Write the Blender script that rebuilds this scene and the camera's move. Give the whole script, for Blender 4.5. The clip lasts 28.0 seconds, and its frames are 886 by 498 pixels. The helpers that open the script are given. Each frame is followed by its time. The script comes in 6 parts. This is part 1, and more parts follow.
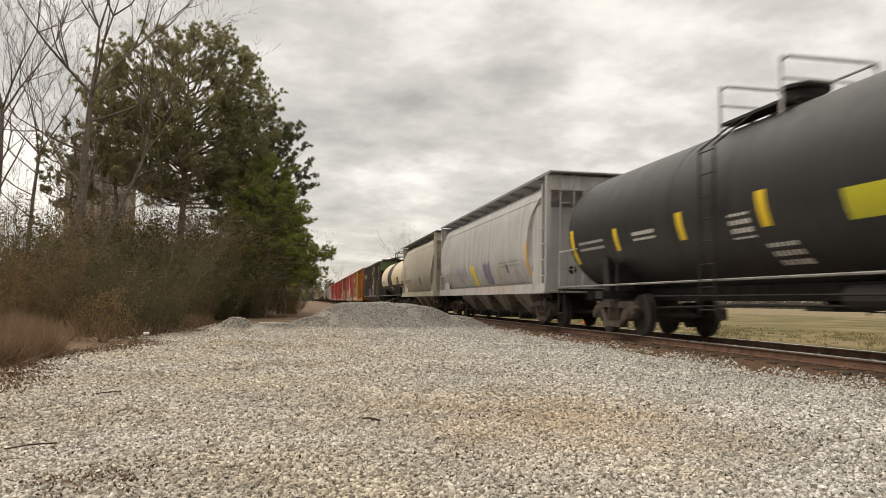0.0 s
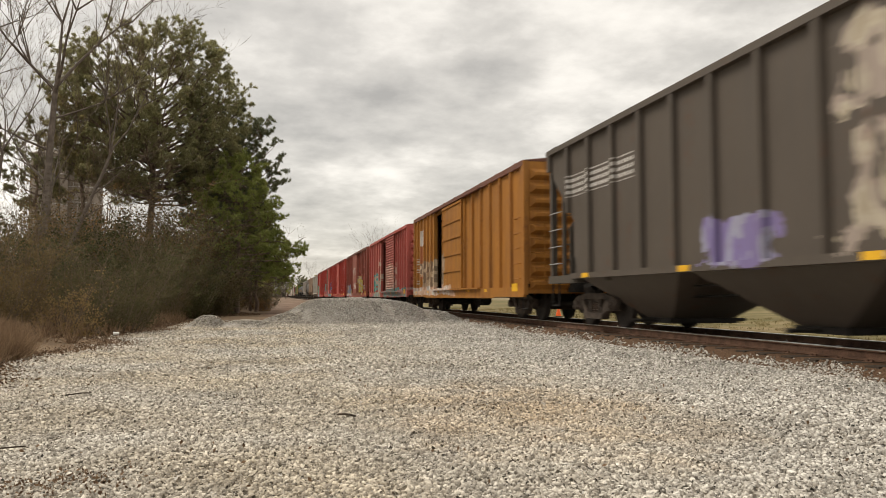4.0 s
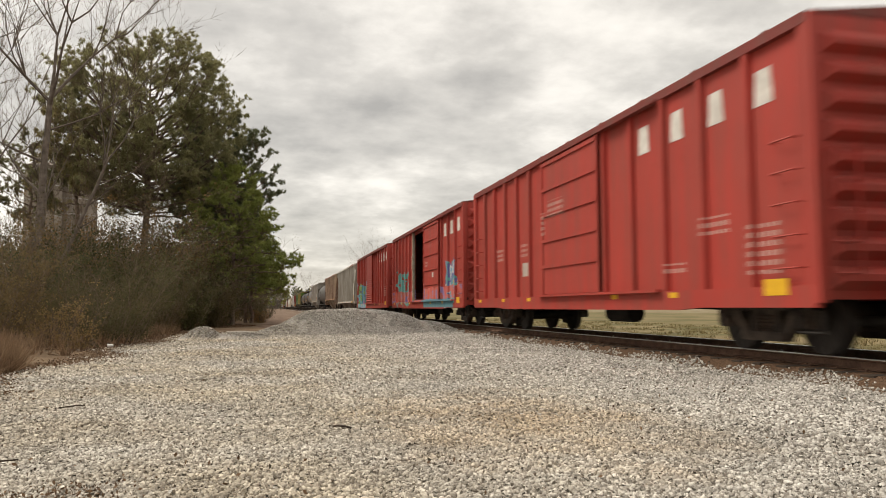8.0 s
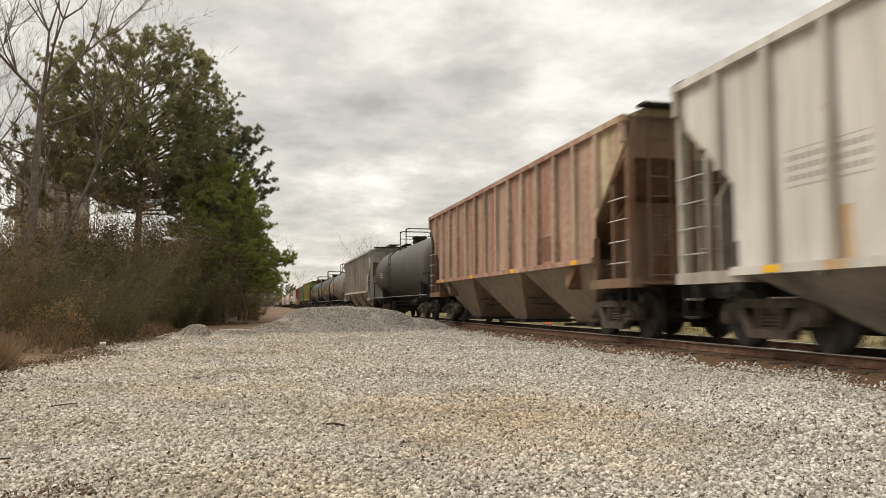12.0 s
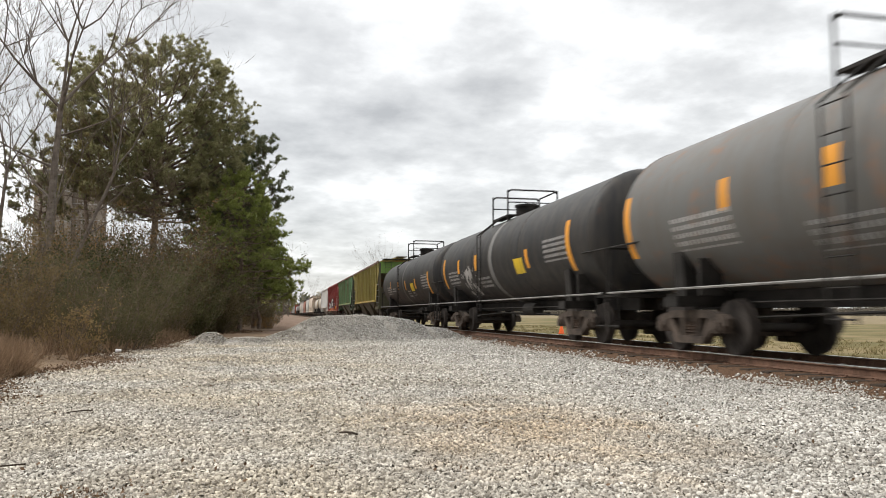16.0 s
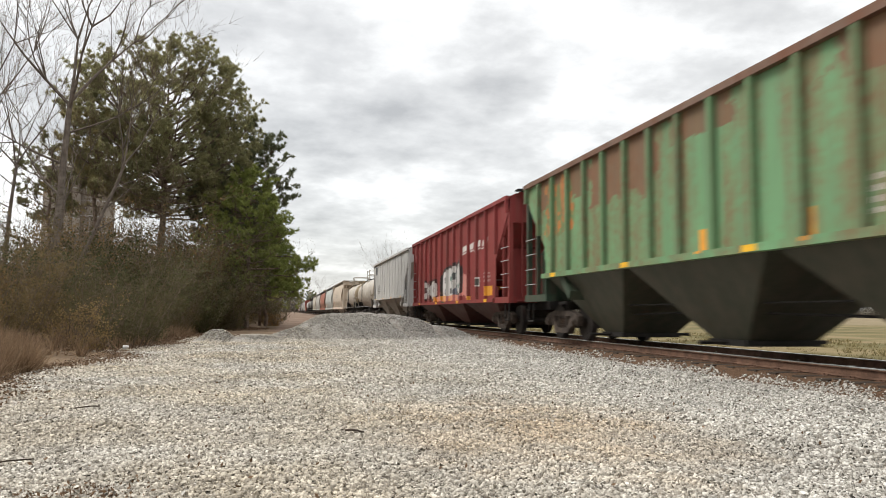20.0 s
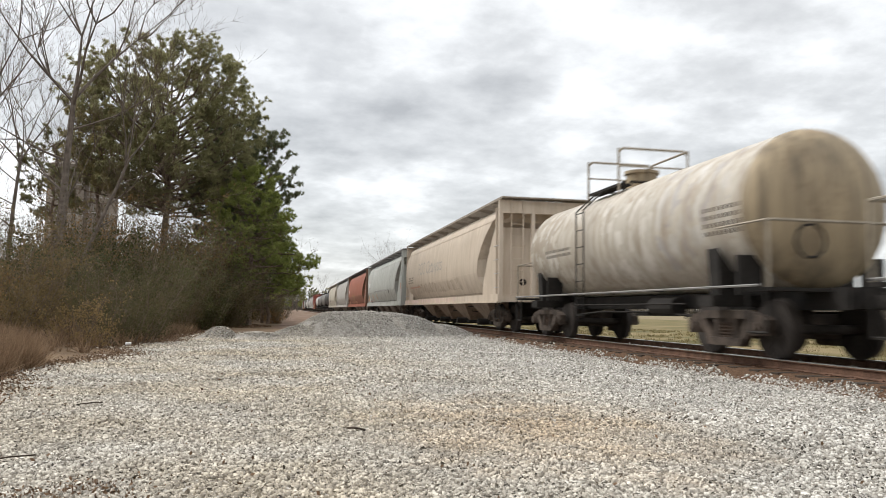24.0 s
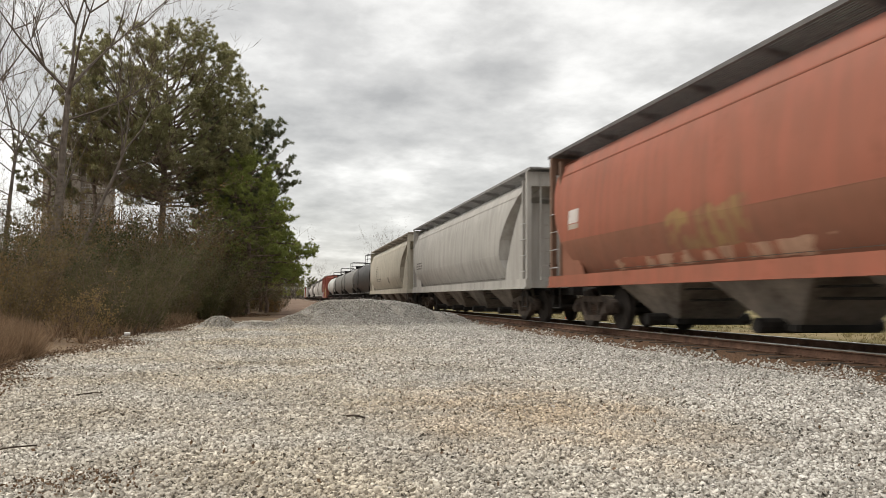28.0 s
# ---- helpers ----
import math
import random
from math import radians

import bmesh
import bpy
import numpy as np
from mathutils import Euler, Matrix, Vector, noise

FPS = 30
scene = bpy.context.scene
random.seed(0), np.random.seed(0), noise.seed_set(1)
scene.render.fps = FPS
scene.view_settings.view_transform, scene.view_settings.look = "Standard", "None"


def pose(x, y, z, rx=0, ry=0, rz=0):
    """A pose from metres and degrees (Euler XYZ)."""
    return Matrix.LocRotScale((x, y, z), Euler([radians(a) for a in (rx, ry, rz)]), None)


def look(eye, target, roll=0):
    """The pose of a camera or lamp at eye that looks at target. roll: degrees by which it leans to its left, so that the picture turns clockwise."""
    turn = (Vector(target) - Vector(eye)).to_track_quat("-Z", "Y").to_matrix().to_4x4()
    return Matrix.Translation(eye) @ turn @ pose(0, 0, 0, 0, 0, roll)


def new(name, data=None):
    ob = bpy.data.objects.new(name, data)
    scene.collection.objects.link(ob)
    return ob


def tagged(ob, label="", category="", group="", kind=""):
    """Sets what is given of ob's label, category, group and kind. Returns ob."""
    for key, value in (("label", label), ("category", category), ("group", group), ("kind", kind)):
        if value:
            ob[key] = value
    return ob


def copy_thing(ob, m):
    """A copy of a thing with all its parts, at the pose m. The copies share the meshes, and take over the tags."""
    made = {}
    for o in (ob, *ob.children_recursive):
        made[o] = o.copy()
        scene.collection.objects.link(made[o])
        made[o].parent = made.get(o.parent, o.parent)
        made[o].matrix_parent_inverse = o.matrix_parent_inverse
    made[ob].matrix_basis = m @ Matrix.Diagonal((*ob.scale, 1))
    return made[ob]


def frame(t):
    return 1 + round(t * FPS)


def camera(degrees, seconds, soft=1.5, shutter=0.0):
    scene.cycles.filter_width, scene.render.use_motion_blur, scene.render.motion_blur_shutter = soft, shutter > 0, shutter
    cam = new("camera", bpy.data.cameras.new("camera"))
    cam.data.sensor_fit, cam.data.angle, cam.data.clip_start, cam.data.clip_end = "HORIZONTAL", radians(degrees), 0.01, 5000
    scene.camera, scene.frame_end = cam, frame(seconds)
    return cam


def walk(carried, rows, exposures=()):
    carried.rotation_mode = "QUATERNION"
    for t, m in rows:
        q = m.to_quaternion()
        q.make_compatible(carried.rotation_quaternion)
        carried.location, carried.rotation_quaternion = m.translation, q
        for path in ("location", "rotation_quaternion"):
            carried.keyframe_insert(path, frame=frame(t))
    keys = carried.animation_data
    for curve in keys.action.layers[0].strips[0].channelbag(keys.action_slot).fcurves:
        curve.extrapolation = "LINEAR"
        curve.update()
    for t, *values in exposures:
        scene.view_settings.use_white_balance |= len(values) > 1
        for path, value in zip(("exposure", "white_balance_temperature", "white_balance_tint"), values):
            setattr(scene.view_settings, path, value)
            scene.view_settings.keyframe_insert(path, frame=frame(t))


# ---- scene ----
# ---- camera ----
cam = camera(61.4, 28.0, soft=0.7, shutter=0.35)
EYE = (0.0, 0.0, 0.96)
PATH = [
    (0.0, pose(*EYE, 94.05, -0.96, -10.48)),
    (0.5, pose(*EYE, 93.65, -0.64, -11.10)),
    (1.0, pose(*EYE, 93.39, -0.55, -11.48)),
    (1.5, pose(*EYE, 93.22, -0.36, -11.90)),
    (2.0, pose(*EYE, 93.16, -0.27, -12.09)),
    (2.5, pose(*EYE, 93.26, -0.24, -12.13)),
    (3.0, pose(*EYE, 93.55, -0.07, -12.30)),
    (3.5, pose(*EYE, 93.62, -0.06, -12.49)),
    (5.5, pose(*EYE, 93.75, 0.09, -12.40)),
    (6.0, pose(*EYE, 93.80, 0.20, -12.66)),
    (6.5, pose(*EYE, 93.77, 0.30, -12.87)),
    (7.0, pose(*EYE, 93.98, 0.36, -12.98)),
    (7.5, pose(*EYE, 94.22, 0.28, -12.96)),
    (8.0, pose(*EYE, 94.45, 0.16, -12.83)),
    (8.5, pose(*EYE, 94.69, 0.11, -12.77)),
    (9.0, pose(*EYE, 94.66, 0.14, -12.56)),
    (9.5, pose(*EYE, 94.29, 0.19, -12.49)),
    (10.0, pose(*EYE, 93.86, 0.20, -12.92)),
    (10.5, pose(*EYE, 93.76, 0.21, -12.99)),
    (11.0, pose(*EYE, 93.97, 0.19, -13.08)),
    (11.5, pose(*EYE, 94.27, 0.23, -13.18)),
    (12.0, pose(*EYE, 94.27, 0.21, -13.31)),
    (12.5, pose(*EYE, 94.29, 0.19, -13.03)),
    (14.5, pose(*EYE, 94.61, 0.11, -12.94)),
    (15.0, pose(*EYE, 94.78, 0.26, -12.88)),
    (15.5, pose(*EYE, 94.85, 0.12, -12.40)),
    (16.0, pose(*EYE, 94.96, -0.10, -12.28)),
    (16.5, pose(*EYE, 94.94, -0.22, -12.21)),
    (17.0, pose(*EYE, 94.87, -0.16, -12.23)),
    (17.5, pose(*EYE, 94.92, -0.12, -12.32)),
    (18.0, pose(*EYE, 95.02, -0.11, -12.31)),
    (18.5, pose(*EYE, 95.07, -0.15, -12.27)),
    (19.0, pose(*EYE, 95.13, -0.26, -12.24)),
    (19.5, pose(*EYE, 95.10, -0.37, -12.11)),
    (20.0, pose(*EYE, 94.85, -0.49, -11.80)),
    (20.5, pose(*EYE, 94.50, -0.50, -11.55)),
    (21.0, pose(*EYE, 94.40, -0.65, -11.49)),
    (21.5, pose(*EYE, 94.58, -0.72, -11.45)),
    (23.5, pose(*EYE, 94.73, -0.76, -11.61)),
    (24.0, pose(*EYE, 94.73, -0.78, -11.63)),
    (24.5, pose(*EYE, 94.59, -0.74, -11.66)),
    (25.0, pose(*EYE, 94.56, -0.65, -11.75)),
    (25.5, pose(*EYE, 94.49, -0.62, -11.79)),
    (26.0, pose(*EYE, 94.49, -0.74, -11.77)),
    (26.5, pose(*EYE, 94.57, -0.85, -11.73)),
    (27.0, pose(*EYE, 94.42, -0.76, -11.75)),
    (27.5, pose(*EYE, 93.95, -0.49, -11.73)),
    (28.0, pose(*EYE, 93.78, -0.30, -11.75)),
]
EXPO = [(0.0, 0.37, 7200, 10), (12.3, 0.42, 7200, 10), (14.3, 0.64, 6450, 9), (21.5, 0.66, 6500, 9), (24.0, 0.60, 6350, 9), (27.0, 0.60, 6400, 9), (28.0, 0.44, 6700, 9)]
SUN_STRENGTH = 1.8
walk(cam, PATH, EXPO)

# ---- world and sun ----
world = bpy.data.worlds.new("overcast_sky")
scene.world = world
world.use_nodes = True


def node(nt, kind, *links):
    """A node; links fill its inputs in order (sockets or values)."""
    n = nt.nodes.new("ShaderNode" + kind)
    for i, link in enumerate(links):
        if link is None:
            continue
        if isinstance(link, bpy.types.NodeSocket):
            nt.links.new(link, n.inputs[i])
        else:
            n.inputs[i].default_value = link
    return n


def math_(nt, op, a, b=0.0, c=0.0):
    n = node(nt, "Math", a, b, c)
    n.operation = op
    return n.outputs[0]


def mix_(nt, fac, a, b, how="MIX"):
    n = nt.nodes.new("ShaderNodeMix")
    n.data_type, n.blend_type = "RGBA", how
    for i, v in ((0, fac), (6, a), (7, b)):
        if isinstance(v, bpy.types.NodeSocket):
            nt.links.new(v, n.inputs[i])
        else:
            n.inputs[i].default_value = v if i == 0 else (*v[:3], 1)
    return n.outputs[2]


def ramp_(nt, fac, stops, constant=False):
    n = node(nt, "ValToRGB", fac)
    r = n.color_ramp
    if constant:
        r.interpolation = "CONSTANT"
    while len(r.elements) < len(stops):
        r.elements.new(0.5)
    for e, (p, c) in zip(r.elements, stops):
        e.position, e.color = p, (*c, 1) if len(c) == 3 else c
    return n.outputs[0]


def noise_(nt, vec, scale, detail=3.0, rough=0.55, out=0):
    n = node(nt, "TexNoise", vec)
    n.inputs["Scale"].default_value, n.inputs["Detail"].default_value, n.inputs["Roughness"].default_value = scale, detail, rough
    return n.outputs[out]


def scaled_(nt, vec, sx, sy, sz):
    n = node(nt, "Mapping", vec)
    n.inputs["Scale"].default_value = (sx, sy, sz)
    return n.outputs[0]


def sky():
    nt = world.node_tree
    nt.nodes.clear()
    out = nt.nodes.new("ShaderNodeOutputWorld")
    blue = node(nt, "TexSky")
    blue.sky_type, blue.sun_disc, blue.sun_elevation, blue.sun_rotation = "NISHITA", False, radians(50), radians(-60)
    b1 = node(nt, "Background", blue.outputs[0], 0.12)
    d = node(nt, "TexCoord").outputs["Generated"]
    p = node(nt, "SeparateXYZ", d).outputs
    up = math_(nt, "ADD", math_(nt, "MAXIMUM", p[2], 0.0), 0.20)
    flat = node(nt, "CombineXYZ", math_(nt, "DIVIDE", p[0], up), math_(nt, "DIVIDE", p[1], up), 0.4).outputs[0]
    big = noise_(nt, flat, 0.95, 6.0, 0.56)
    soft = noise_(nt, flat, 3.2, 7.0, 0.58)
    c = math_(nt, "ADD", math_(nt, "MULTIPLY", big, 0.60), math_(nt, "MULTIPLY", soft, 0.40))
    cloud = ramp_(nt, c, [(0.37, (0.29, 0.287, 0.283)), (0.49, (0.455, 0.451, 0.443)), (0.57, (0.62, 0.616, 0.607)), (0.66, (0.75, 0.744, 0.734))])
    high = node(nt, "MapRange", p[2], 0.42, 0.95, 1.22, 3.1).outputs[0]
    b2 = node(nt, "Background", cloud, high)
    m = node(nt, "MixShader", 0.9, b1.outputs[0], b2.outputs[0])
    nt.links.new(m.outputs[0], out.inputs[0])


sky()
sun = new("sun", bpy.data.lights.new("sun", "SUN"))
sun.data.energy, sun.data.angle, sun.data.color = SUN_STRENGTH, radians(25), (1.0, 0.96, 0.90)
sun.matrix_world = look((0, 0, 52), (38, -22, 0))


# ---- materials ----
def material(name):
    m = bpy.data.materials.new(name)
    m.use_nodes = True
    nt = m.node_tree
    return m, nt, nt.nodes["Principled BSDF"]


def finish(nt, bsdf, colour, rough=0.7, metal=0.0, bump=None, strength=0.3, distance=0.01, spec=None):
    nt.links.new(colour, bsdf.inputs["Base Color"]) if isinstance(colour, bpy.types.NodeSocket) else None
    if isinstance(rough, bpy.types.NodeSocket):
        nt.links.new(rough, bsdf.inputs["Roughness"])
    else:
        bsdf.inputs["Roughness"].default_value = rough
    bsdf.inputs["Metallic"].default_value = metal
    if spec is not None:
        bsdf.inputs["Specular IOR Level"].default_value = spec
    if bump is not None:
        b = node(nt, "Bump", strength, distance, 1.0)
        nt.links.new(bump, b.inputs["Height"])
        nt.links.new(b.outputs[0], bsdf.inputs["Normal"])


def plain(name, dark, light, scale=6.0, rough=0.75, metal=0.0, spec=0.3):
    """A surface that varies between two colours, at two scales."""
    m, nt, bsdf = material(name)
    o = node(nt, "TexCoord").outputs["Object"]
    a, b = noise_(nt, o, scale, 4.0), noise_(nt, o, scale * 9, 3.0)
    f = math_(nt, "ADD", math_(nt, "MULTIPLY", a, 0.7), math_(nt, "MULTIPLY", b, 0.3))
    finish(nt, bsdf, ramp_(nt, f, [(0.36, dark), (0.64, light)]), rough, metal, b, 0.25, 0.01, spec)
    return m


def by_island(name, stops, rough=0.85, spec=0.2, grain=30.0, thin=0.0, vary=True):
    """Leaves, needles and stones: every loose piece has its own shade."""
    m, nt, bsdf = material(name)
    g = node(nt, "NewGeometry").outputs["Random Per Island"]
    o = node(nt, "TexCoord").outputs["Object"]
    c = mix_(nt, 0.35, ramp_(nt, g, stops), ramp_(nt, noise_(nt, o, grain, 2.0), [(0.35, tuple(0.8 * v for v in stops[0][1])), (0.65, stops[-1][1])]))
    own = node(nt, "ObjectInfo").outputs["Random"]
    tone = node(nt, "MapRange", own, 0.0, 1.0, 0.66 if vary else 1.0, 1.28 if vary else 1.0).outputs[0]
    warm = node(nt, "MapRange", math_(nt, "FRACT", math_(nt, "MULTIPLY", own, 7.3)), 0.0, 1.0, 0.86 if vary else 1.0, 1.14 if vary else 1.0).outputs[0]
    c = mix_(nt, 1.0, c, node(nt, "CombineXYZ", math_(nt, "MULTIPLY", tone, warm), tone, math_(nt, "DIVIDE", tone, warm)).outputs[0], "MULTIPLY")
    finish(nt, bsdf, c, rough, 0.0, None, spec=spec)
    if thin:
        glow = node(nt, "BsdfTranslucent", c)
        both = node(nt, "MixShader", thin, bsdf.outputs[0], glow.outputs[0])
        nt.links.new(both.outputs[0], nt.nodes["Material Output"].inputs[0])
    return m


def paint(name, base, rust=0.1, dirt=0.3, marks=(), rough=0.55, dirt_colour=(0.10, 0.08, 0.06), rust_colour=(0.13, 0.05, 0.025), lower=None, band=None, run=0.45):
    """Weathered car paint. marks: ("bar", y, z, half length, half height, colour), ("text", ...) for lettering too small to read,
    ("blob", ...) for one fat rounded stroke, ("spray", y, z, half length, half height, colours) for spray paint. lower: (z, colour) below a line; band: (y0, y1, colour)."""
    m, nt, bsdf = material(name)
    o = node(nt, "TexCoord").outputs["Object"]
    p = node(nt, "SeparateXYZ", o).outputs
    c = mix_(nt, noise_(nt, o, 0.7, 4.0), tuple(0.8 * v for v in base), tuple(min(1, 1.14 * v) for v in base))
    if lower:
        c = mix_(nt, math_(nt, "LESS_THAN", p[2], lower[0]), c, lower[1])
    if band:
        inside = math_(nt, "MULTIPLY", math_(nt, "GREATER_THAN", p[1], band[0]), math_(nt, "LESS_THAN", p[1], band[1]))
        c = mix_(nt, inside, c, band[2])
    for kind, y, z, hy, hz, colour in marks:
        dy = math_(nt, "DIVIDE", math_(nt, "ABSOLUTE", math_(nt, "SUBTRACT", p[1], y)), hy)
        dz = math_(nt, "DIVIDE", math_(nt, "ABSOLUTE", math_(nt, "SUBTRACT", p[2], z)), hz)
        r = math_(nt, "MAXIMUM", dy, dz)
        if kind == "blob":
            r = math_(nt, "ADD", math_(nt, "POWER", dy, 2.6), math_(nt, "POWER", dz, 2.6))
            r = math_(nt, "ADD", r, math_(nt, "MULTIPLY", math_(nt, "SUBTRACT", noise_(nt, o, 5.0, 2.0), 0.5), 0.9))
        if kind == "spray":
            w = noise_(nt, scaled_(nt, o, 0, 1, 1), 1.7, 3.0)
            r = math_(nt, "ADD", r, math_(nt, "MULTIPLY", math_(nt, "SUBTRACT", w, 0.45), 1.5))
            inside = math_(nt, "LESS_THAN", r, 1.0)
            k = len(colour)
            v = noise_(nt, scaled_(nt, o, 0, 1.7, 1.1), 1.5, 2.0, 0.45)
            spread = node(nt, "MapRange", v, 0.3, 0.7, 0.0, 1.0).outputs[0]
            col = ramp_(nt, spread, [(i / k, q) for i, q in enumerate(colour)], True)
        else:
            inside = math_(nt, "LESS_THAN", r, 1.0)
            col = colour
            if kind == "text":
                fy = math_(nt, "LESS_THAN", math_(nt, "FRACT", math_(nt, "MULTIPLY", p[1], 8.2)), 0.66)
                fz = math_(nt, "LESS_THAN", math_(nt, "FRACT", math_(nt, "MULTIPLY", p[2], 7.6)), 0.56)
                inside = math_(nt, "MULTIPLY", inside, math_(nt, "MULTIPLY", fy, fz))
        worn = math_(nt, "MULTIPLY", inside, 0.92)
        c = mix_(nt, worn, c, col)
    streak = noise_(nt, scaled_(nt, o, 3.0, 3.0, 0.25), 1.5, 5.0, 0.62)
    film = node(nt, "MapRange", streak, 0.40, 0.66, 0.0, min(0.7, 1.25 * dirt)).outputs[0]
    c = mix_(nt, film, c, dirt_colour)
    spot = math_(nt, "ADD", math_(nt, "MULTIPLY", noise_(nt, scaled_(nt, o, 1.4, 1.4, run), 1.3, 7.0, 0.68), 0.7), math_(nt, "MULTIPLY", noise_(nt, o, 7.0, 3.0), 0.3))
    edge = 0.78 - 0.36 * rust
    c = mix_(nt, node(nt, "MapRange", spot, edge - 0.14, edge + 0.03, 0.0, 0.85).outputs[0], c, rust_colour)
    finish(nt, bsdf, c, math_(nt, "ADD", math_(nt, "MULTIPLY", spot, 0.35), rough - 0.15), 0.0, noise_(nt, o, 2.2, 3.0), 0.12, 0.03, 0.25)
    return m


def gravel_ground():
    """The ground: pale crushed stone by the track, dirt and litter under the trees, brown dirt along the old road, grass past the track."""
    m, nt, bsdf = material("gravel_dirt_grass")
    o = node(nt, "TexCoord").outputs["Object"]
    p = node(nt, "SeparateXYZ", o).outputs
    fine = noise_(nt, o, 55.0, 3.0, 0.6)
    coarse = noise_(nt, o, 0.45, 4.0)
    wob = math_(nt, "MULTIPLY", math_(nt, "SUBTRACT", noise_(nt, o, 0.55, 4.0), 0.5), 2.4)
    cell = node(nt, "TexVoronoi", o)
    cell.inputs["Scale"].default_value = 30.0
    stone = ramp_(nt, node(nt, "SeparateXYZ", cell.outputs["Color"]).outputs[0], [(0.0, (0.20, 0.17, 0.13)), (0.5, (0.36, 0.33, 0.29)), (1.0, (0.52, 0.50, 0.46))])
    stone = mix_(nt, math_(nt, "MULTIPLY", fine, 0.5), stone, (0.20, 0.17, 0.13))
    dirt = ramp_(nt, math_(nt, "ADD", math_(nt, "MULTIPLY", fine, 0.5), math_(nt, "MULTIPLY", coarse, 0.5)), [(0.35, (0.085, 0.055, 0.035)), (0.65, (0.20, 0.145, 0.095))])
    clay = ramp_(nt, coarse, [(0.35, (0.105, 0.066, 0.046)), (0.65, (0.225, 0.165, 0.125))])
    grass = ramp_(nt, noise_(nt, o, 0.22, 5.0), [(0.36, (0.080, 0.072, 0.030)), (0.50, (0.130, 0.108, 0.050)), (0.64, (0.195, 0.150, 0.082))])
    y = math_(nt, "ADD", p[1], math_(nt, "MULTIPLY", wob, 2.0))
    x = math_(nt, "ADD", p[0], wob)
    shore = math_(nt, "MULTIPLY", math_(nt, "LESS_THAN", x, -3.4), 1.0)
    heap = math_(nt, "MULTIPLY", node(nt, "MapRange", p[2], 0.045, 0.10, 0.0, 1.0).outputs[0], math_(nt, "GREATER_THAN", p[1], 23.0))
    stone = mix_(nt, heap, stone, mix_(nt, 1.0, stone, (0.70, 0.71, 0.73), "MULTIPLY"))
    c = mix_(nt, shore, stone, dirt)
    c = mix_(nt, math_(nt, "MULTIPLY", math_(nt, "GREATER_THAN", y, 31.0), math_(nt, "LESS_THAN", p[0], 6.2)), c, clay)
    c = mix_(nt, math_(nt, "MULTIPLY", math_(nt, "GREATER_THAN", y, 31.0), math_(nt, "LESS_THAN", x, -0.6)), c, dirt)
    bed = math_(nt, "LESS_THAN", math_(nt, "ABSOLUTE", math_(nt, "SUBTRACT", math_(nt, "ADD", p[0], math_(nt, "MULTIPLY", wob, 0.05)), 8.115)), 1.58)
    c = mix_(nt, bed, c, ramp_(nt, fine, [(0.35, (0.060, 0.036, 0.023)), (0.65, (0.150, 0.092, 0.058))]))
    c = mix_(nt, math_(nt, "GREATER_THAN", math_(nt, "ADD", p[0], math_(nt, "MULTIPLY", wob, 0.25)), 10.3), c, grass)
    far = math_(nt, "GREATER_THAN", math_(nt, "ADD", p[0], math_(nt, "MULTIPLY", wob, 4.0)), 62.0)
    c = mix_(nt, far, c, ramp_(nt, coarse, [(0.4, (0.15, 0.12, 0.07)), (0.6, (0.22, 0.175, 0.11))]))
    finish(nt, bsdf, c, 0.95, 0.0, cell.outputs["Distance"], 0.8, 0.03, 0.1)
    return m


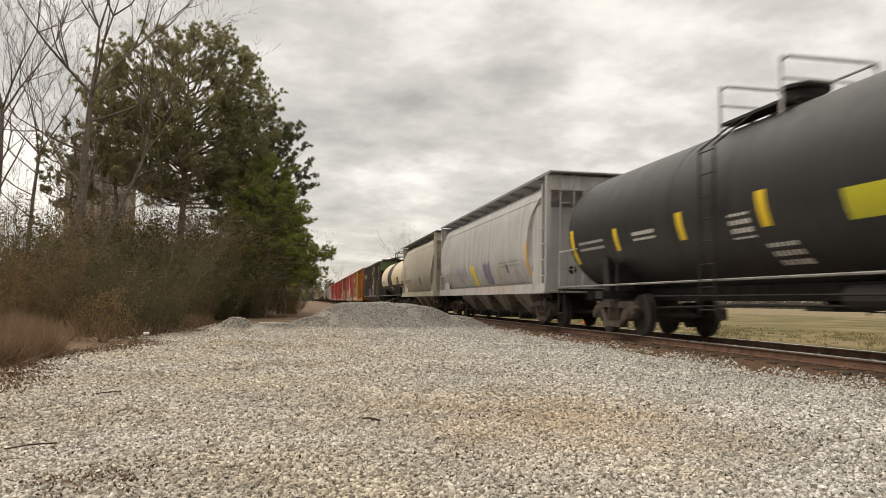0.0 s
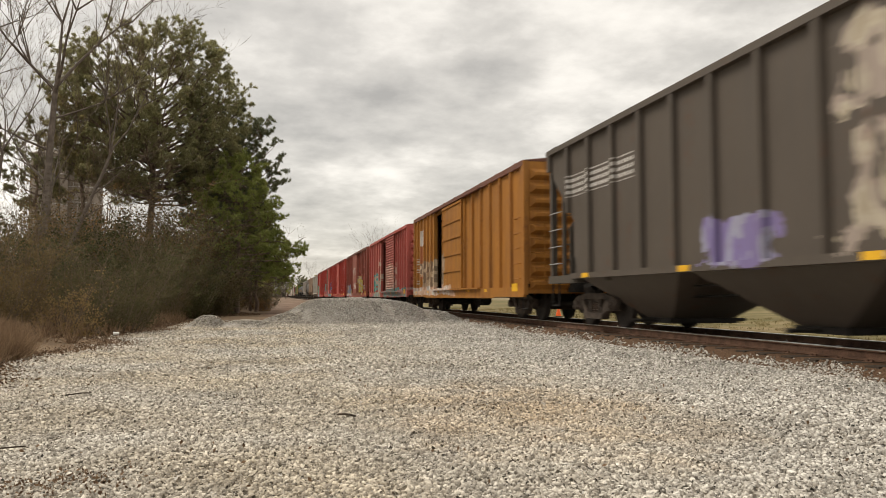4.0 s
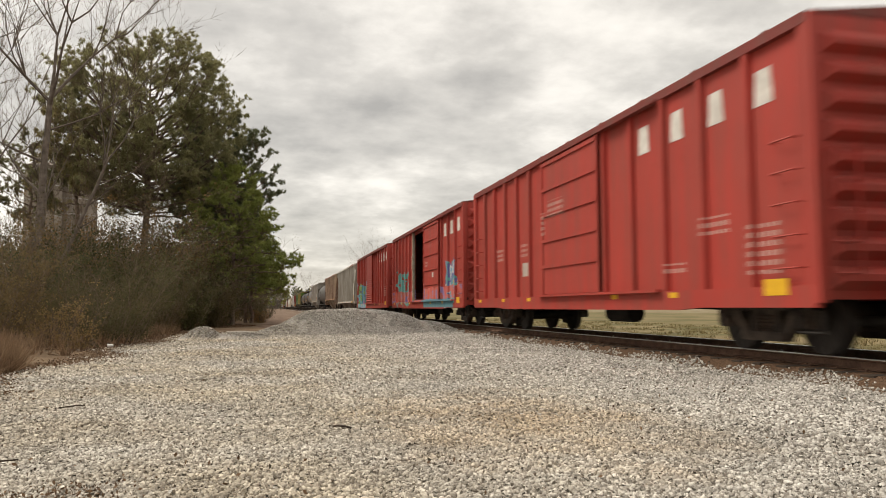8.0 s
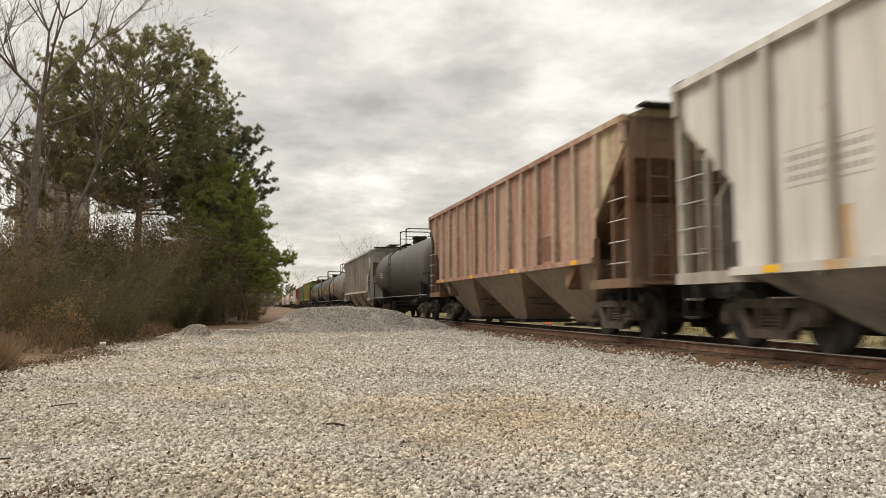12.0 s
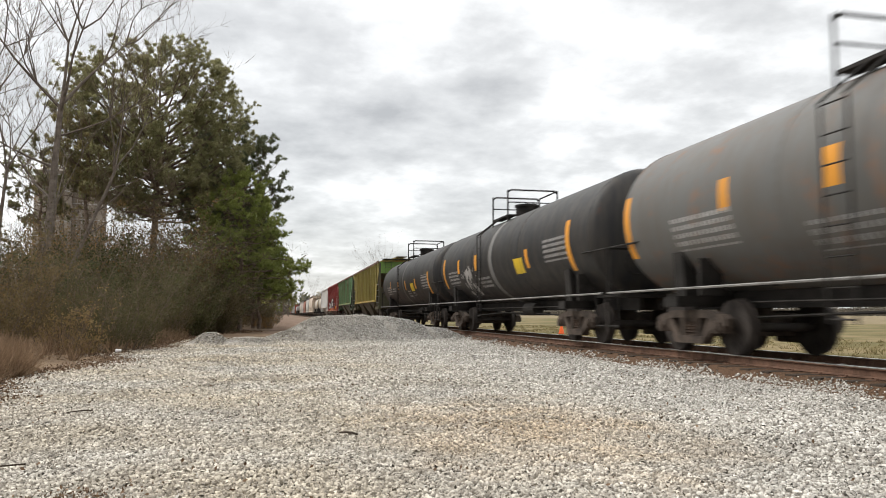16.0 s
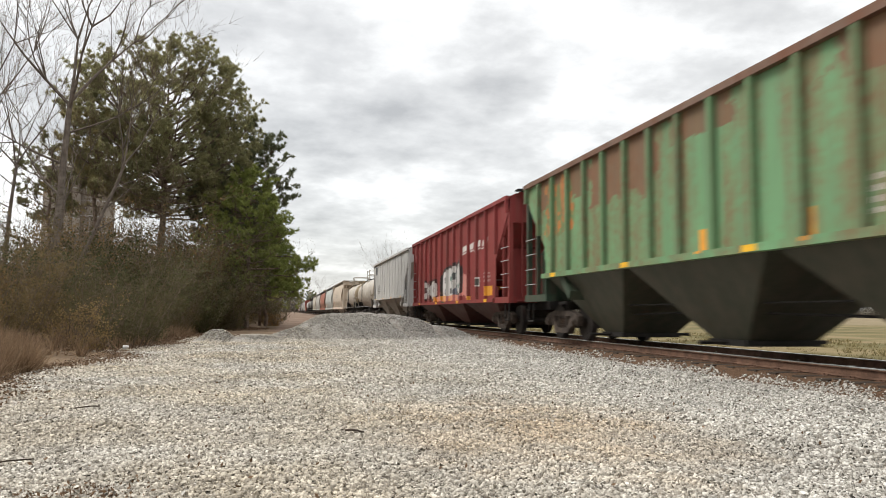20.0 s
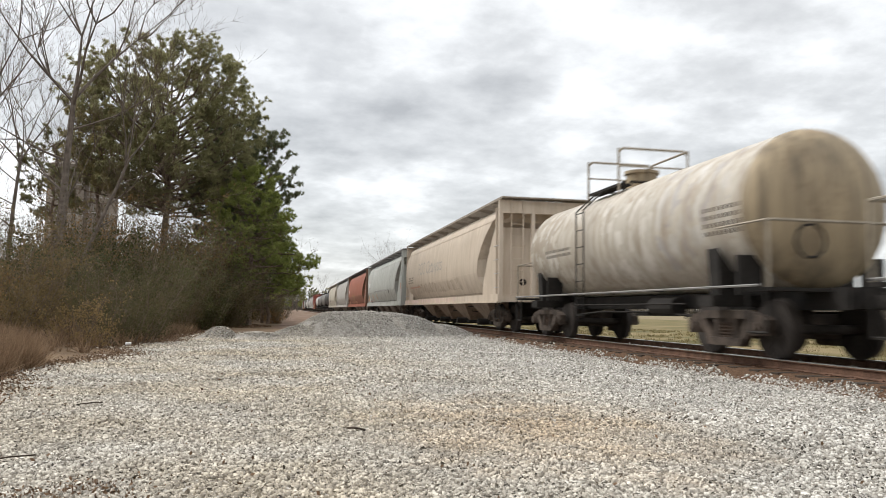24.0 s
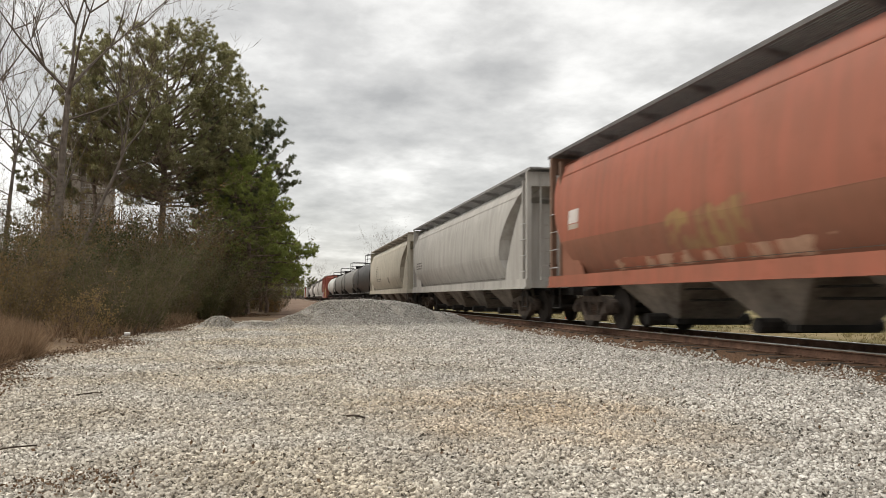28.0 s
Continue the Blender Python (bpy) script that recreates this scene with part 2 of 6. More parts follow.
def gravel_stones():
    """Crushed limestone, grey to white, with rusty and sandy patches where dirt lies among it."""
    m, nt, bsdf = material("crushed_stone")
    g = node(nt, "NewGeometry").outputs["Random Per Island"]
    o = node(nt, "TexCoord").outputs["Object"]
    c = ramp_(nt, g, [(0.0, (0.15, 0.131, 0.107)), (0.28, (0.305, 0.284, 0.250)), (0.65, (0.445, 0.422, 0.380)), (1.0, (0.69, 0.662, 0.610))])
    p = node(nt, "SeparateXYZ", o).outputs
    patch = noise_(nt, o, 0.42, 4.0)
    tone = node(nt, "MapRange", noise_(nt, o, 0.75, 5.0, 0.6), 0.34, 0.66, 0.80, 1.14).outputs[0]
    c = mix_(nt, 1.0, c, node(nt, "CombineXYZ", tone, tone, tone).outputs[0], "MULTIPLY")
    left = node(nt, "MapRange", p[0], 4.4, 0.3, 0.0, 1.0).outputs[0]
    sandy = math_(nt, "MULTIPLY", node(nt, "MapRange", patch, 0.36, 0.62, 0.15, 0.8).outputs[0], left)
    c = mix_(nt, math_(nt, "MULTIPLY", sandy, 0.95), c, mix_(nt, 1.0, c, (0.86, 0.74, 0.55), "MULTIPLY"))
    heap = math_(nt, "MULTIPLY", node(nt, "MapRange", p[2], 0.045, 0.10, 0.0, 1.0).outputs[0], math_(nt, "GREATER_THAN", p[1], 23.0))
    c = mix_(nt, heap, c, mix_(nt, 1.0, c, (0.70, 0.71, 0.73), "MULTIPLY"))
    dx = math_(nt, "DIVIDE", math_(nt, "SUBTRACT", p[0], 2.05), 1.2)
    dy = math_(nt, "DIVIDE", math_(nt, "SUBTRACT", p[1], 6.1), 2.0)
    r = math_(nt, "SQRT", math_(nt, "ADD", math_(nt, "MULTIPLY", dx, dx), math_(nt, "MULTIPLY", dy, dy)))
    rusty = node(nt, "MapRange", math_(nt, "ADD", r, math_(nt, "MULTIPLY", math_(nt, "SUBTRACT", noise_(nt, o, 1.4, 4.0), 0.5), 2.6)), 0.1, 1.3, 0.58, 0.0).outputs[0]
    c = mix_(nt, rusty, c, mix_(nt, 1.0, c, (0.90, 0.66, 0.38), "MULTIPLY"))
    finish(nt, bsdf, mix_(nt, 0.18, c, ramp_(nt, noise_(nt, o, 90.0, 2.0), [(0.35, (0.1, 0.09, 0.07)), (0.65, (0.7, 0.68, 0.64))])), 0.9, 0.0, noise_(nt, o, 120.0, 2.0), 0.3, 0.004, 0.2)
    return m


M_GROUND, M_STONE = gravel_ground(), gravel_stones()
M_RAIL = plain("rusted_rail_steel", (0.075, 0.040, 0.026), (0.17, 0.095, 0.062), 5.0, 0.8)
M_TREAD = plain("polished_rail_top", (0.58, 0.57, 0.56), (0.78, 0.77, 0.76), 3.0, 0.30, 1.0)
M_TIE = plain("oily_tie_wood", (0.02, 0.014, 0.010), (0.07, 0.05, 0.035), 7.0, 0.9)
M_TRUCK = plain("grimy_cast_steel", (0.026, 0.020, 0.016), (0.108, 0.082, 0.065), 3.5, 0.85)
M_WHEEL = plain("worn_wheel_steel", (0.018, 0.014, 0.012), (0.054, 0.045, 0.039), 4.0, 0.7)
M_UNDER = plain("sooty_underframe", (0.008, 0.007, 0.006), (0.028, 0.024, 0.021), 3.0, 0.85)
M_SPRING = plain("rusty_spring_steel", (0.03, 0.02, 0.015), (0.10, 0.065, 0.045), 8.0, 0.8)
M_BAY = plain("dusty_hopper_bay", (0.085, 0.070, 0.057), (0.27, 0.235, 0.20), 1.2, 0.85)
M_HOSE = plain("black_rubber", (0.012, 0.012, 0.012), (0.035, 0.034, 0.033), 9.0, 0.7)
M_YELLOW = plain("yellow_reflective_tape", (0.62, 0.33, 0.02), (0.80, 0.46, 0.03), 6.0, 0.5)
M_WHITE = plain("chalky_white_paint", (0.50, 0.47, 0.43), (0.72, 0.69, 0.64), 5.0, 0.7)
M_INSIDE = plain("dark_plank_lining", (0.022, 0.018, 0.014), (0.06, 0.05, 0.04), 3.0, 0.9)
M_STEEL = plain("galvanised_and_highlit_steel", (0.30, 0.29, 0.28), (0.48, 0.47, 0.46), 4.0, 0.55, 0.3)
M_BARK = plain("grey_brown_bark", (0.075, 0.062, 0.052), (0.18, 0.15, 0.125), 5.0, 0.95, spec=0.1)
M_PINEBARK = plain("reddish_pine_bark", (0.085, 0.062, 0.048), (0.23, 0.175, 0.14), 5.0, 0.95, spec=0.1)
M_TWIG = plain("bare_twig_bark", (0.088, 0.066, 0.046), (0.183, 0.140, 0.101), 5.0, 0.95, spec=0.1)
M_NEEDLE = by_island("pine_needles", [(0.0, (0.147, 0.147, 0.073)), (0.5, (0.241, 0.235, 0.115)), (1.0, (0.340, 0.322, 0.177))], thin=0.55)
M_NEEDLE2 = by_island("fresh_pine_needles", [(0.0, (0.156, 0.186, 0.054)), (0.5, (0.258, 0.290, 0.083)), (1.0, (0.377, 0.397, 0.122))], thin=0.55)
M_SHRUB = by_island("olive_brown_leaves", [(0.0, (0.170, 0.108, 0.046)), (0.5, (0.219, 0.142, 0.060)), (1.0, (0.288, 0.192, 0.085))], thin=0.45)
M_SHRUB2 = by_island("dull_green_leaves", [(0.0, (0.075, 0.061, 0.026)), (0.5, (0.098, 0.080, 0.034)), (1.0, (0.132, 0.105, 0.046))], thin=0.45)
M_SHRUB3 = by_island("dark_evergreen_leaves", [(0.0, (0.044, 0.051, 0.021)), (0.5, (0.072, 0.077, 0.031)), (1.0, (0.111, 0.110, 0.046))], thin=0.3)
M_FARWOOD = by_island("far_leafless_woods", [(0.0, (0.10, 0.085, 0.065)), (0.5, (0.15, 0.13, 0.10)), (1.0, (0.21, 0.185, 0.15))], vary=False)
M_DRY = by_island("dry_straw", [(0.0, (0.111, 0.070, 0.040)), (0.5, (0.212, 0.135, 0.080)), (1.0, (0.357, 0.246, 0.152))], vary=False)
M_FIELD = by_island("field_grass_blades", [(0.0, (0.156, 0.137, 0.055)), (0.5, (0.216, 0.178, 0.083)), (1.0, (0.303, 0.241, 0.126))], vary=False)
M_LITTER = by_island("fallen_leaves", [(0.0, (0.06, 0.036, 0.022)), (0.5, (0.13, 0.080, 0.048)), (1.0, (0.23, 0.15, 0.09))], vary=False)
M_CONCRETE = plain("stained_concrete", (0.16, 0.135, 0.11), (0.28, 0.245, 0.205), 0.5, 0.9)
M_PAPER = plain("white_paper", (0.7, 0.68, 0.66), (0.82, 0.8, 0.78), 20.0, 0.8)
M_ORANGE = plain("orange_plastic", (0.75, 0.10, 0.02), (0.85, 0.15, 0.03), 9.0, 0.5)
M_DULL = plain("dull_grey_steel", (0.12, 0.115, 0.11), (0.26, 0.25, 0.24), 4.0, 0.5, 0.2)


# ---- mesh helpers ----
class Shape:
    """Collects faces for one mesh."""

    def __init__(self):
        self.v, self.f = [], []

    def quad_box(self, c, faces):
        n = len(self.v)
        self.v += c
        self.f += [tuple(n + i for i in q) for q in faces]
        return self

    def box(self, x0, x1, y0, y1, z0, z1):
        c = [(x, y, z) for z in (z0, z1) for y in (y0, y1) for x in (x0, x1)]
        return self.quad_box(c, [(0, 2, 3, 1), (4, 5, 7, 6), (0, 1, 5, 4), (2, 6, 7, 3), (0, 4, 6, 2), (1, 3, 7, 5)])

    def hull(self, low, high):
        """A solid between two rings of equally many points, with both ends closed."""
        n, k = len(self.v), len(low)
        self.v += list(low) + list(high)
        self.f += [(n + i, n + (i + 1) % k, n + k + (i + 1) % k, n + k + i) for i in range(k)]
        self.f += [tuple(n + i for i in reversed(range(k))), tuple(n + k + i for i in range(k))]
        return self

    def prism_x(self, outline, x0, x1):
        return self.hull([(x0, y, z) for y, z in outline], [(x1, y, z) for y, z in outline])

    def prism_y(self, outline, y0, y1):
        return self.hull([(x, y0, z) for x, z in outline], [(x, y1, z) for x, z in outline])

    def tube(self, a, b, r, n=6, r2=None):
        a, b = Vector(a), Vector(b)
        d = (b - a).normalized()
        s = d.orthogonal().normalized()
        t = d.cross(s)
        ring = [s * math.cos(2 * math.pi * i / n) + t * math.sin(2 * math.pi * i / n) for i in range(n)]
        r2 = r if r2 is None else r2
        return self.hull([tuple(a + q * r) for q in ring], [tuple(b + q * r2) for q in ring])

    def lathe(self, x, y, rings, n=10):
        """A turned solid round an upright axis: rings of (radius, height)."""
        k = len(self.v)
        for r, z in rings:
            self.v += [(x + r * math.cos(2 * math.pi * i / n), y + r * math.sin(2 * math.pi * i / n), z) for i in range(n)]
        m = len(rings)
        self.f += [(k + j * n + i, k + j * n + (i + 1) % n, k + (j + 1) * n + (i + 1) % n, k + (j + 1) * n + i) for j in range(m - 1) for i in range(n)]
        self.f += [tuple(k + i for i in reversed(range(n))), tuple(k + (m - 1) * n + i for i in range(n))]
        return self

    def path(self, pts, r, n=5):
        for a, b in zip(pts, pts[1:]):
            self.tube(a, b, r, n)
        return self

    def mesh(self, name, mat, smooth=False):
        me = bpy.data.meshes.new(name)
        me.from_pydata(self.v, [], self.f)
        me.materials.append(mat)
        if smooth:
            me.polygons.foreach_set("use_smooth", [True] * len(me.polygons))
        me.update()
        return me


def part(name, shape, mat, parent, label="", smooth=False, m=None):
    """One mesh object under a thing or a part. shape: a Shape, or a mesh that is shared."""
    ob = new(name, shape.mesh(name, mat, smooth) if isinstance(shape, Shape) else shape)
    ob.parent = parent
    if m is not None:
        ob.matrix_basis = m
    return tagged(ob, label)


def big_mesh(name, verts, quads, mat, smooth=False):
    """A mesh from arrays of points and of faces with equally many corners."""
    me = bpy.data.meshes.new(name)
    k = quads.shape[1]
    me.vertices.add(len(verts))
    me.vertices.foreach_set("co", np.ascontiguousarray(verts, dtype=np.float32).ravel())
    me.loops.add(quads.size)
    me.loops.foreach_set("vertex_index", np.ascontiguousarray(quads, dtype=np.int32).ravel())
    me.polygons.add(len(quads))
    me.polygons.foreach_set("loop_start", np.arange(0, quads.size, k, dtype=np.int32))
    if smooth:
        me.polygons.foreach_set("use_smooth", [True] * len(quads))
    me.materials.append(mat)
    me.update(calc_edges=True)
    me.validate()
    return me


# ---- ground, gravel and track ----
RAIL_TOP, TRACK_X, GAUGE, RAIL_H = 0.29, 8.115, 0.7525, 0.135


def rise(x, y):
    """Height of the ground: flat by the track, a low bank under the trees, two heaps of crushed stone."""
    z = 0.03 * noise.noise((x * 0.35, y * 0.35, 0)) if abs(x) < 60 and -20 < y < 90 else 0.0
    if 6.6 < x < 10.2:
        z *= 0.1
    z += 0.142 * max(0.0, min(1.0, (1.56 - abs(x - TRACK_X)) / 0.30))
    if x < -4.2:
        z += min(0.55, 0.13 * (-4.2 - x))
    if x > 10.4:
        z -= 0.05
    for cx, cy, sx, sy, h in HEAPS:
        r = ((x - cx) / sx) ** 2 + ((y - cy) / sy) ** 2
        if r < 2.2:
            wob = 1 + 0.12 * noise.noise((x * 0.7, y * 0.7, 7.0)) + 0.03 * noise.noise((x * 2.2, y * 2.2, 3.0))
            z = max(z, h * wob * math.exp(-1.5 * r ** 1.6))
    return z


HEAPS = [(2.3, 27.2, 2.3, 2.1, 0.90), (3.9, 27.7, 2.0, 1.9, 0.80), (0.9, 26.6, 1.5, 1.4, 0.42), (5.3, 28.0, 1.6, 1.8, 0.45), (-2.05, 23.9, 0.55, 0.75, 0.36), (-0.9, 24.6, 1.0, 0.7, 0.17)]


def lay_ground():
    xs = [-900, -300, -120, -60, -30, -20, -15] + [-12 + 0.4 * i for i in range(46)] + [6.3, 6.5, 6.62, 6.74, 6.88, 7.05, 7.6, 8.1, 8.6, 9.2, 9.36, 9.5, 9.7, 10.0, 10.4, 10.8, 11.3, 12, 13, 18, 26, 40, 70, 130, 320, 900]
    ys = [-400, -100, -40, -15, -6] + [-3 + 0.5 * i for i in range(52)] + [23 + 0.2 * i for i in range(40)] + [31 + 0.5 * i for i in range(13)] + [38, 42, 48, 56, 70, 100, 160, 260, 420, 700, 1100, 1800, 2800]
    g = Shape()
    g.v = [(x, y, rise(x, y)) for y in ys for x in xs]
    k = len(xs)
    g.f = [(j * k + i, j * k + i + 1, (j + 1) * k + i + 1, (j + 1) * k + i) for j in range(len(ys) - 1) for i in range(k - 1)]
    tagged(new("ground", g.mesh("ground", M_GROUND, True)), "pale gravel lot, brown dirt and grassy field", "ground", kind="structure")


def scatter_stones():
    rng = np.random.default_rng(5)
    pts = []
    for x0, x1, y0, y1, per, s0, s1 in STONE_BEDS:
        n = int((x1 - x0) * (y1 - y0) * per)
        q = np.stack([rng.uniform(x0, x1, n), rng.uniform(y0, y1, n), rng.uniform(s0, s1, n)], 1)
        edge = -3.35 + 0.5 * np.sin(q[:, 1] * 0.9) + 0.35 * np.sin(q[:, 1] * 2.3 + 1) + rng.normal(0, 0.28, n)
        keep = q[:, 0] > edge
        rail = 6.70 + 0.06 * np.sin(q[:, 1] * 1.7) + 0.05 * np.sin(q[:, 1] * 4.1) + rng.normal(0, 0.06, n)
        keep &= (q[:, 0] < rail) | (q[:, 0] > 7.5)
        pts.append(q[keep])
    pts = np.concatenate(pts)
    n = len(pts)
    z = np.array([rise(x, y) for x, y in pts[:, :2]])
    cube = np.array([(x, y, w) for w in (-1, 1) for y in (-1, 1) for x in (-1, 1)], float)
    v = cube[None] * (1 + rng.uniform(-0.62, 0.25, (n, 8, 3)))
    v *= (pts[:, 2] / 2)[:, None, None] * rng.uniform((0.75, 0.55, 0.40), (1.30, 1.0, 0.75), (n, 3))[:, None, :]
    e = rng.normal(0, 1, (n, 4))
    e[:, 1:3] *= 0.42
    e /= np.linalg.norm(e, axis=1)[:, None]
    w, a, b, c = e.T
    rot = np.stack([1 - 2 * (b * b + c * c), 2 * (a * b - c * w), 2 * (a * c + b * w), 2 * (a * b + c * w), 1 - 2 * (a * a + c * c), 2 * (b * c - a * w),
                    2 * (a * c - b * w), 2 * (b * c + a * w), 1 - 2 * (a * a + b * b)], 1).reshape(n, 3, 3)
    v = np.einsum("nij,nkj->nki", rot, v)
    v[:, :, :2] += pts[:, None, :2]
    v[:, :, 2] += (z + pts[:, 2] * rng.uniform(-0.04, 0.24, n))[:, None]
    quads = np.array([(4, 5, 7, 6), (0, 1, 5, 4), (2, 6, 7, 3), (0, 4, 6, 2), (1, 3, 7, 5)])
    f = (np.arange(n)[:, None, None] * 8 + quads[None]).reshape(-1, 4)
    ob = new("gravel", big_mesh("gravel", v.reshape(-1, 3), f, M_STONE))
    tagged(ob, "loose pale grey and tan crushed stone gravel", "gravel", kind="stuff")


STONE_BEDS = [(-2.6, 3.6, 2.8, 6.0, 3000, 0.011, 0.033), (-3.4, 7.2, 6.0, 9.5, 1600, 0.014, 0.037), (-4.2, 7.2, 9.5, 15, 640, 0.022, 0.046),
              (-4.2, 7.2, 15, 23, 270, 0.028, 0.054), (-3.2, 6.9, 23, 30.5, 520, 0.025, 0.052), (3.0, 7.2, 30, 46, 70, 0.05, 0.09), (3.6, 7.2, 3.2, 6.0, 1300, 0.018, 0.042),
              (7.5, 10.6, 2.0, 30, 25, 0.04, 0.08)]


def lay_track():
    track = tagged(new("railway_track"), "rusty steel rails on dark wooden ties", "railway track", kind="structure")
    head = [(-0.036, 0.17), (-0.036, 0.142), (-0.009, 0.128), (-0.009, 0.03), (-0.075, 0.012), (-0.075, 0.0), (0.075, 0.0), (0.075, 0.012), (0.009, 0.03), (0.009, 0.128), (0.036, 0.142), (0.036, 0.17)]
    for s in (-1, 1):
        x = TRACK_X + s * GAUGE
        rail = part("rail", Shape().prism_y([(x + a, RAIL_TOP - 0.004 - RAIL_H + b * RAIL_H / 0.17) for a, b in head], -60, 1400), M_RAIL, track, "rusty brown steel rail")
        # bright strip laps 11 mm down the head to draw the top's glint as a line
        part("running_surface", Shape().box(x - 0.038, x + 0.038, -60, 1400, RAIL_TOP - 0.011, RAIL_TOP), M_TREAD, rail, "polished rail top with its glint carried down the sides")
    rnd = random.Random(3)
    shared = [Shape().box(-1.28 + rnd.uniform(-0.03, 0.03), 1.28 + rnd.uniform(-0.05, 0.05), -0.112, 0.112, -0.16, 0.012).mesh("tie", M_TIE) for _ in range(5)]
    plate = Shape()
    for s in (-1, 1):
        plate.box(s * GAUGE - 0.17, s * GAUGE + 0.17, -0.09, 0.09, 0.0125, 0.018)
        for a in (-0.10, 0.10):
            plate.box(s * GAUGE + a - 0.012, s * GAUGE + a + 0.012, -0.05, -0.03, 0.018, 0.035)
            plate.box(s * GAUGE + a - 0.012, s * GAUGE + a + 0.012, 0.03, 0.05, 0.018, 0.035)
    plate = plate.mesh("tie_plate", M_RAIL)
    for i in range(220):
        y = -6 + i * 0.52
        tie = part("tie", shared[i % 5], M_TIE, track, m=pose(TRACK_X, y + rnd.uniform(-0.03, 0.03), RAIL_TOP - RAIL_H - 0.022, 0, 0, rnd.uniform(-1.2, 1.2)))
        if y < 45:
            part("tie_plate", plate, M_RAIL, tie)
    rest = Shape()
    for i in range(900):
        y = 108.4 + i * 0.52
        rest.box(TRACK_X - 1.28, TRACK_X + 1.28, y - 0.11, y + 0.11, 0.0, 0.145)
    tagged(part("distant_ties", rest, M_TIE, track), kind="stuff")


lay_ground()
scatter_stones()
lay_track()


# ---- the train ----
# Every car is built round its own middle, at the height of the rail top, and runs along -y.
WHEEL_R, AXLE = 0.457, 0.889
SHARED = {}


def shared(name, build):
    if name not in SHARED:
        SHARED[name] = build()
    return SHARED[name]


def wheelset_mesh():
    s = Shape().tube((-1.1, 0, 0), (1.1, 0, 0), 0.075, 10)
    for x in (-GAUGE, GAUGE):
        o = 1 if x > 0 else -1
        s.tube((x - o * 0.07, 0, 0), (x - o * 0.04, 0, 0), WHEEL_R + 0.026, 28)
        s.tube((x - o * 0.045, 0, 0), (x + o * 0.07, 0, 0), WHEEL_R, 28, WHEEL_R - 0.005)
        s.tube((x + o * 0.06, 0, 0), (x + o * 0.10, 0, 0), 0.13, 14)
        for k in range(4):
            a = k * math.pi / 2
            s.tube((x + o * 0.068, 0.27 * math.cos(a), 0.27 * math.sin(a)), (x + o * 0.078, 0.27 * math.cos(a), 0.27 * math.sin(a)), 0.045, 8)
    return s.mesh("wheelset", M_WHEEL)


def side_frame_mesh():
    """A cast side frame: arched top chord, two sloping legs, spring seat and bearing ends."""
    s = Shape()
    top = [(-1.12, 0.46), (-1.12, 0.60), (-0.98, 0.66), (-0.55, 0.74), (0.55, 0.74), (0.98, 0.66), (1.12, 0.60), (1.12, 0.46), (0.98, 0.53), (0.5, 0.61), (-0.5, 0.61), (-0.98, 0.53)]
    s.prism_x(top, -0.075, 0.075)
    for o in (-1, 1):
        s.prism_x([(o * 0.80, 0.60), (o * 0.62, 0.64), (o * 0.30, 0.24), (o * 0.48, 0.20)], -0.07, 0.07)
        s.prism_x([(o * 0.30, 0.64), (o * 0.20, 0.64), (o * 0.20, 0.30), (o * 0.30, 0.30)], -0.06, 0.06)
        s.box(-0.09, 0.09, o * AXLE - 0.15, o * AXLE + 0.15, 0.36, 0.60)
        s.tube((-0.16, o * AXLE, WHEEL_R), (0.06, o * AXLE, WHEEL_R), 0.105, 12)
        s.tube((-0.18, o * AXLE, WHEEL_R), (-0.15, o * AXLE, WHEEL_R), 0.055, 8)
    s.prism_x([(-0.50, 0.30), (-0.44, 0.17), (0.44, 0.17), (0.50, 0.30)], -0.10, 0.10)
    return s.mesh("side_frame", M_TRUCK)


def spring_mesh():
    return Shape().lathe(0, 0, [(0.06 if k % 2 else 0.042, 0.28 + k * 0.027) for k in range(11)]).mesh("spring", M_SPRING)


def add_truck(car, where):
    truck = part("truck", shared("truck", lambda: Shape().box(-1.05, 1.05, -0.19, 0.19, 0.50, 0.70).box(-0.35, 0.35, -0.30, 0.30, 0.66, 0.80)
                                 .box(-0.9, 0.9, -0.52, -0.44, 0.30, 0.42).box(-0.9, 0.9, 0.44, 0.52, 0.30, 0.42).mesh("truck", M_TRUCK)), M_TRUCK, car, m=pose(0, where, 0))
    for o in (-1, 1):
        part("side_frame", shared("side_frame", side_frame_mesh), M_TRUCK, truck, m=pose(o * 1.03, 0, 0, 0, 0, 0 if o < 0 else 180))
        for y in (-0.13, 0.0, 0.13):
            part("spring", shared("spring", spring_mesh), M_SPRING, truck, m=pose(o * 1.03, y, 0))
        w = part("wheelset", shared("wheelset", wheelset_mesh), M_WHEEL, truck, m=pose(0, o * AXLE, WHEEL_R))
        WHEELS.append((w, o * AXLE, car))
    return truck


WHEELS = []


def coupler_mesh():
    s = Shape().box(-0.07, 0.07, -0.05, 0.75, 0.80, 0.97)
    s.prism_y([(-0.16, 0.76), (0.16, 0.76), (0.20, 0.88), (0.16, 1.01), (-0.16, 1.01), (-0.18, 0.88)], -0.02, 0.22)
    s.box(-0.17, -0.05, -0.16, 0.0, 0.77, 1.0)
    s.box(0.05, 0.13, -0.10, 0.0, 0.79, 0.98)
    s.path([(0.25, 0.35, 0.82), (0.26, 0.15, 0.62), (0.18, 0.0, 0.50), (0.05, -0.1, 0.55)], 0.03)
    return s.mesh("coupler", M_UNDER)


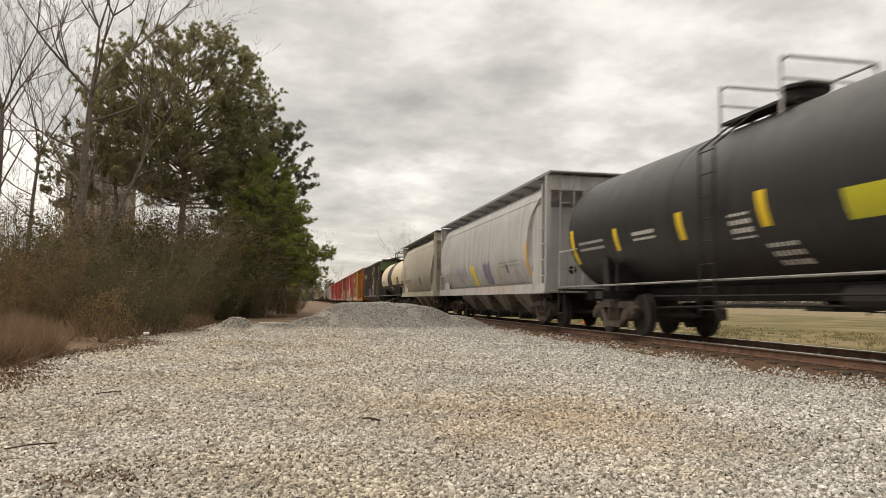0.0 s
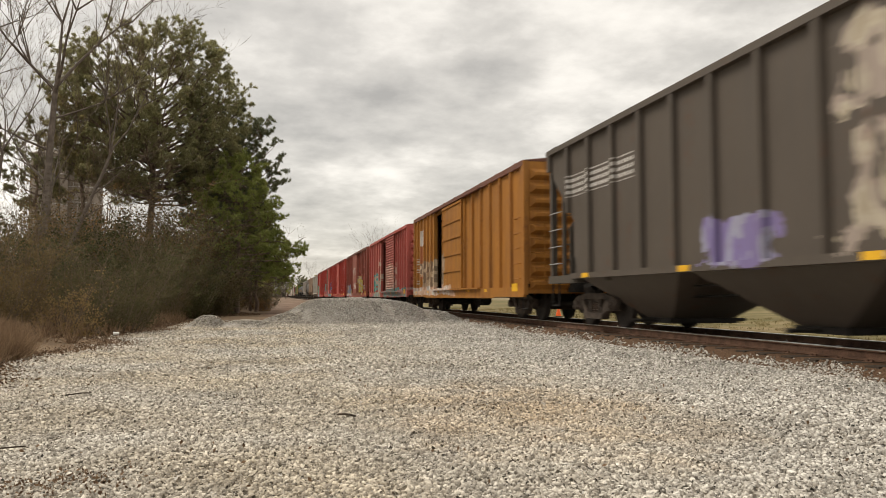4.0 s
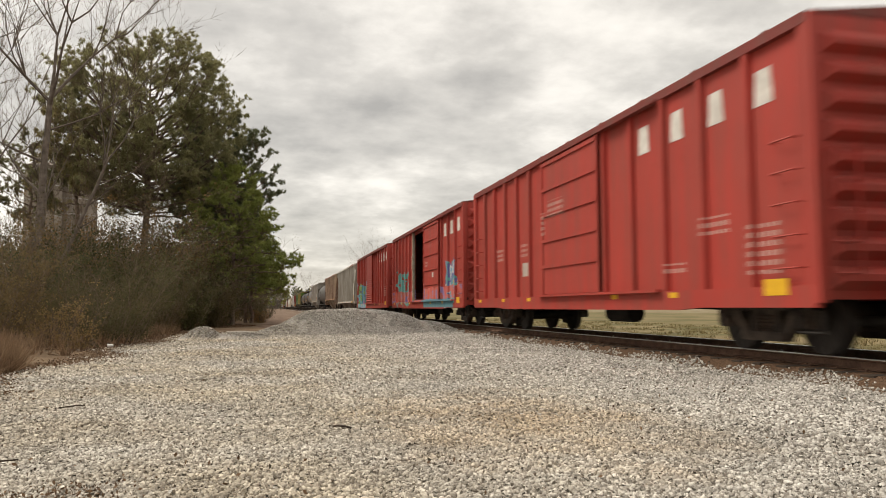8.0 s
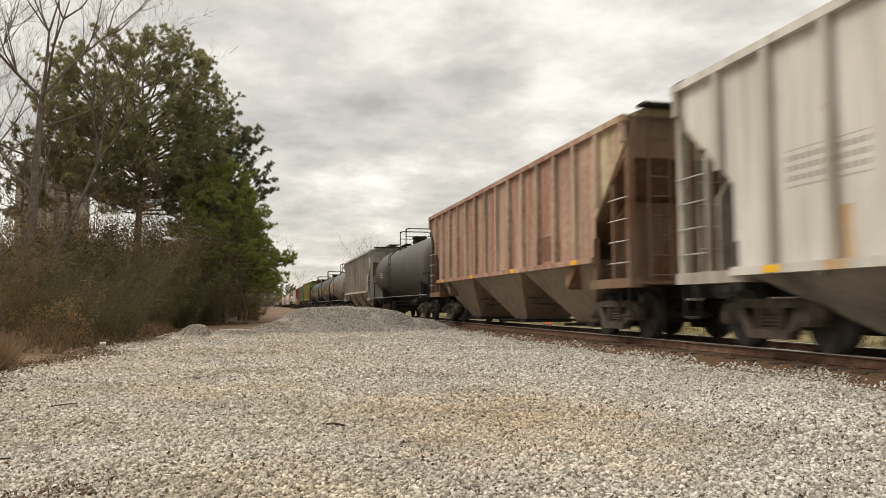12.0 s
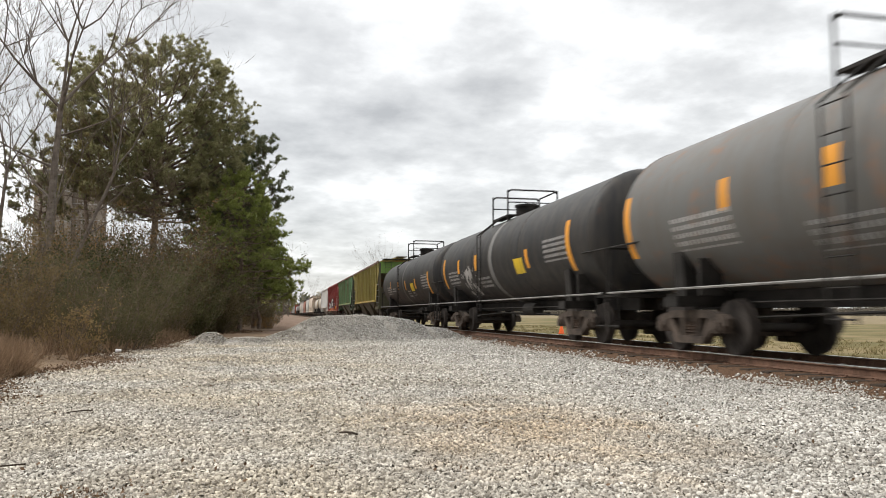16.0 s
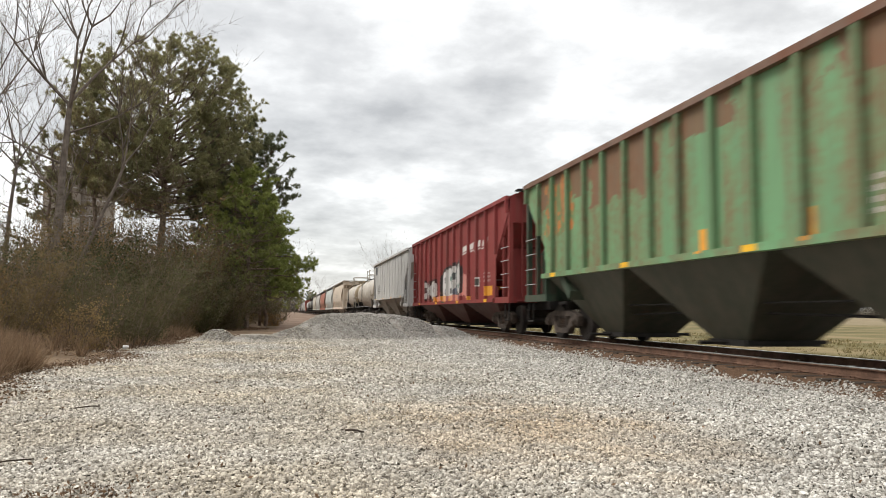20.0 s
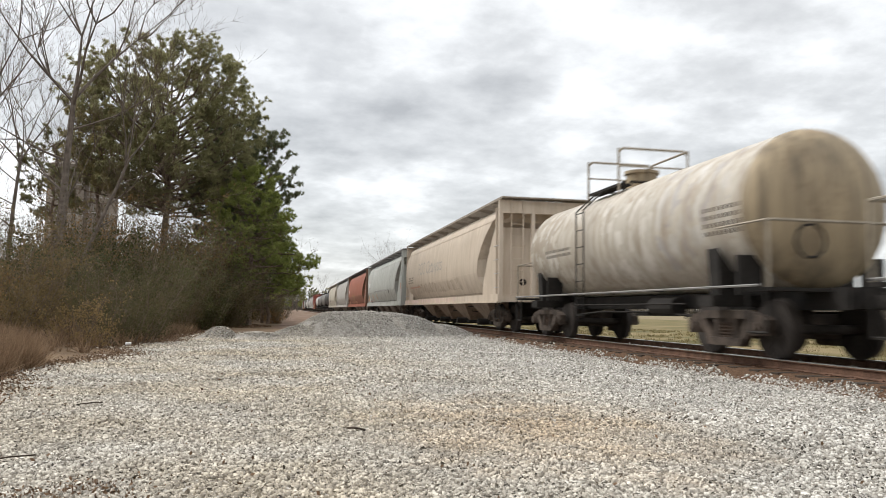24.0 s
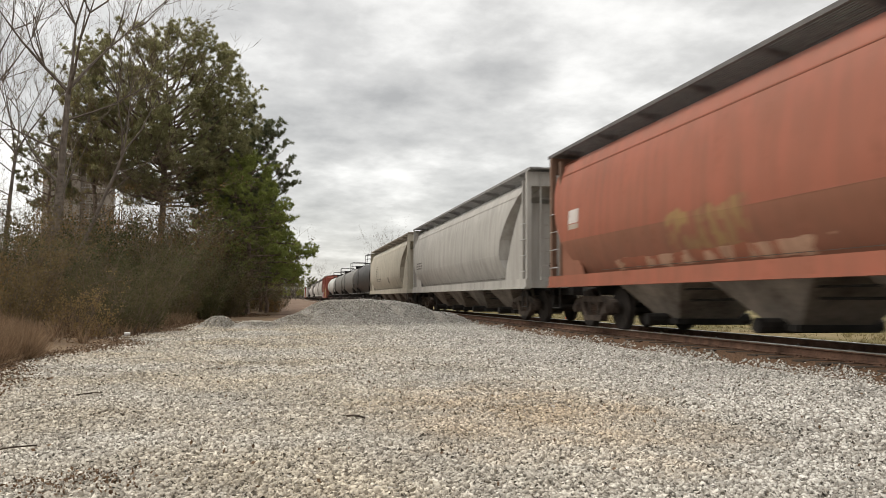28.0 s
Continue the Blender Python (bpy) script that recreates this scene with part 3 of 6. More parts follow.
def running_gear(car, L, tc, stub=False):
    """Trucks, couplers and centre sill that every car has."""
    for o in (-1, 1):
        add_truck(car, o * tc)
        part("coupler", shared("coupler", coupler_mesh), M_UNDER, car, m=pose(0, o * (L / 2 - 0.03), 0, 0, 0, 0 if o < 0 else 180))
    if stub:
        for o in (-1, 1):
            part("stub_sill", Shape().box(-0.34, 0.34, *sorted((o * (L / 2 - 0.55), o * (tc - 1.3))), 0.78, 1.06), M_UNDER, car)
    else:
        part("center_sill", Shape().box(-0.34, 0.34, -L / 2 + 0.55, L / 2 - 0.55, 0.78, 1.06), M_UNDER, car)
    part("brake_rod", Shape().path([(-0.62, -tc + 1.2, 0.62), (-0.70, -1.0, 0.70), (-0.70, 1.5, 0.70), (-0.62, tc - 1.2, 0.62)], 0.022), M_UNDER, car)
    part("brake_pipe", Shape().path([(-0.9, -tc + 1.6, 0.86), (-0.9, tc - 1.6, 0.86)], 0.018), M_UNDER, car)


def ladder(car, x, y, z0, z1, width, mat, along_x=False):
    s = Shape()
    n = max(2, int((z1 - z0) / 0.37))
    for o in (-1, 1):
        a, b = ((x + o * width / 2, y), (x + o * width / 2, y)) if along_x else ((x, y + o * width / 2), (x, y + o * width / 2))
        s.box(a[0] - 0.014, a[0] + 0.014, a[1] - 0.014, a[1] + 0.014, z0, z1)
    for i in range(n + 1):
        z = z0 + 0.06 + (z1 - z0 - 0.12) * i / n
        s.tube((x - width / 2, y, z), (x + width / 2, y, z), 0.012, 5) if along_x else s.tube((x, y - width / 2, z), (x, y + width / 2, z), 0.012, 5)
    part("ladder", s, mat, car)


def grab_irons(car, x, y0, y1, heights, mat):
    """Single bent rungs that span from one upright to the next along the side."""
    for z in heights:
        part("grab_iron", Shape().path([(x * 0.97, y0, z), (x, y0, z), (x, y1, z), (x * 0.97, y1, z)], 0.013), mat, car)


def sheet_posts(y0, y1, n):
    return [y0 + (y1 - y0) * i / n for i in range(n + 1)]


def boxcar(label, L, skin, roof_mat=None, door=(-1.6, 1.6), gap=None, door_style="panel", posts=6, letters=(), end=None, tapes=True, group="boxcars", gate=None):
    """door: the stretch of side that the sliding door covers; gap: the open stretch beside it, if it stands open."""
    car = tagged(new("boxcar"), label, "boxcar", group)
    roof_mat, end = roof_mat or skin, end or skin
    b = L / 2 - 1.0
    low, eave, wall = 0.80, 4.46, 1.535
    ahead, behind = posts if isinstance(posts, tuple) else (posts, posts)
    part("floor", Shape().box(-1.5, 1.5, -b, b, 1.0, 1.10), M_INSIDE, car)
    lo, hi = (min(door[0], gap[0]), max(door[1], gap[1])) if gap else door
    for side in (-1, 1):
        xo, xi = side * wall, side * (wall - 0.05)
        x0, x1 = min(xo, xi), max(xo, xi)
        for y0, y1 in ((-b, lo), (hi, b)):
            part("side_wall", Shape().box(x0, x1, y0, y1, low, eave), skin, car)
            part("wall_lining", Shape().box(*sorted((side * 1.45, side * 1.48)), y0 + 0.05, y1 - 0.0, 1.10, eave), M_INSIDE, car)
        part("door_header", Shape().box(x0, x1, lo, hi, eave - 0.28, eave), skin, car)
        part("door_threshold", Shape().box(x0, x1, lo, hi, low, 1.10), skin, car)
        for y in [*sheet_posts(-b + 0.12, lo - 0.10, ahead), *sheet_posts(hi + 0.10, b - 0.12, behind)]:
            part("side_post", Shape().hull([(side * wall, y - 0.075, low + 0.22), (side * wall, y + 0.075, low + 0.22), (side * 1.618, y + 0.055, low + 0.22), (side * 1.618, y - 0.055, low + 0.22)],
                 [(side * wall, y - 0.075, eave - 0.12), (side * wall, y + 0.075, eave - 0.12), (side * 1.618, y + 0.055, eave - 0.12), (side * 1.618, y - 0.055, eave - 0.12)]), skin, car)
        part("roof_rail", Shape().box(*sorted((side * (wall + 0.002), side * 1.625)), -b, b, eave - 0.12, eave + 0.03), roof_mat, car)
        part("side_sill", Shape().prism_x([(-b, 0.74), (-b, 1.02), (b, 1.02), (b, 0.74), (b - 2.6, 0.74), (b - 3.2, 0.70), (-b + 3.2, 0.70), (-b + 2.6, 0.74)], *sorted((side * (wall + 0.002), side * 1.622))), skin, car)
        # sliding door, hung just outside the wall
        d0, d1 = door
        leaf = part("door", Shape().box(*sorted((side * 1.628, side * 1.665)), d0, d1, 1.06, eave - 0.16), skin, car)
        n = 5 if door_style == "panel" else 22
        h = (eave - 0.22 - 1.12) / n
        for i in range(n):
            z = 1.12 + (i + 0.5) * h
            if door_style == "panel":
                part("door_rib", Shape().box(*sorted((side * 1.665, side * 1.70)), d0 + 0.06, d1 - 0.06, z + h / 2 - 0.06, z + h / 2 + 0.02), skin, leaf)
            else:
                part("door_rib", Shape().hull([(side * 1.665, d0 + 0.12, z - h * 0.4), (side * 1.665, d1 - 0.12, z - h * 0.4), (side * 1.665, d1 - 0.12, z + h * 0.4), (side * 1.665, d0 + 0.12, z + h * 0.4)],
                     [(side * 1.70, d0 + 0.16, z - h * 0.1), (side * 1.70, d1 - 0.16, z - h * 0.1), (side * 1.70, d1 - 0.16, z + h * 0.1), (side * 1.70, d0 + 0.16, z + h * 0.1)]), skin, leaf)
        part("door_edge", Shape().box(*sorted((side * 1.62, side * 1.69)), d1 - 0.09, d1, 1.06, eave - 0.16), skin, leaf)
        part("door_edge", Shape().box(*sorted((side * 1.62, side * 1.69)), d0, d0 + 0.09, 1.06, eave - 0.16), skin, leaf)
        part("door_track", Shape().box(*sorted((side * 1.60, side * 1.73)), min(lo, d0) - 2.4, hi + 0.3, 1.00, 1.05), skin, car)
        part("door_track", Shape().box(*sorted((side * 1.60, side * 1.72)), min(lo, d0) - 2.4, hi + 0.3, eave - 0.155, eave - 0.11), roof_mat, car)
        if gap:
            part("door_post", Shape().box(*sorted((side * 1.50, side * 1.64)), gap[1], gap[1] + 0.12, 1.02, eave - 0.16), gate or skin, car, "pale worn door post")
        if tapes:
            for y in [-b + 0.75, -4.6, -2.4, 2.6, 4.8, b - 0.7]:
                big = abs(y) > b - 1 and y < 0
                part("reflector_strip", Shape().box(*sorted((side * 1.6225, side * 1.627)), y - (0.24 if big else 0.13), y + (0.24 if big else 0.13), 0.90, 1.12 if big else 0.99), M_YELLOW, car, "yellow reflective strip")
        for y in (-b + 0.5, b - 0.5):
            for i in range(5):
                z = 1.25 + i * 0.42
                part("grab_iron", Shape().path([(side * wall, y - 0.22, z), (side * 1.66, y - 0.22, z), (side * 1.66, y + 0.22, z), (side * wall, y + 0.22, z)], 0.014), skin, car)
    part("roof", Shape().prism_y([(-1.56, eave), (-1.56, eave + 0.04), (0, eave + 0.24), (1.56, eave + 0.04), (1.56, eave)], -b, b), roof_mat, car)
    for i in range(9):
        y = -b + 0.9 + i * (2 * b - 1.8) / 8
        part("roof_rib", Shape().prism_y([(-1.57, eave + 0.04), (-1.57, eave + 0.085), (0, eave + 0.285), (1.57, eave + 0.085), (1.57, eave + 0.04), (0, eave + 0.24)], y - 0.05, y + 0.05), roof_mat, car)
    for o in (-1, 1):
        wall_e = part("end_wall", Shape().box(-1.54, 1.54, *sorted((o * b, o * (b - 0.06))), 0.84, eave + 0.02), end, car)
        for i in range(9):
            z = 1.10 + i * 0.375
            part("end_rib", Shape().hull([(-1.42, o * b, z - 0.15), (1.42, o * b, z - 0.15), (1.42, o * b, z + 0.15), (-1.42, o * b, z + 0.15)],
                 [(-1.30, o * (b + 0.12), z - 0.035), (1.30, o * (b + 0.12), z - 0.035), (1.30, o * (b + 0.12), z + 0.05), (-1.30, o * (b + 0.12), z + 0.05)]), end, wall_e)
        part("corner_post", Shape().box(-1.62, -1.50, *sorted((o * b - o * 0.05, o * (b + 0.07))), 0.80, eave), end, car)
        part("corner_post", Shape().box(1.50, 1.62, *sorted((o * b - o * 0.05, o * (b + 0.07))), 0.80, eave), end, car)
        ladder(car, -1.25, o * (b + 0.12), 1.1, 2.8, 0.42, end, True)
        part("end_step", Shape().path([(-1.45, o * (b - 0.1), 0.8), (-1.45, o * (b - 0.1), 0.42), (-1.45, o * (b - 0.55), 0.42), (-1.45, o * (b - 0.55), 0.8)], 0.02), M_UNDER, car)
    part("brake_wheel", Shape().path([(0.9 + 0.26 * math.cos(a * 0.628), b + 0.16, 2.9 + 0.26 * math.sin(a * 0.628)) for a in range(11)], 0.02), M_UNDER, car)
    part("air_tank", Shape().tube((-0.7, -1.5, 0.62), (-0.7, -0.4, 0.62), 0.19, 12), M_UNDER, car)
    for y, z, w, h in letters:
        part("letter_block", Shape().hull([(-1.534, y - w, z - h), (-1.534, y + w, z - h), (-1.534, y + w * 0.8, z + h), (-1.534, y - w * 0.8, z + h)],
             [(-1.541, y - w, z - h), (-1.541, y + w, z - h), (-1.541, y + w * 0.8, z + h), (-1.541, y - w * 0.8, z + h)]), M_WHITE, car, "white painted block")
    for piece in car.children:  # the body sits low on its trucks
        piece.matrix_basis = pose(0, 0, -0.09)
    running_gear(car, L, L / 2 - 2.75)
    return car


def ribbed_hopper(label, L, skin, end=None, under=None, bottom=1.6, ribs=17, bays=3, eave=4.22, smooth_side=False, crest=None, rib=None, chord=None, overhang=2.45):
    """A grain hopper: ribbed upright sides, sloping end sheets under open end frames, hopper bays below."""
    car = tagged(new("covered_hopper"), label, "hopper car", "covered hoppers")
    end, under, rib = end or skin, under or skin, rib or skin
    eave, bottom = eave - 0.07, bottom - 0.05
    b = L / 2 - 0.85
    w = 1.53
    cut = 1.5
    for side in (-1, 1):
        outline = [(-b, eave), (-b, eave - 0.3), (-b + cut, eave - 1.75), (-b + cut, bottom), (b - cut, bottom), (b - cut, eave - 1.75), (b, eave - 0.3), (b, eave)]
        part("side_sheet", Shape().prism_x(outline, *sorted((side * w, side * (w - 0.03)))), skin, car)
        for i in range(ribs):
            y = -b + 0.12 + i * (2 * b - 0.24) / (ribs - 1)
            d = b - abs(y)
            z0 = bottom if d > cut else eave - 0.3 - 1.45 * d / cut
            k = 0.03 if smooth_side else 0.10
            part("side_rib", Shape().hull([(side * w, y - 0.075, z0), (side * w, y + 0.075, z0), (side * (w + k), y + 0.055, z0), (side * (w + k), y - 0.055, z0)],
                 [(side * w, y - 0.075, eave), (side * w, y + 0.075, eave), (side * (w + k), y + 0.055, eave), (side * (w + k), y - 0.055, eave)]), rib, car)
        part("top_chord", Shape().box(*sorted((side * (w + 0.002), side * 1.635)), -b, b, eave - 0.02, eave + 0.10), chord or skin, car)
        part("side_sill", Shape().box(*sorted((side * (w - 0.06), side * 1.63)), -b + cut, b - cut, bottom - 0.10, bottom + 0.02), skin, car)
        for o in (-1, 1):
            part("end_post", Shape().box(*sorted((side * 1.40, side * 1.53)), *sorted((o * b, o * (b - 0.14))), 1.05, eave), end, car)
            part("end_post", Shape().box(*sorted((side * 1.44, side * 1.53)), *sorted((o * (b - cut + 0.02), o * (b - cut - 0.08))), 1.0, bottom + 0.4), end, car)
            part("end_sill", Shape().box(*sorted((side * 1.30, side * 1.56)), *sorted((o * (b - cut - 0.2), o * (b + 0.05))), 0.98, 1.16), end, car)
            part("end_post", Shape().box(*sorted((side * 1.42, side * 1.50)), *sorted((o * (b - 0.72), o * (b - 0.80))), 1.05, eave - 0.95), end, car)
            # pale steel here stands in for the white highlight along the rungs
            grab_irons(car, side * 1.57, o * (b - 0.05), o * (b - 0.76), (1.45, 1.86, 2.27, 2.68), M_STEEL)
        for i in range(4):
            y = -b * 0.72 + i * b * 0.48
            part("reflector_strip", Shape().box(*sorted((side * 1.6305, side * 1.636)), y - 0.17, y + 0.17, bottom - 0.09, bottom + 0.01), M_YELLOW, car, "yellow reflective strip")
    part("roof", Shape().prism_y([(-1.54, eave + 0.08), (-1.2, eave + 0.22), (-0.6, eave + 0.32), (0.6, eave + 0.32), (1.2, eave + 0.22), (1.54, eave + 0.08)], -b, b), skin, car)
    for o in (-1, 1):
        part("slope_sheet", Shape().prism_x([(o * (b - 0.08), eave - 0.1), (o * (b - 0.08), eave - 0.55), (o * (b - 3.1), 1.0), (o * (b - 3.2), 1.2)], -1.50, 1.50), end, car)
        part("end_sheet", Shape().box(-1.5, 1.5, *sorted((o * (b - 0.02), o * (b - 0.08))), eave - 0.72, eave + 0.1), crest or end, car)
        part("bolster_web", Shape().prism_y([(-1.38, 1.0), (-1.38, 2.3), (-1.1, 2.7), (1.1, 2.7), (1.38, 2.3), (1.38, 1.0)], *sorted((o * (b - 0.86), o * (b - 0.92)))), end, car)
        part("end_platform", Shape().box(-1.5, 1.5, *sorted((o * (b - 1.0), o * (b + 0.06))), 1.04, 1.10), end, car)
        part("crossover_step", Shape().box(-1.35, 1.35, *sorted((o * (b + 0.02), o * (b + 0.35))), eave + 0.22, eave + 0.27), M_UNDER, car)
        ladder(car, -0.9, o * (b + 0.03), 1.15, eave + 0.1, 0.44, end, True)
        ladder(car, 0.95, o * (b + 0.03), 1.15, eave - 1.2, 0.44, end, True)
        part("end_post", Shape().box(-0.28, -0.16, *sorted((o * b, o * (b - 0.12))), 1.05, eave - 0.7), end, car)
        part("end_post", Shape().box(0.16, 0.28, *sorted((o * b, o * (b - 0.12))), 1.05, eave - 0.7), end, car)
        part("corner_step", Shape().path([(-1.5, o * (b - 0.1), 1.0), (-1.5, o * (b - 0.1), 0.45), (-1.5, o * (b - 0.5), 0.45), (-1.5, o * (b - 0.5), 1.0)], 0.02), M_UNDER, car)
    part("running_board", Shape().box(-0.36, 0.36, -b - 0.3, b + 0.3, eave + 0.42, eave + 0.46), M_STEEL, car)
    part("hatch_trough", Shape().box(-0.25, 0.25, -b + 0.6, b - 0.6, eave + 0.32, eave + 0.415), skin, car)
    span = (2 * (b - cut)) / bays
    for i in range(bays):
        y0 = -(b - cut) + i * span
        y1, m = y0 + span, y0 + span / 2
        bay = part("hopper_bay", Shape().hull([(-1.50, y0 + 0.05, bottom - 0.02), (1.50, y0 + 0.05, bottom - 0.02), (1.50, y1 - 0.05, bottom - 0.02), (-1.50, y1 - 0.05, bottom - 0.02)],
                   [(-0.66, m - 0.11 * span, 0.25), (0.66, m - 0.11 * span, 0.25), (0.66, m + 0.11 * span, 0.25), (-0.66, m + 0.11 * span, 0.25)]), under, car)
        part("outlet_gate", Shape().box(-0.72, 0.72, m - 0.12 * span, m + 0.12 * span, 0.15, 0.25), M_UNDER, bay)
        part("gate_shaft", Shape().tube((-1.25, m, 0.20), (1.25, m, 0.20), 0.035, 6), M_UNDER, bay)
    running_gear(car, L, L / 2 - overhang, True)
    return car


def barrel_profile():
    """Half of the barrel's outline from the sill up to the roof ridge: x, z."""
    pts = [(1.29, 1.22), (1.385, 1.42), (1.485, 1.64), (1.570, 1.88), (1.615, 2.08), (1.61, 2.50), (1.585, 2.90), (1.54, 3.30), (1.47, 3.66), (1.37, 3.93), (1.22, 4.10), (0.95, 4.20), (0.5, 4.27), (0.0, 4.30)]
    return pts


def barrel_hopper(label, L, skin, end=None, board=None, bays=4, tapes=False, under=None, nose="slope"):
    """A centre-flow hopper: a long swelling barrel with sloping ends, deep side sill and outboard running boards."""
    car = tagged(new("covered_hopper"), label, "hopper car", "covered hoppers")
    end, board = end or skin, board or M_STEEL
    b = L / 2 - 0.95
    half = barrel_profile()
    full = [(-x, z) for x, z in half] + [(x, z) for x, z in reversed(half[:-1])]

    edge = {"slope": [(1.28, 2.45), (1.88, 2.67), (2.42, 2.60), (2.98, 2.13), (3.52, 1.43), (3.93, 0.68), (4.3, 0.3)],
            "round": [(1.28, 1.30), (1.43, 1.35), (2.12, 1.60), (2.85, 1.65), (3.46, 1.40), (3.77, 0.80), (4.3, 0.3)],
            "steep": [(1.28, 1.55), (1.48, 1.35), (2.06, 0.85), (2.60, 0.45), (3.00, 0.26), (3.47, 0.16), (4.3, 0.3)]}[nose]

    tail = {"slope": [(1.22, 1.75), (1.88, 1.05), (2.42, 0.62), (2.98, 0.36), (3.52, 0.27), (3.93, 0.36), (4.3, 0.6)],
            "round": [(1.22, 1.15), (1.88, 0.62), (2.42, 0.40), (2.98, 0.30), (3.52, 0.34), (3.93, 0.55), (4.3, 0.8)],
            "steep": [(1.22, 1.45), (1.48, 1.20), (2.06, 0.70), (2.60, 0.36), (3.00, 0.22), (3.47, 0.16), (4.3, 0.3)]}[nose]

    def reach(z, o=-1):
        line = edge if o < 0 else tail
        return b - float(np.interp(z, [q[0] for q in line], [q[1] for q in line]))
    s = Shape()
    cuts = [-1, -0.98, -0.5, 0, 0.5, 0.98, 1]
    for x, z in full:
        s.v += [(x, c * reach(z, c), z) for c in cuts]
    k = len(cuts)
    s.f = [(i * k + j, i * k + j + 1, (i + 1) * k + j + 1, (i + 1) * k + j) for i in range(len(full) - 1) for j in range(k - 1)]
    part("barrel", s, skin, car, smooth=True)
    for side in (-1, 1):
        for z, x in ((2.06, 1.596), (3.70, 1.455)):
            part("weld_seam", Shape().box(*sorted((side * x, side * (x + 0.014))), -reach(z) + 0.03, reach(z, 1) - 0.03, z - 0.014, z + 0.014), skin, car)
    for o in (-1, 1):
        cap = Shape()
        across = [-1.0, -0.85, -0.6, -0.3, 0.0, 0.3, 0.6, 0.85, 1.0]
        for x, z in half:
            cap.v += [(x * f * 0.995, o * (min(max(b - 0.75, reach(z, o)), reach(z, o) + 0.55 * (1 - f * f)) - 0.012), z) for f in across]
        n = len(across)
        cap.f = [(i * n + j, i * n + j + 1, (i + 1) * n + j + 1, (i + 1) * n + j) for i in range(len(half) - 1) for j in range(n - 1)]
        part("slope_sheet", cap, end, car, "shaded sloping end sheet")
        part("end_bulkhead", Shape().box(-1.38, 1.38, *sorted((o * (b - 0.62), o * (b - 0.67))), 1.09, 3.45), end, car)
        part("end_roof", Shape().prism_y([(-1.30, 4.05), (-1.22, 4.10), (-0.5, 4.27), (0, 4.30), (0.5, 4.27), (1.22, 4.10), (1.30, 4.05)], *sorted((o * (b - 1.2), o * (b - 0.14)))), skin, car)
        part("bulkhead_hole", Shape().tube((-0.55, o * (b - 0.615), 1.65), (-0.55, o * (b - 0.60), 1.65), 0.12, 14), M_UNDER, car)
        part("end_platform", Shape().box(-1.5, 1.5, *sorted((o * (b - 1.5), o * (b + 0.02))), 1.02, 1.09), end, car)
        for side in (-1, 1):
            part("end_post", Shape().box(*sorted((side * 1.42, side * 1.55)), *sorted((o * b, o * (b - 0.13))), 1.0, 4.22), end, car)
            part("end_post", Shape().box(*sorted((side * 0.34, side * 0.46)), *sorted((o * b, o * (b - 0.12))), 1.0, 4.22), end, car)
            if o > 0:
                web = [(b - 0.50, 1.1), (b - 0.50, 2.1), (b - 0.8, 2.3), (b - 1.3, 1.9), (b - 1.9, 1.4), (b - 2.1, 1.1)]
            elif nose == "round":
                web = [(b - 0.62, 1.1), (b - 0.62, 3.55), (b - 1.45, 3.45), (b - 1.75, 2.8), (b - 1.7, 2.1), (b - 1.45, 1.1)]
            elif nose == "slope":
                web = [(b - 0.62, 1.1), (b - 0.62, 3.6), (b - 0.77, 3.45), (b - 1.25, 3.04), (b - 1.80, 2.4), (b - 2.28, 1.65), (b - 2.5, 1.1)]
            else:
                web = [(b - 0.12, 1.1), (b - 0.12, 2.8), (b - 0.5, 2.6), (b - 1.6, 1.1)]
            part("end_gusset", Shape().prism_x([(o * q, z) for q, z in web], *sorted((side * 1.43, side * 1.46))), skin, car)
            part("inner_post", Shape().box(*sorted((side * 1.40, side * 1.50)), *sorted((o * (b - 0.54), o * (b - 0.62))), 1.0, 4.1), end, car)
            # rungs in pale steel: their highlight is put into the colour
            grab_irons(car, side * 1.56, o * (b - 0.04), o * (b - 0.58), (1.45, 1.90, 2.35, 2.80), M_STEEL)
            part("corner_step", Shape().path([(side * 1.5, o * (b - 0.1), 1.0), (side * 1.5, o * (b - 0.1), 0.45), (side * 1.5, o * (b - 0.55), 0.45), (side * 1.5, o * (b - 0.55), 1.0)], 0.02), M_UNDER, car)
        part("end_beam", Shape().box(-1.55, 1.55, *sorted((o * (b + 0.005), o * (b - 0.125))), 3.86, 4.27), end, car)
        part("end_beam", Shape().box(-1.55, 1.55, *sorted((o * (b + 0.01), o * (b - 0.14))), 0.98, 1.18), end, car)
        ladder(car, -0.95, o * (b + 0.03), 1.2, 4.3, 0.40, end, True)
        part("crossover_board", Shape().box(-1.5, 1.5, *sorted((o * (b - 0.35), o * (b + 0.2))), 4.33, 4.37), board, car)
    for side in (-1, 1):
        part("side_sill", Shape().box(*sorted((side * 1.50, side * 1.585)), -b, b, 1.0, 1.235), skin, car)
        part("sill_lip", Shape().box(*sorted((side * 1.44, side * 1.625)), -b, b, 0.955, 1.0), skin, car)
        walkway = part("running_board", Shape().box(*sorted((side * 0.78, side * 0.81)), -b, b, 4.30, 4.36), board, car, "grey steel grating walkway")
        for j in range(11):
            x = side * (0.85 + j * 0.062)
            part("grating_bar", Shape().box(x - 0.018, x + 0.018, -b, b, 4.325, 4.36), board, walkway)
        part("board_edge", Shape().box(*sorted((side * 1.50, side * 1.53)), -b - 0.2, b + 0.2, 4.29, 4.365), board, walkway)
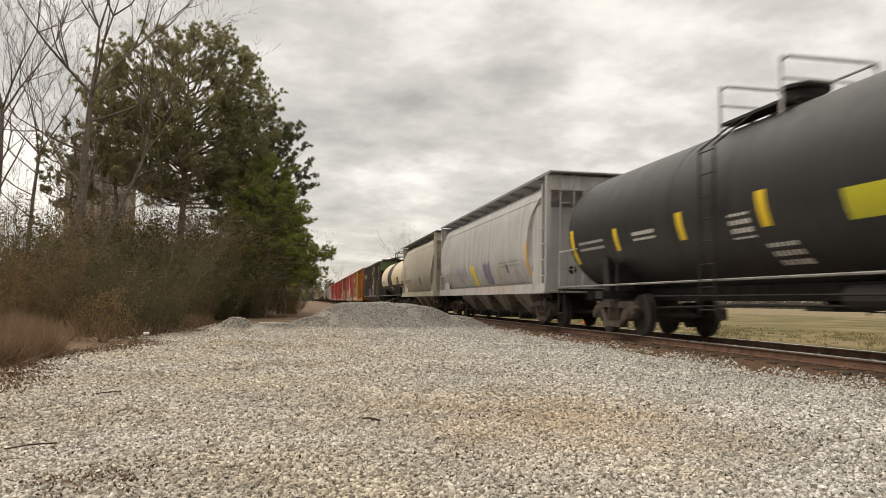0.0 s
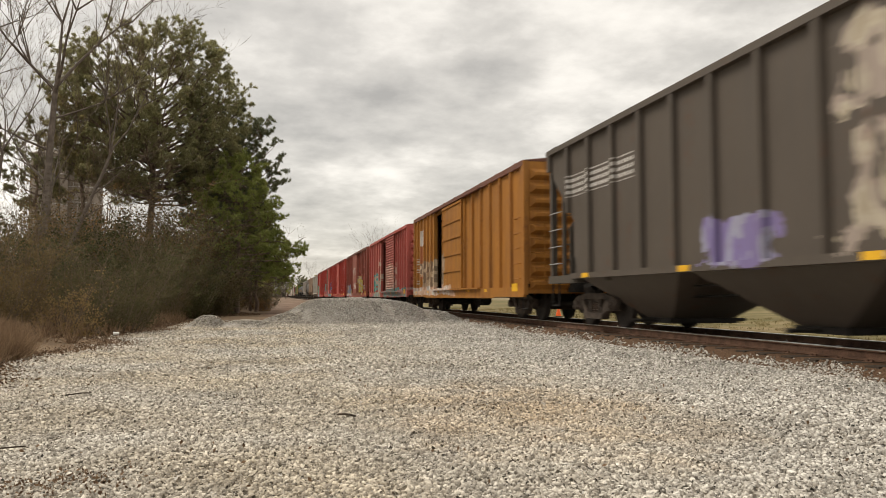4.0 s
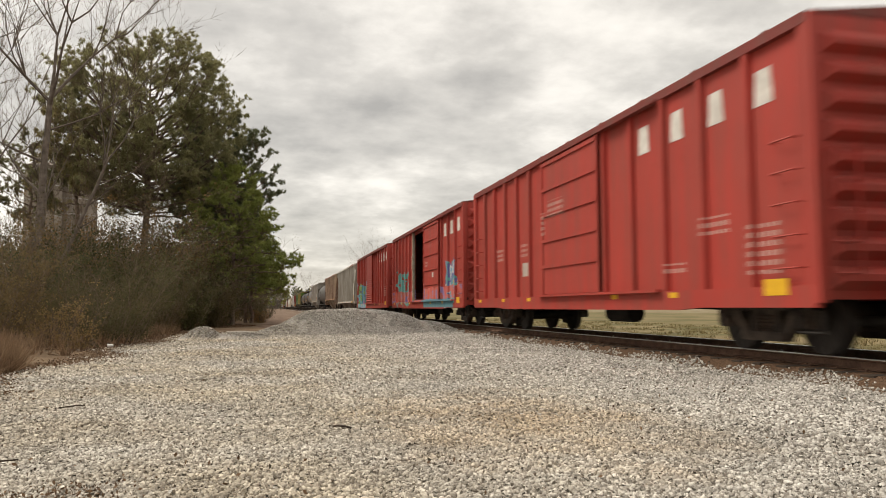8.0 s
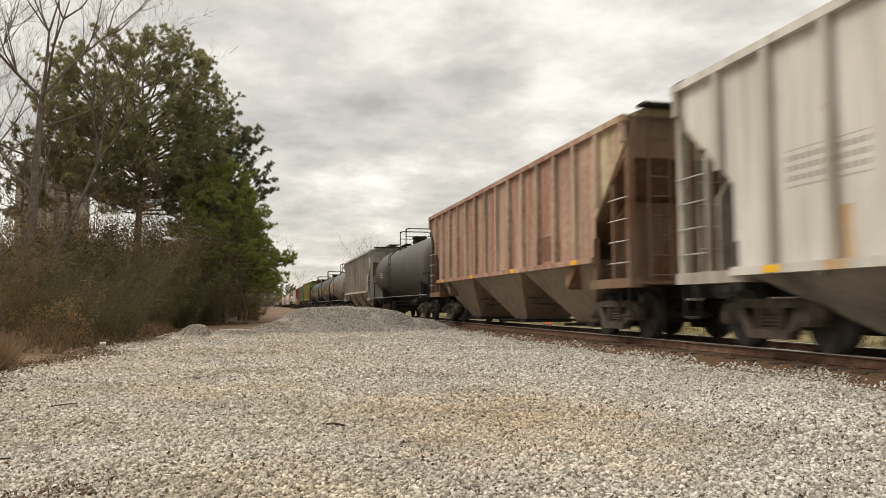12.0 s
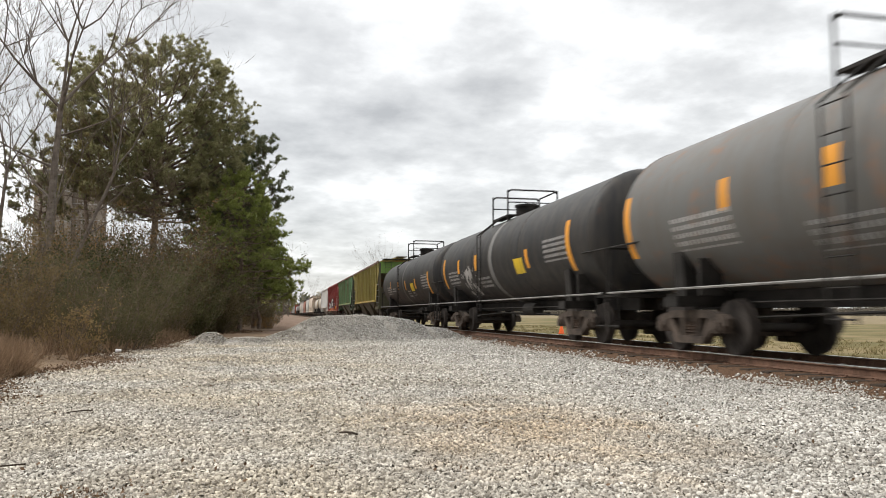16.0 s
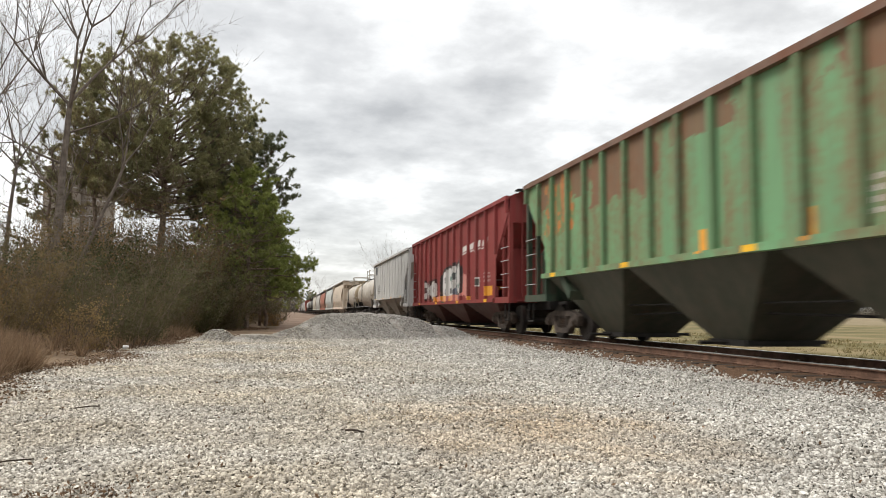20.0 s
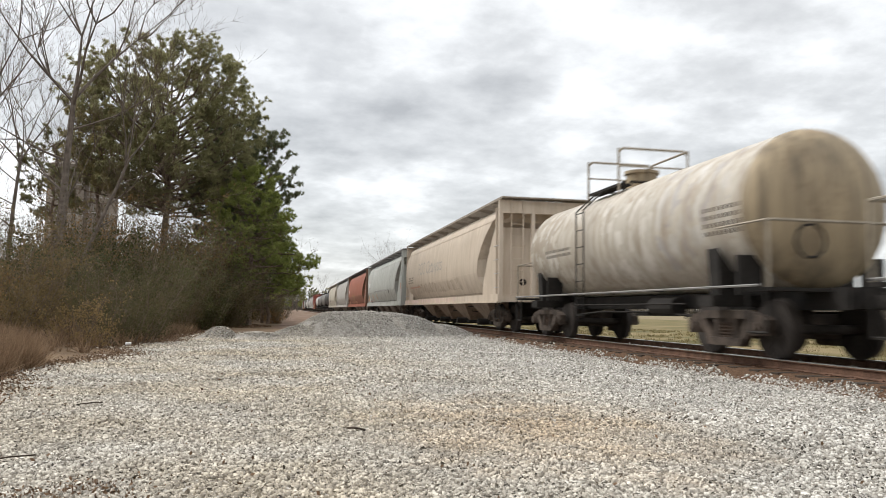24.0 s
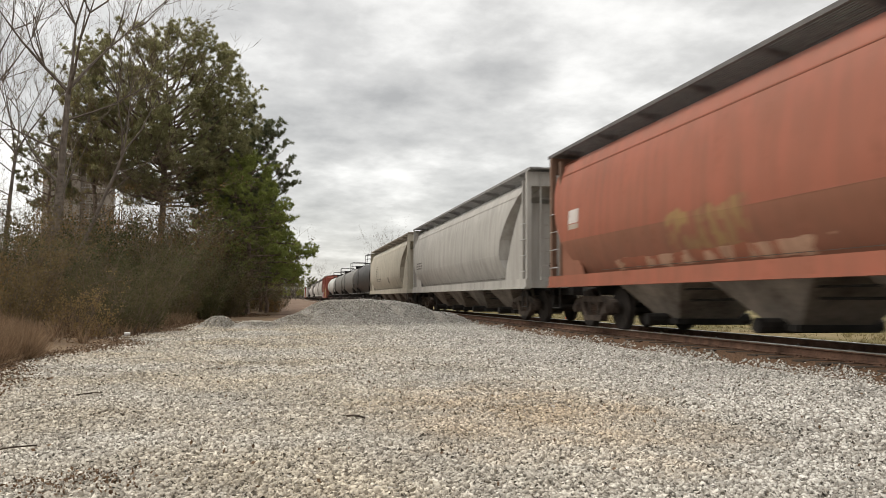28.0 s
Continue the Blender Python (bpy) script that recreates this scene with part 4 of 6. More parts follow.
        for j in range(10):
            y = -b + 0.9 + j * (2 * b - 1.8) / 9
            part("board_bracket", Shape().hull([(side * 1.0, y - 0.03, 4.16), (side * 1.0, y + 0.03, 4.16), (side * 1.0, y + 0.03, 4.30), (side * 1.0, y - 0.03, 4.30)],
                 [(side * 1.5, y - 0.03, 4.26), (side * 1.5, y + 0.03, 4.26), (side * 1.5, y + 0.03, 4.322), (side * 1.5, y - 0.03, 4.322)]), board, walkway)
        if tapes:
            for j in range(5):
                y = -b * 0.8 + j * b * 0.4
                part("reflector_strip", Shape().box(*sorted((side * 1.5855, side * 1.592)), y - 0.10, y + 0.10, 1.05, 1.24), M_YELLOW, car, "yellow reflective strip")
    reach_b = b - 2.6
    span = 2 * reach_b / bays
    for i in range(bays):
        y0 = -reach_b + i * span
        y1, m = y0 + span, y0 + span / 2
        bay = part("hopper_bay", Shape().hull([(-1.34, y0 + 0.05, 1.32), (1.34, y0 + 0.05, 1.32), (1.34, y1 - 0.05, 1.32), (-1.34, y1 - 0.05, 1.32)],
                   [(-0.62, m - 0.11 * span, 0.30), (0.62, m - 0.11 * span, 0.30), (0.62, m + 0.11 * span, 0.30), (-0.62, m + 0.11 * span, 0.30)]), under or M_BAY, car)
        part("outlet_tube", Shape().tube((-1.12, m, 0.28), (1.12, m, 0.28), 0.12, 10), M_UNDER, bay)
        part("outlet_gate", Shape().box(-0.70, 0.70, m - 0.12 * span, m + 0.12 * span, 0.20, 0.30), M_UNDER, bay)
    for j in range(6):
        part("roof_hatch", Shape().tube((0, -b * 0.75 + j * b * 0.3, 4.27), (0, -b * 0.75 + j * b * 0.3, 4.38), 0.38, 14), skin, car)
    running_gear(car, L, L / 2 - 2.6, True)
    return car


def tank_car(label, L, skin, cap=None, rail_mat=None, R=1.47, mid=2.50, steps=True, inset=0.45, tall=0.86):
    """A tank on saddles with dished heads, a railed platform round the dome, and a ladder at the middle."""
    car = tagged(new("tank_car"), label, "tank car", "tank cars")
    cap, rail_mat = cap or skin, rail_mat or M_UNDER
    b = L / 2 - inset
    straight = b - 0.45
    n = 48
    s = Shape()
    ys = [-straight, -straight * 0.5, 0, straight * 0.5, straight]
    ring_xz = [(R * math.sin(2 * math.pi * i / n), mid + R * math.cos(2 * math.pi * i / n)) for i in range(n)]
    for y in ys:
        s.v += [(x, y, z) for x, z in ring_xz]
    s.f = [(j * n + i, j * n + (i + 1) % n, (j + 1) * n + (i + 1) % n, (j + 1) * n + i) for j in range(len(ys) - 1) for i in range(n)]
    part("tank_shell", s, skin, car, smooth=True)
    for o in (-1, 1):
        h = Shape()
        k = 8
        for j in range(k):
            a = j / k * math.pi / 2
            h.v += [(x * math.cos(a), o * (straight + 0.45 * math.sin(a)), mid + (z - mid) * math.cos(a)) for x, z in ring_xz]
        h.v.append((0, o * (straight + 0.45), mid))
        h.f = [(j * n + i, j * n + (i + 1) % n, (j + 1) * n + (i + 1) % n, (j + 1) * n + i) for j in range(k - 1) for i in range(n)]
        h.f += [((k - 1) * n + i, (k - 1) * n + (i + 1) % n, k * n) for i in range(n)]
        part("tank_head", h, cap, car, smooth=True)
        for y in (straight - 0.05, straight * 0.34):
            part("weld_band", Shape().hull([(x * 1.004, o * y - 0.04, mid + (z - mid) * 1.004) for x, z in ring_xz], [(x * 1.004, o * y + 0.04, mid + (z - mid) * 1.004) for x, z in ring_xz]), skin, car)
        tc = o * (L / 2 - 2.6)
        part("saddle", Shape().prism_y([(-1.25, 0.92), (-1.30, 1.75), (-1.05, 1.40), (-0.6, 1.14), (0, 1.04), (0.6, 1.14), (1.05, 1.40), (1.30, 1.75), (1.25, 0.92)], tc - 0.16, tc + 0.16), M_UNDER, car)
        part("bolster", Shape().box(-1.45, 1.45, tc - 0.22, tc + 0.22, 0.80, 0.98), M_UNDER, car)
        part("stub_sill", Shape().box(-0.40, 0.40, *sorted((o * (straight - 1.9), o * (L / 2 - 0.6))), 0.76, 1.08), M_UNDER, car)
        part("end_platform", Shape().box(-1.45, 1.45, *sorted((o * (b - 0.15), o * (b + 0.42))), 1.02, 1.07), M_UNDER, car)
        part("end_handrail", Shape().path([(-1.42, o * (b + 0.38), 1.05), (-1.42, o * (b + 0.38), 2.05), (1.42, o * (b + 0.38), 2.05), (1.42, o * (b + 0.38), 1.05)], 0.024).path([(-1.42, o * (b + 0.38), 2.05), (-1.42, o * (b - 0.9), 2.05)], 0.02), rail_mat, car)
        part("corner_step", Shape().path([(-1.45, o * (b + 0.35), 1.0), (-1.45, o * (b + 0.35), 0.42), (-1.45, o * (b - 0.08), 0.42), (-1.45, o * (b - 0.08), 1.0)], 0.022), M_UNDER, car)
        for side in (-1, 1):
            part("tank_brace", Shape().box(*sorted((side * 0.9, side * 1.32)), tc - 0.75, tc - 0.68, 0.98, 1.6), M_UNDER, car)
    for side in (-1, 1):
        part("side_rail", Shape().tube((side * 1.5, -b - 0.3, 1.10), (side * 1.5, b + 0.3, 1.10), 0.022, 6), M_DULL, car, "dull steel side rail")
        for j in range(5):
            y = -b * 0.8 + j * b * 0.4
            part("rail_bracket", Shape().box(*sorted((side * 1.05, side * 1.5)), y - 0.03, y + 0.03, 1.08, 1.12), M_UNDER, car)
        if steps:
            ladder(car, side * (R + 0.13), 1.1, 0.55, mid + R * 0.55, 0.46, M_UNDER)
            for y in (0.9, 1.3):
                part("ladder_stay", Shape().tube((side * (R + 0.13), y, mid + R * 0.55), (side * 0.9, y, mid + R - 0.1), 0.02), M_UNDER, car)
    top = mid + R
    part("manway", Shape().tube((0, 0.75, top - 0.12), (0, 0.75, top + 0.30), 0.36, 18).tube((0, 0.75, top + 0.30), (0, 0.75, top + 0.37), 0.41, 18), cap if cap is not skin else M_UNDER, car, "round dark dome with bolted lid")
    part("relief_valve", Shape().tube((0, 1.55, top - 0.05), (0, 1.55, top + 0.28), 0.12, 10), M_UNDER, car)
    w, t, a0, a1 = 0.86, top - 0.08, 0.15, 1.9
    deck = part("top_platform", Shape().box(-w, -0.55, a0, a1, t, t + 0.05).box(0.55, w, a0, a1, t, t + 0.05).box(-0.55, 0.55, a0, a0 + 0.12, t + 0.085, t + 0.12).box(-0.55, 0.55, a1 - 0.12, a1, t + 0.085, t + 0.12), M_UNDER, car)
    for x in (-w, w):
        for y in (a0, a1):
            part("railing_post", Shape().tube((x, y, t - 0.2), (x, y, t + tall), 0.028, 6), rail_mat, deck)
    for y in (a0, a1):
        part("railing", Shape().path([(-w, y, t + tall - 0.1), (-w + 0.1, y, t + tall), (w - 0.1, y, t + tall), (w, y, t + tall - 0.1)], 0.028, 6).tube((-w, y, t + 0.52 * tall), (w, y, t + 0.52 * tall), 0.02, 6), rail_mat, deck)
    part("railing", Shape().tube((w, a0, t + tall), (w, a1, t + tall), 0.026, 6), rail_mat, deck)
    part("bottom_outlet", Shape().tube((0, 0, 0.62), (0, 0, 1.12), 0.22, 12).box(-0.4, 0.4, -0.3, 0.3, 0.62, 0.72), M_UNDER, car)
    part("air_tank", Shape().tube((-0.6, -2.0, 0.82), (-0.6, -1.0, 0.82), 0.18, 12), M_UNDER, car)
    part("brake_wheel", Shape().path([(-0.75 + 0.25 * math.cos(a * 0.628), -b - 0.42, 1.75 + 0.25 * math.sin(a * 0.628)) for a in range(11)], 0.02), M_UNDER, car)
    running_gear(car, L, L / 2 - 2.6)
    return car


# ---- the consist, in the order in which it passes ----
SPEED = 16.73
BLACK, SOOT = (0.024, 0.024, 0.025), (0.035, 0.033, 0.032)
W, TAN, ORANGE, YEL = (0.62, 0.60, 0.57), (0.50, 0.38, 0.26), (0.75, 0.32, 0.03), (0.70, 0.48, 0.03)
TEAL, BLUE, PINK, LIME, VIOLET = (0.10, 0.40, 0.38), (0.13, 0.33, 0.52), (0.62, 0.24, 0.20), (0.33, 0.48, 0.12), (0.20, 0.16, 0.34)
RED = (0.40, 0.050, 0.038)
CONSIST = []


def add(car, y0, y1):
    CONSIST.append((car, (y0 + y1) / 2))


def gatx(pitch, y0, z=3.79):
    return [(y0 - i * pitch, z, 0.20, 0.25) for i in range(4)]


def letter_barrel(car, words, y, z, size, width):
    """Painted words that follow the swell of a barrel's side; y and z: where the first letter's foot stands."""
    curve = bpy.data.curves.new("lettering", "FONT")
    curve.body, curve.size = words, size
    holder = bpy.data.objects.new("lettering", curve)
    me = bpy.data.meshes.new_from_object(holder)
    bpy.data.objects.remove(holder)
    half = barrel_profile()
    wide = max(v.co.x for v in me.vertices)
    for v in me.vertices:
        a, b = v.co.x * width / wide, v.co.y
        x = float(np.interp(z + b, [q[1] for q in half], [q[0] for q in half]))
        v.co = (-x - 0.008, y - a, z + b)
    me.materials.append(plain("faded_grey_lettering", (0.30, 0.275, 0.245), (0.44, 0.40, 0.35), 5.0))
    tagged(part("lettering", me, None, car), "faded grey painted words", kind="stuff")


def couple_train():
    soot = paint("sooty_black", BLACK, 0.05, 0.25, rough=0.5)
    # black tank car with yellow panels
    add(tank_car("black tank car with yellow stripes and panels", 17.4, paint("black_tank_paint", BLACK, 0.02, 0.08, [
        ("bar", -0.15, 2.15, 0.12, 0.27, YEL), ("bar", 2.36, 2.12, 0.11, 0.25, YEL), ("bar", 5.22, 2.1, 0.10, 0.24, YEL), ("bar", -2.3, 2.0, 0.45, 0.2, (0.45, 0.42, 0.03)), ("bar", 7.85, 2.1, 0.11, 0.42, YEL),
        ("text", 0.5, 1.95, 0.3, 0.2, W), ("text", -0.27, 1.46, 0.36, 0.18, W), ("text", 3.9, 2.1, 0.5, 0.1, W), ("bar", 6.7, 2.15, 0.75, 0.03, (0.3, 0.3, 0.29)), ("bar", 6.7, 2.0, 0.75, 0.03, (0.3, 0.3, 0.29))], rough=0.42), rail_mat=M_STEEL, inset=0.2, tall=0.74), 1.5, 18.9)
    grey = paint("pale_grey_hopper_paint", (0.40, 0.39, 0.38), 0.05, 0.28, [
        ("spray", 0.9, 1.72, 0.34, 0.40, (YEL, (0.75, 0.62, 0.05), YEL)), ("spray", -1.35, 1.72, 0.6, 0.40, ((0.30, 0.22, 0.2), (0.13, 0.14, 0.24), (0.22, 0.23, 0.32))),
        ("spray", 3.2, 1.8, 1.0, 0.35, ((0.34, 0.31, 0.36), (0.27, 0.26, 0.33), (0.40, 0.39, 0.38))), ("text", 6.6, 2.2, 0.9, 0.2, W), ("bar", -2.9, 1.65, 0.10, 0.2, (0.5, 0.33, 0.15)), ("text", -4.4, 1.95, 1.2, 0.16, (0.24, 0.23, 0.22)), ("bar", -4.1, 1.8, 0.14, 0.14, (0.1, 0.1, 0.1)), ("blob", -6.45, 1.95, 0.12, 0.6, (0.62, 0.34, 0.06)),
        ("spray", -1.5, 1.15, 3.5, 0.16, ((0.46, 0.36, 0.28), (0.40, 0.39, 0.38), (0.46, 0.33, 0.31)))])
    add(barrel_hopper("light grey barrel hopper with yellow and blue spray paint", 18.3, grey, nose="round", board=plain("grey_grating", (0.16, 0.155, 0.15), (0.26, 0.25, 0.24))), 18.9, 37.2)
    beige = paint("beige_hopper_paint", (0.46, 0.42, 0.345), 0.06, 0.24, [("text", 4.8, 2.55, 0.42, 0.42, SOOT), ("bar", -1.56, 1.85, 0.22, 0.2, (0.12, 0.11, 0.10)), ("text", 3.5, 1.95, 1.4, 0.1, SOOT)])
    add(barrel_hopper("beige barrel hopper with dark lettering", 14.5, beige, nose="steep", board=plain("dark_grating", (0.09, 0.085, 0.08), (0.18, 0.17, 0.16)), bays=3, under=paint("dusty_beige_bay", (0.29, 0.245, 0.19), 0.25, 0.5)), 37.2, 51.7)
    cream = paint("cream_and_black_tank_paint", (0.62, 0.52, 0.38), 0.02, 0.14, [
        ("bar", -2.6, 2.26, 0.42, 0.2, YEL), ("text", -3.5, 2.2, 0.33, 0.26, SOOT), ("bar", -4.55, 2.2, 0.55, 0.25, (0.07, 0.07, 0.07)), ("text", 5.0, 2.25, 0.8, 0.12, SOOT), ("text", 0.3, 1.7, 0.7, 0.14, W), ("text", -5.6, 1.72, 0.7, 0.12, W)],
        lower=(1.92, BLACK), band=(-0.8, 2.0, BLACK))
    add(tank_car("cream tank car with black belly and black middle band", 15.1, cream, rail_mat=soot, steps=False, tall=0.72), 51.7, 66.8)
    darkh = paint("dirty_dark_hopper_paint", (0.085, 0.070, 0.058), 0.2, 0.25, [
        ("spray", -3.0, 2.6, 1.5, 1.5, ((0.42, 0.36, 0.27), (0.48, 0.42, 0.33), (0.34, 0.28, 0.24), (0.085, 0.070, 0.058), (0.46, 0.40, 0.30))), ("spray", -3.6, 1.75, 1.2, 0.5, ((0.5, 0.38, 0.12), (0.22, 0.16, 0.24), (0.46, 0.40, 0.30))), ("text", 5.5, 3.2, 1.6, 0.25, W), ("spray", 0.6, 1.5, 0.9, 0.4, (VIOLET, (0.3, 0.3, 0.4)))])
    green_end = paint("green_end_paint", (0.10, 0.20, 0.075), 0.14, 0.35)
    add(ribbed_hopper("dirty dark brown ribbed hopper with green ends and pale spray paint", 18.4, darkh, paint("grimy_dark_end", (0.075, 0.065, 0.055), 0.15, 0.3), bottom=1.22, ribs=15, crest=green_end), 66.8, 85.2)
    ochre = paint("ochre_boxcar_paint", (0.36, 0.15, 0.028), 0.24, 0.45, [
        ("bar", 6.3, 3.45, 0.42, 0.36, W), ("bar", 5.5, 2.0, 0.45, 0.28, (0.26, 0.03, 0.04)), ("bar", 6.36, 2.3, 0.36, 0.75, (0.36, 0.13, 0.06)), ("text", 7.15, 2.37, 0.36, 0.15, W), ("text", 6.36, 2.06, 0.3, 0.15, W), ("text", 7.2, 1.4, 0.3, 0.1, W), ("text", 7.2, 2.0, 0.3, 0.12, W),
        ("spray", 4.0, 1.6, 2.8, 0.75, ((0.60, 0.47, 0.33), (0.25, 0.2, 0.15), (0.62, 0.50, 0.36))), ("spray", 4.6, 1.0, 4.4, 0.2, ((0.6, 0.42, 0.32), W))], dirt_colour=(0.18, 0.08, 0.03))
    brown_roof = paint("brown_roof_paint", (0.16, 0.065, 0.045), 0.2, 0.3)
    add(boxcar("ochre yellow boxcar with brown roof and pale spray paint", 18.7, ochre, brown_roof, gap=(1.6, 3.4)), 85.2, 103.9)
    faded = paint("faded_pink_red_paint", (0.44, 0.100, 0.082), 0.08, 0.26, [
        ("spray", -2.4, 1.85, 2.2, 0.85, ((0.52, 0.24, 0.19), (0.60, 0.42, 0.34), (0.50, 0.20, 0.165), (0.58, 0.38, 0.30))), ("spray", 3.9, 1.5, 2.0, 0.9, ((0.42, 0.115, 0.095), TEAL, (0.60, 0.46, 0.38))), ("spray", -4.0, 0.98, 5.0, 0.26, (TEAL, (0.50, 0.24, 0.22), (0.16, 0.36, 0.36), (0.46, 0.30, 0.30))),
        ("bar", -5.2, 1.62, 0.26, 0.17, (0.56, 0.42, 0.36)), ("bar", -5.2, 1.62, 0.20, 0.11, (0.40, 0.12, 0.10)), ("spray", 2.6, 2.6, 0.9, 0.9, ((0.42, 0.115, 0.095), (0.6, 0.46, 0.38)))], dirt_colour=(0.2, 0.1, 0.08))
    add(boxcar("faded red boxcar with open louvred door and sprayed sides", 18.0, faded, None, (-4.0, -0.72), (-0.72, 1.66), "louvre", 5), 103.9, 121.9)
    maroon = paint("brown_red_boxcar_paint", (0.30, 0.080, 0.058), 0.14, 0.30, [
        ("spray", -4.4, 2.1, 2.4, 1.0, ((0.40, 0.115, 0.09), (0.25, 0.062, 0.043), (0.42, 0.13, 0.10))), ("spray", -3.5, 1.72, 1.7, 0.70, ((0.62, 0.50, 0.08), (0.58, 0.50, 0.38), (0.60, 0.52, 0.10), (0.60, 0.54, 0.44))),
        ("spray", 5.6, 1.3, 2.2, 0.5, ((0.52, 0.42, 0.30), (0.30, 0.34, 0.45), (0.5, 0.4, 0.2))), ("bar", -6.3, 1.47, 0.25, 0.17, W), ("bar", -6.3, 1.47, 0.20, 0.12, (0.05, 0.06, 0.06)), ("spray", 0.2, 2.75, 1.2, 0.5, ((0.5, 0.42, 0.36), (0.25, 0.062, 0.043), (0.55, 0.45, 0.4))),
        ("spray", 0.0, 1.7, 0.9, 0.3, (W, (0.3, 0.09, 0.07))), ("spray", 2.3, 2.6, 0.5, 0.6, (W, (0.25, 0.062, 0.043)))])
    add(boxcar("brown red boxcar with yellow and white spray paint", 18.4, maroon, brown_roof, (-1.7, 1.55)), 121.9, 140.3)
    small = [("text", -5.65, 2.0, 0.42, 0.14, (0.52, 0.30, 0.26)), ("text", -6.85, 1.55, 0.40, 0.35, (0.52, 0.30, 0.26)), ("text", -4.55, 1.4, 0.3, 0.08, (0.52, 0.30, 0.26)), ("text", 3.15, 2.3, 0.3, 0.2, (0.52, 0.30, 0.26)), ("text", 5.35, 2.3, 0.3, 0.2, (0.52, 0.30, 0.26)), ("bar", 3.10, 1.75, 0.22, 0.18, (0.5, 0.45, 0.4)), ("text", 0.55, 3.1, 0.5, 0.2, (0.52, 0.30, 0.26)), ("text", 1.45, 2.75, 0.2, 0.3, (0.52, 0.30, 0.26))]
    rail_brown = paint("dark_red_roof_paint", (0.20, 0.035, 0.03), 0.12, 0.3)
    pale_post = plain("weathered_pale_post", (0.30, 0.25, 0.19), (0.46, 0.40, 0.32))
    add(boxcar("bright red boxcar with four white blocks on its side", 17.9, paint("red_boxcar_paint", RED, 0.07, 0.26, small), rail_brown, (-1.83, 1.45), posts=(5, 6), letters=gatx(1.14, -3.55)), 140.75, 158.65)
    add(boxcar("red boxcar with open door and turquoise spray paint", 17.8, paint("red_sprayed_paint", RED, 0.07, 0.25, [
        ("spray", 4.7, 1.7, 1.9, 0.85, (RED, TEAL, (0.12, 0.42, 0.40), (0.5, 0.12, 0.10))), ("spray", -5.75, 1.7, 1.0, 0.85, ((0.14, 0.38, 0.55), (0.55, 0.55, 0.52), (0.10, 0.14, 0.34), TEAL, (0.12, 0.30, 0.48), (0.6, 0.42, 0.12))), ("spray", 1.0, 1.28, 8.5, 0.30, ((0.62, 0.10, 0.07), (0.60, 0.16, 0.13), (0.30, 0.22, 0.42))),
        ("bar", -3.6, 0.92, 2.8, 0.17, (0.10, 0.30, 0.36)), ("text", 2.4, 2.9, 0.25, 0.3, (0.52, 0.30, 0.26)), ("text", -1.7, 2.6, 0.25, 0.1, (0.52, 0.30, 0.26)), ("bar", -3.0, 2.1, 0.14, 0.1, W)]), rail_brown, (-4.17, -1.11), (-1.11, 1.70), posts=(3, 6), letters=gatx(1.1, -4.8)[:3], gate=pale_post), 158.2, 176.0)
    add(boxcar("red boxcar with louvred door and turquoise and green spray paint", 17.8, paint("red_turquoise_paint", RED, 0.07, 0.25, [
        ("spray", 4.7, 1.55, 3.0, 0.95, (LIME, TEAL, BLUE, (0.22, 0.45, 0.55), (0.45, 0.30, 0.48), ORANGE)), ("spray", 6.4, 1.7, 1.2, 0.8, (BLUE, (0.24, 0.50, 0.60), LIME, (0.15, 0.1, 0.2))), ("text", -5.2, 1.95, 0.3, 0.14, (0.52, 0.30, 0.26)), ("text", -6.6, 1.7, 0.3, 0.3, (0.52, 0.30, 0.26)), ("text", 2.1, 2.9, 0.3, 0.2, (0.52, 0.30, 0.26)), ("text", 7.2, 3.0, 0.4, 0.16, (0.52, 0.30, 0.26))]),
        rail_brown, (-1.55, 1.62), door_style="louvre", letters=gatx(0.88, -4.26, 3.82)), 176.0, 193.8)
    # rib= is a darker copy of the grey: rib shading in colour, plus streaks
    add(ribbed_hopper("pale grey ribbed hopper with rusty end", 18.8, paint("chalky_grey_paint", (0.57, 0.55, 0.51), 0.15, 0.38, [("bar", -3.57, 1.66, 0.24, 0.17, W), ("bar", -3.57, 1.68, 0.15, 0.09, (0.16, 0.15, 0.14)), ("text", -2.71, 1.56, 0.3, 0.05, (0.2, 0.19, 0.18)), ("text", -4.6, 2.07, 0.14, 0.16, (0.2, 0.19, 0.18)), ("text", -6.4, 1.68, 0.4, 0.10, (0.3, 0.28, 0.26)), ("text", 5.2, 2.4, 0.7, 0.25, (0.28, 0.26, 0.24)), ("text", 3.0, 1.8, 0.8, 0.12, (0.26, 0.25, 0.23)),
        ("spray", -6.3, 4.2, 2.2, 0.16, ((0.26, 0.085, 0.04), (0.24, 0.08, 0.04), (0.57, 0.55, 0.51))), ("spray", -6.75, 1.3, 0.3, 0.35, ((0.5, 0.28, 0.10), (0.45, 0.3, 0.16))), ("spray", 5.0, 1.4, 0.2, 0.4, ((0.5, 0.28, 0.10), (0.45, 0.3, 0.16)))], dirt_colour=(0.2, 0.17, 0.14), rust_colour=(0.2, 0.09, 0.05)),
                      paint("grimy_grey_end", (0.43, 0.40, 0.35), 0.32, 0.5), M_BAY, bottom=1.22, ribs=16, rib=paint("shaded_streaked_grey_rib", (0.46, 0.435, 0.39), 0.2, 0.45, dirt_colour=(0.17, 0.14, 0.11), run=0.2)), 193.8, 212.6)
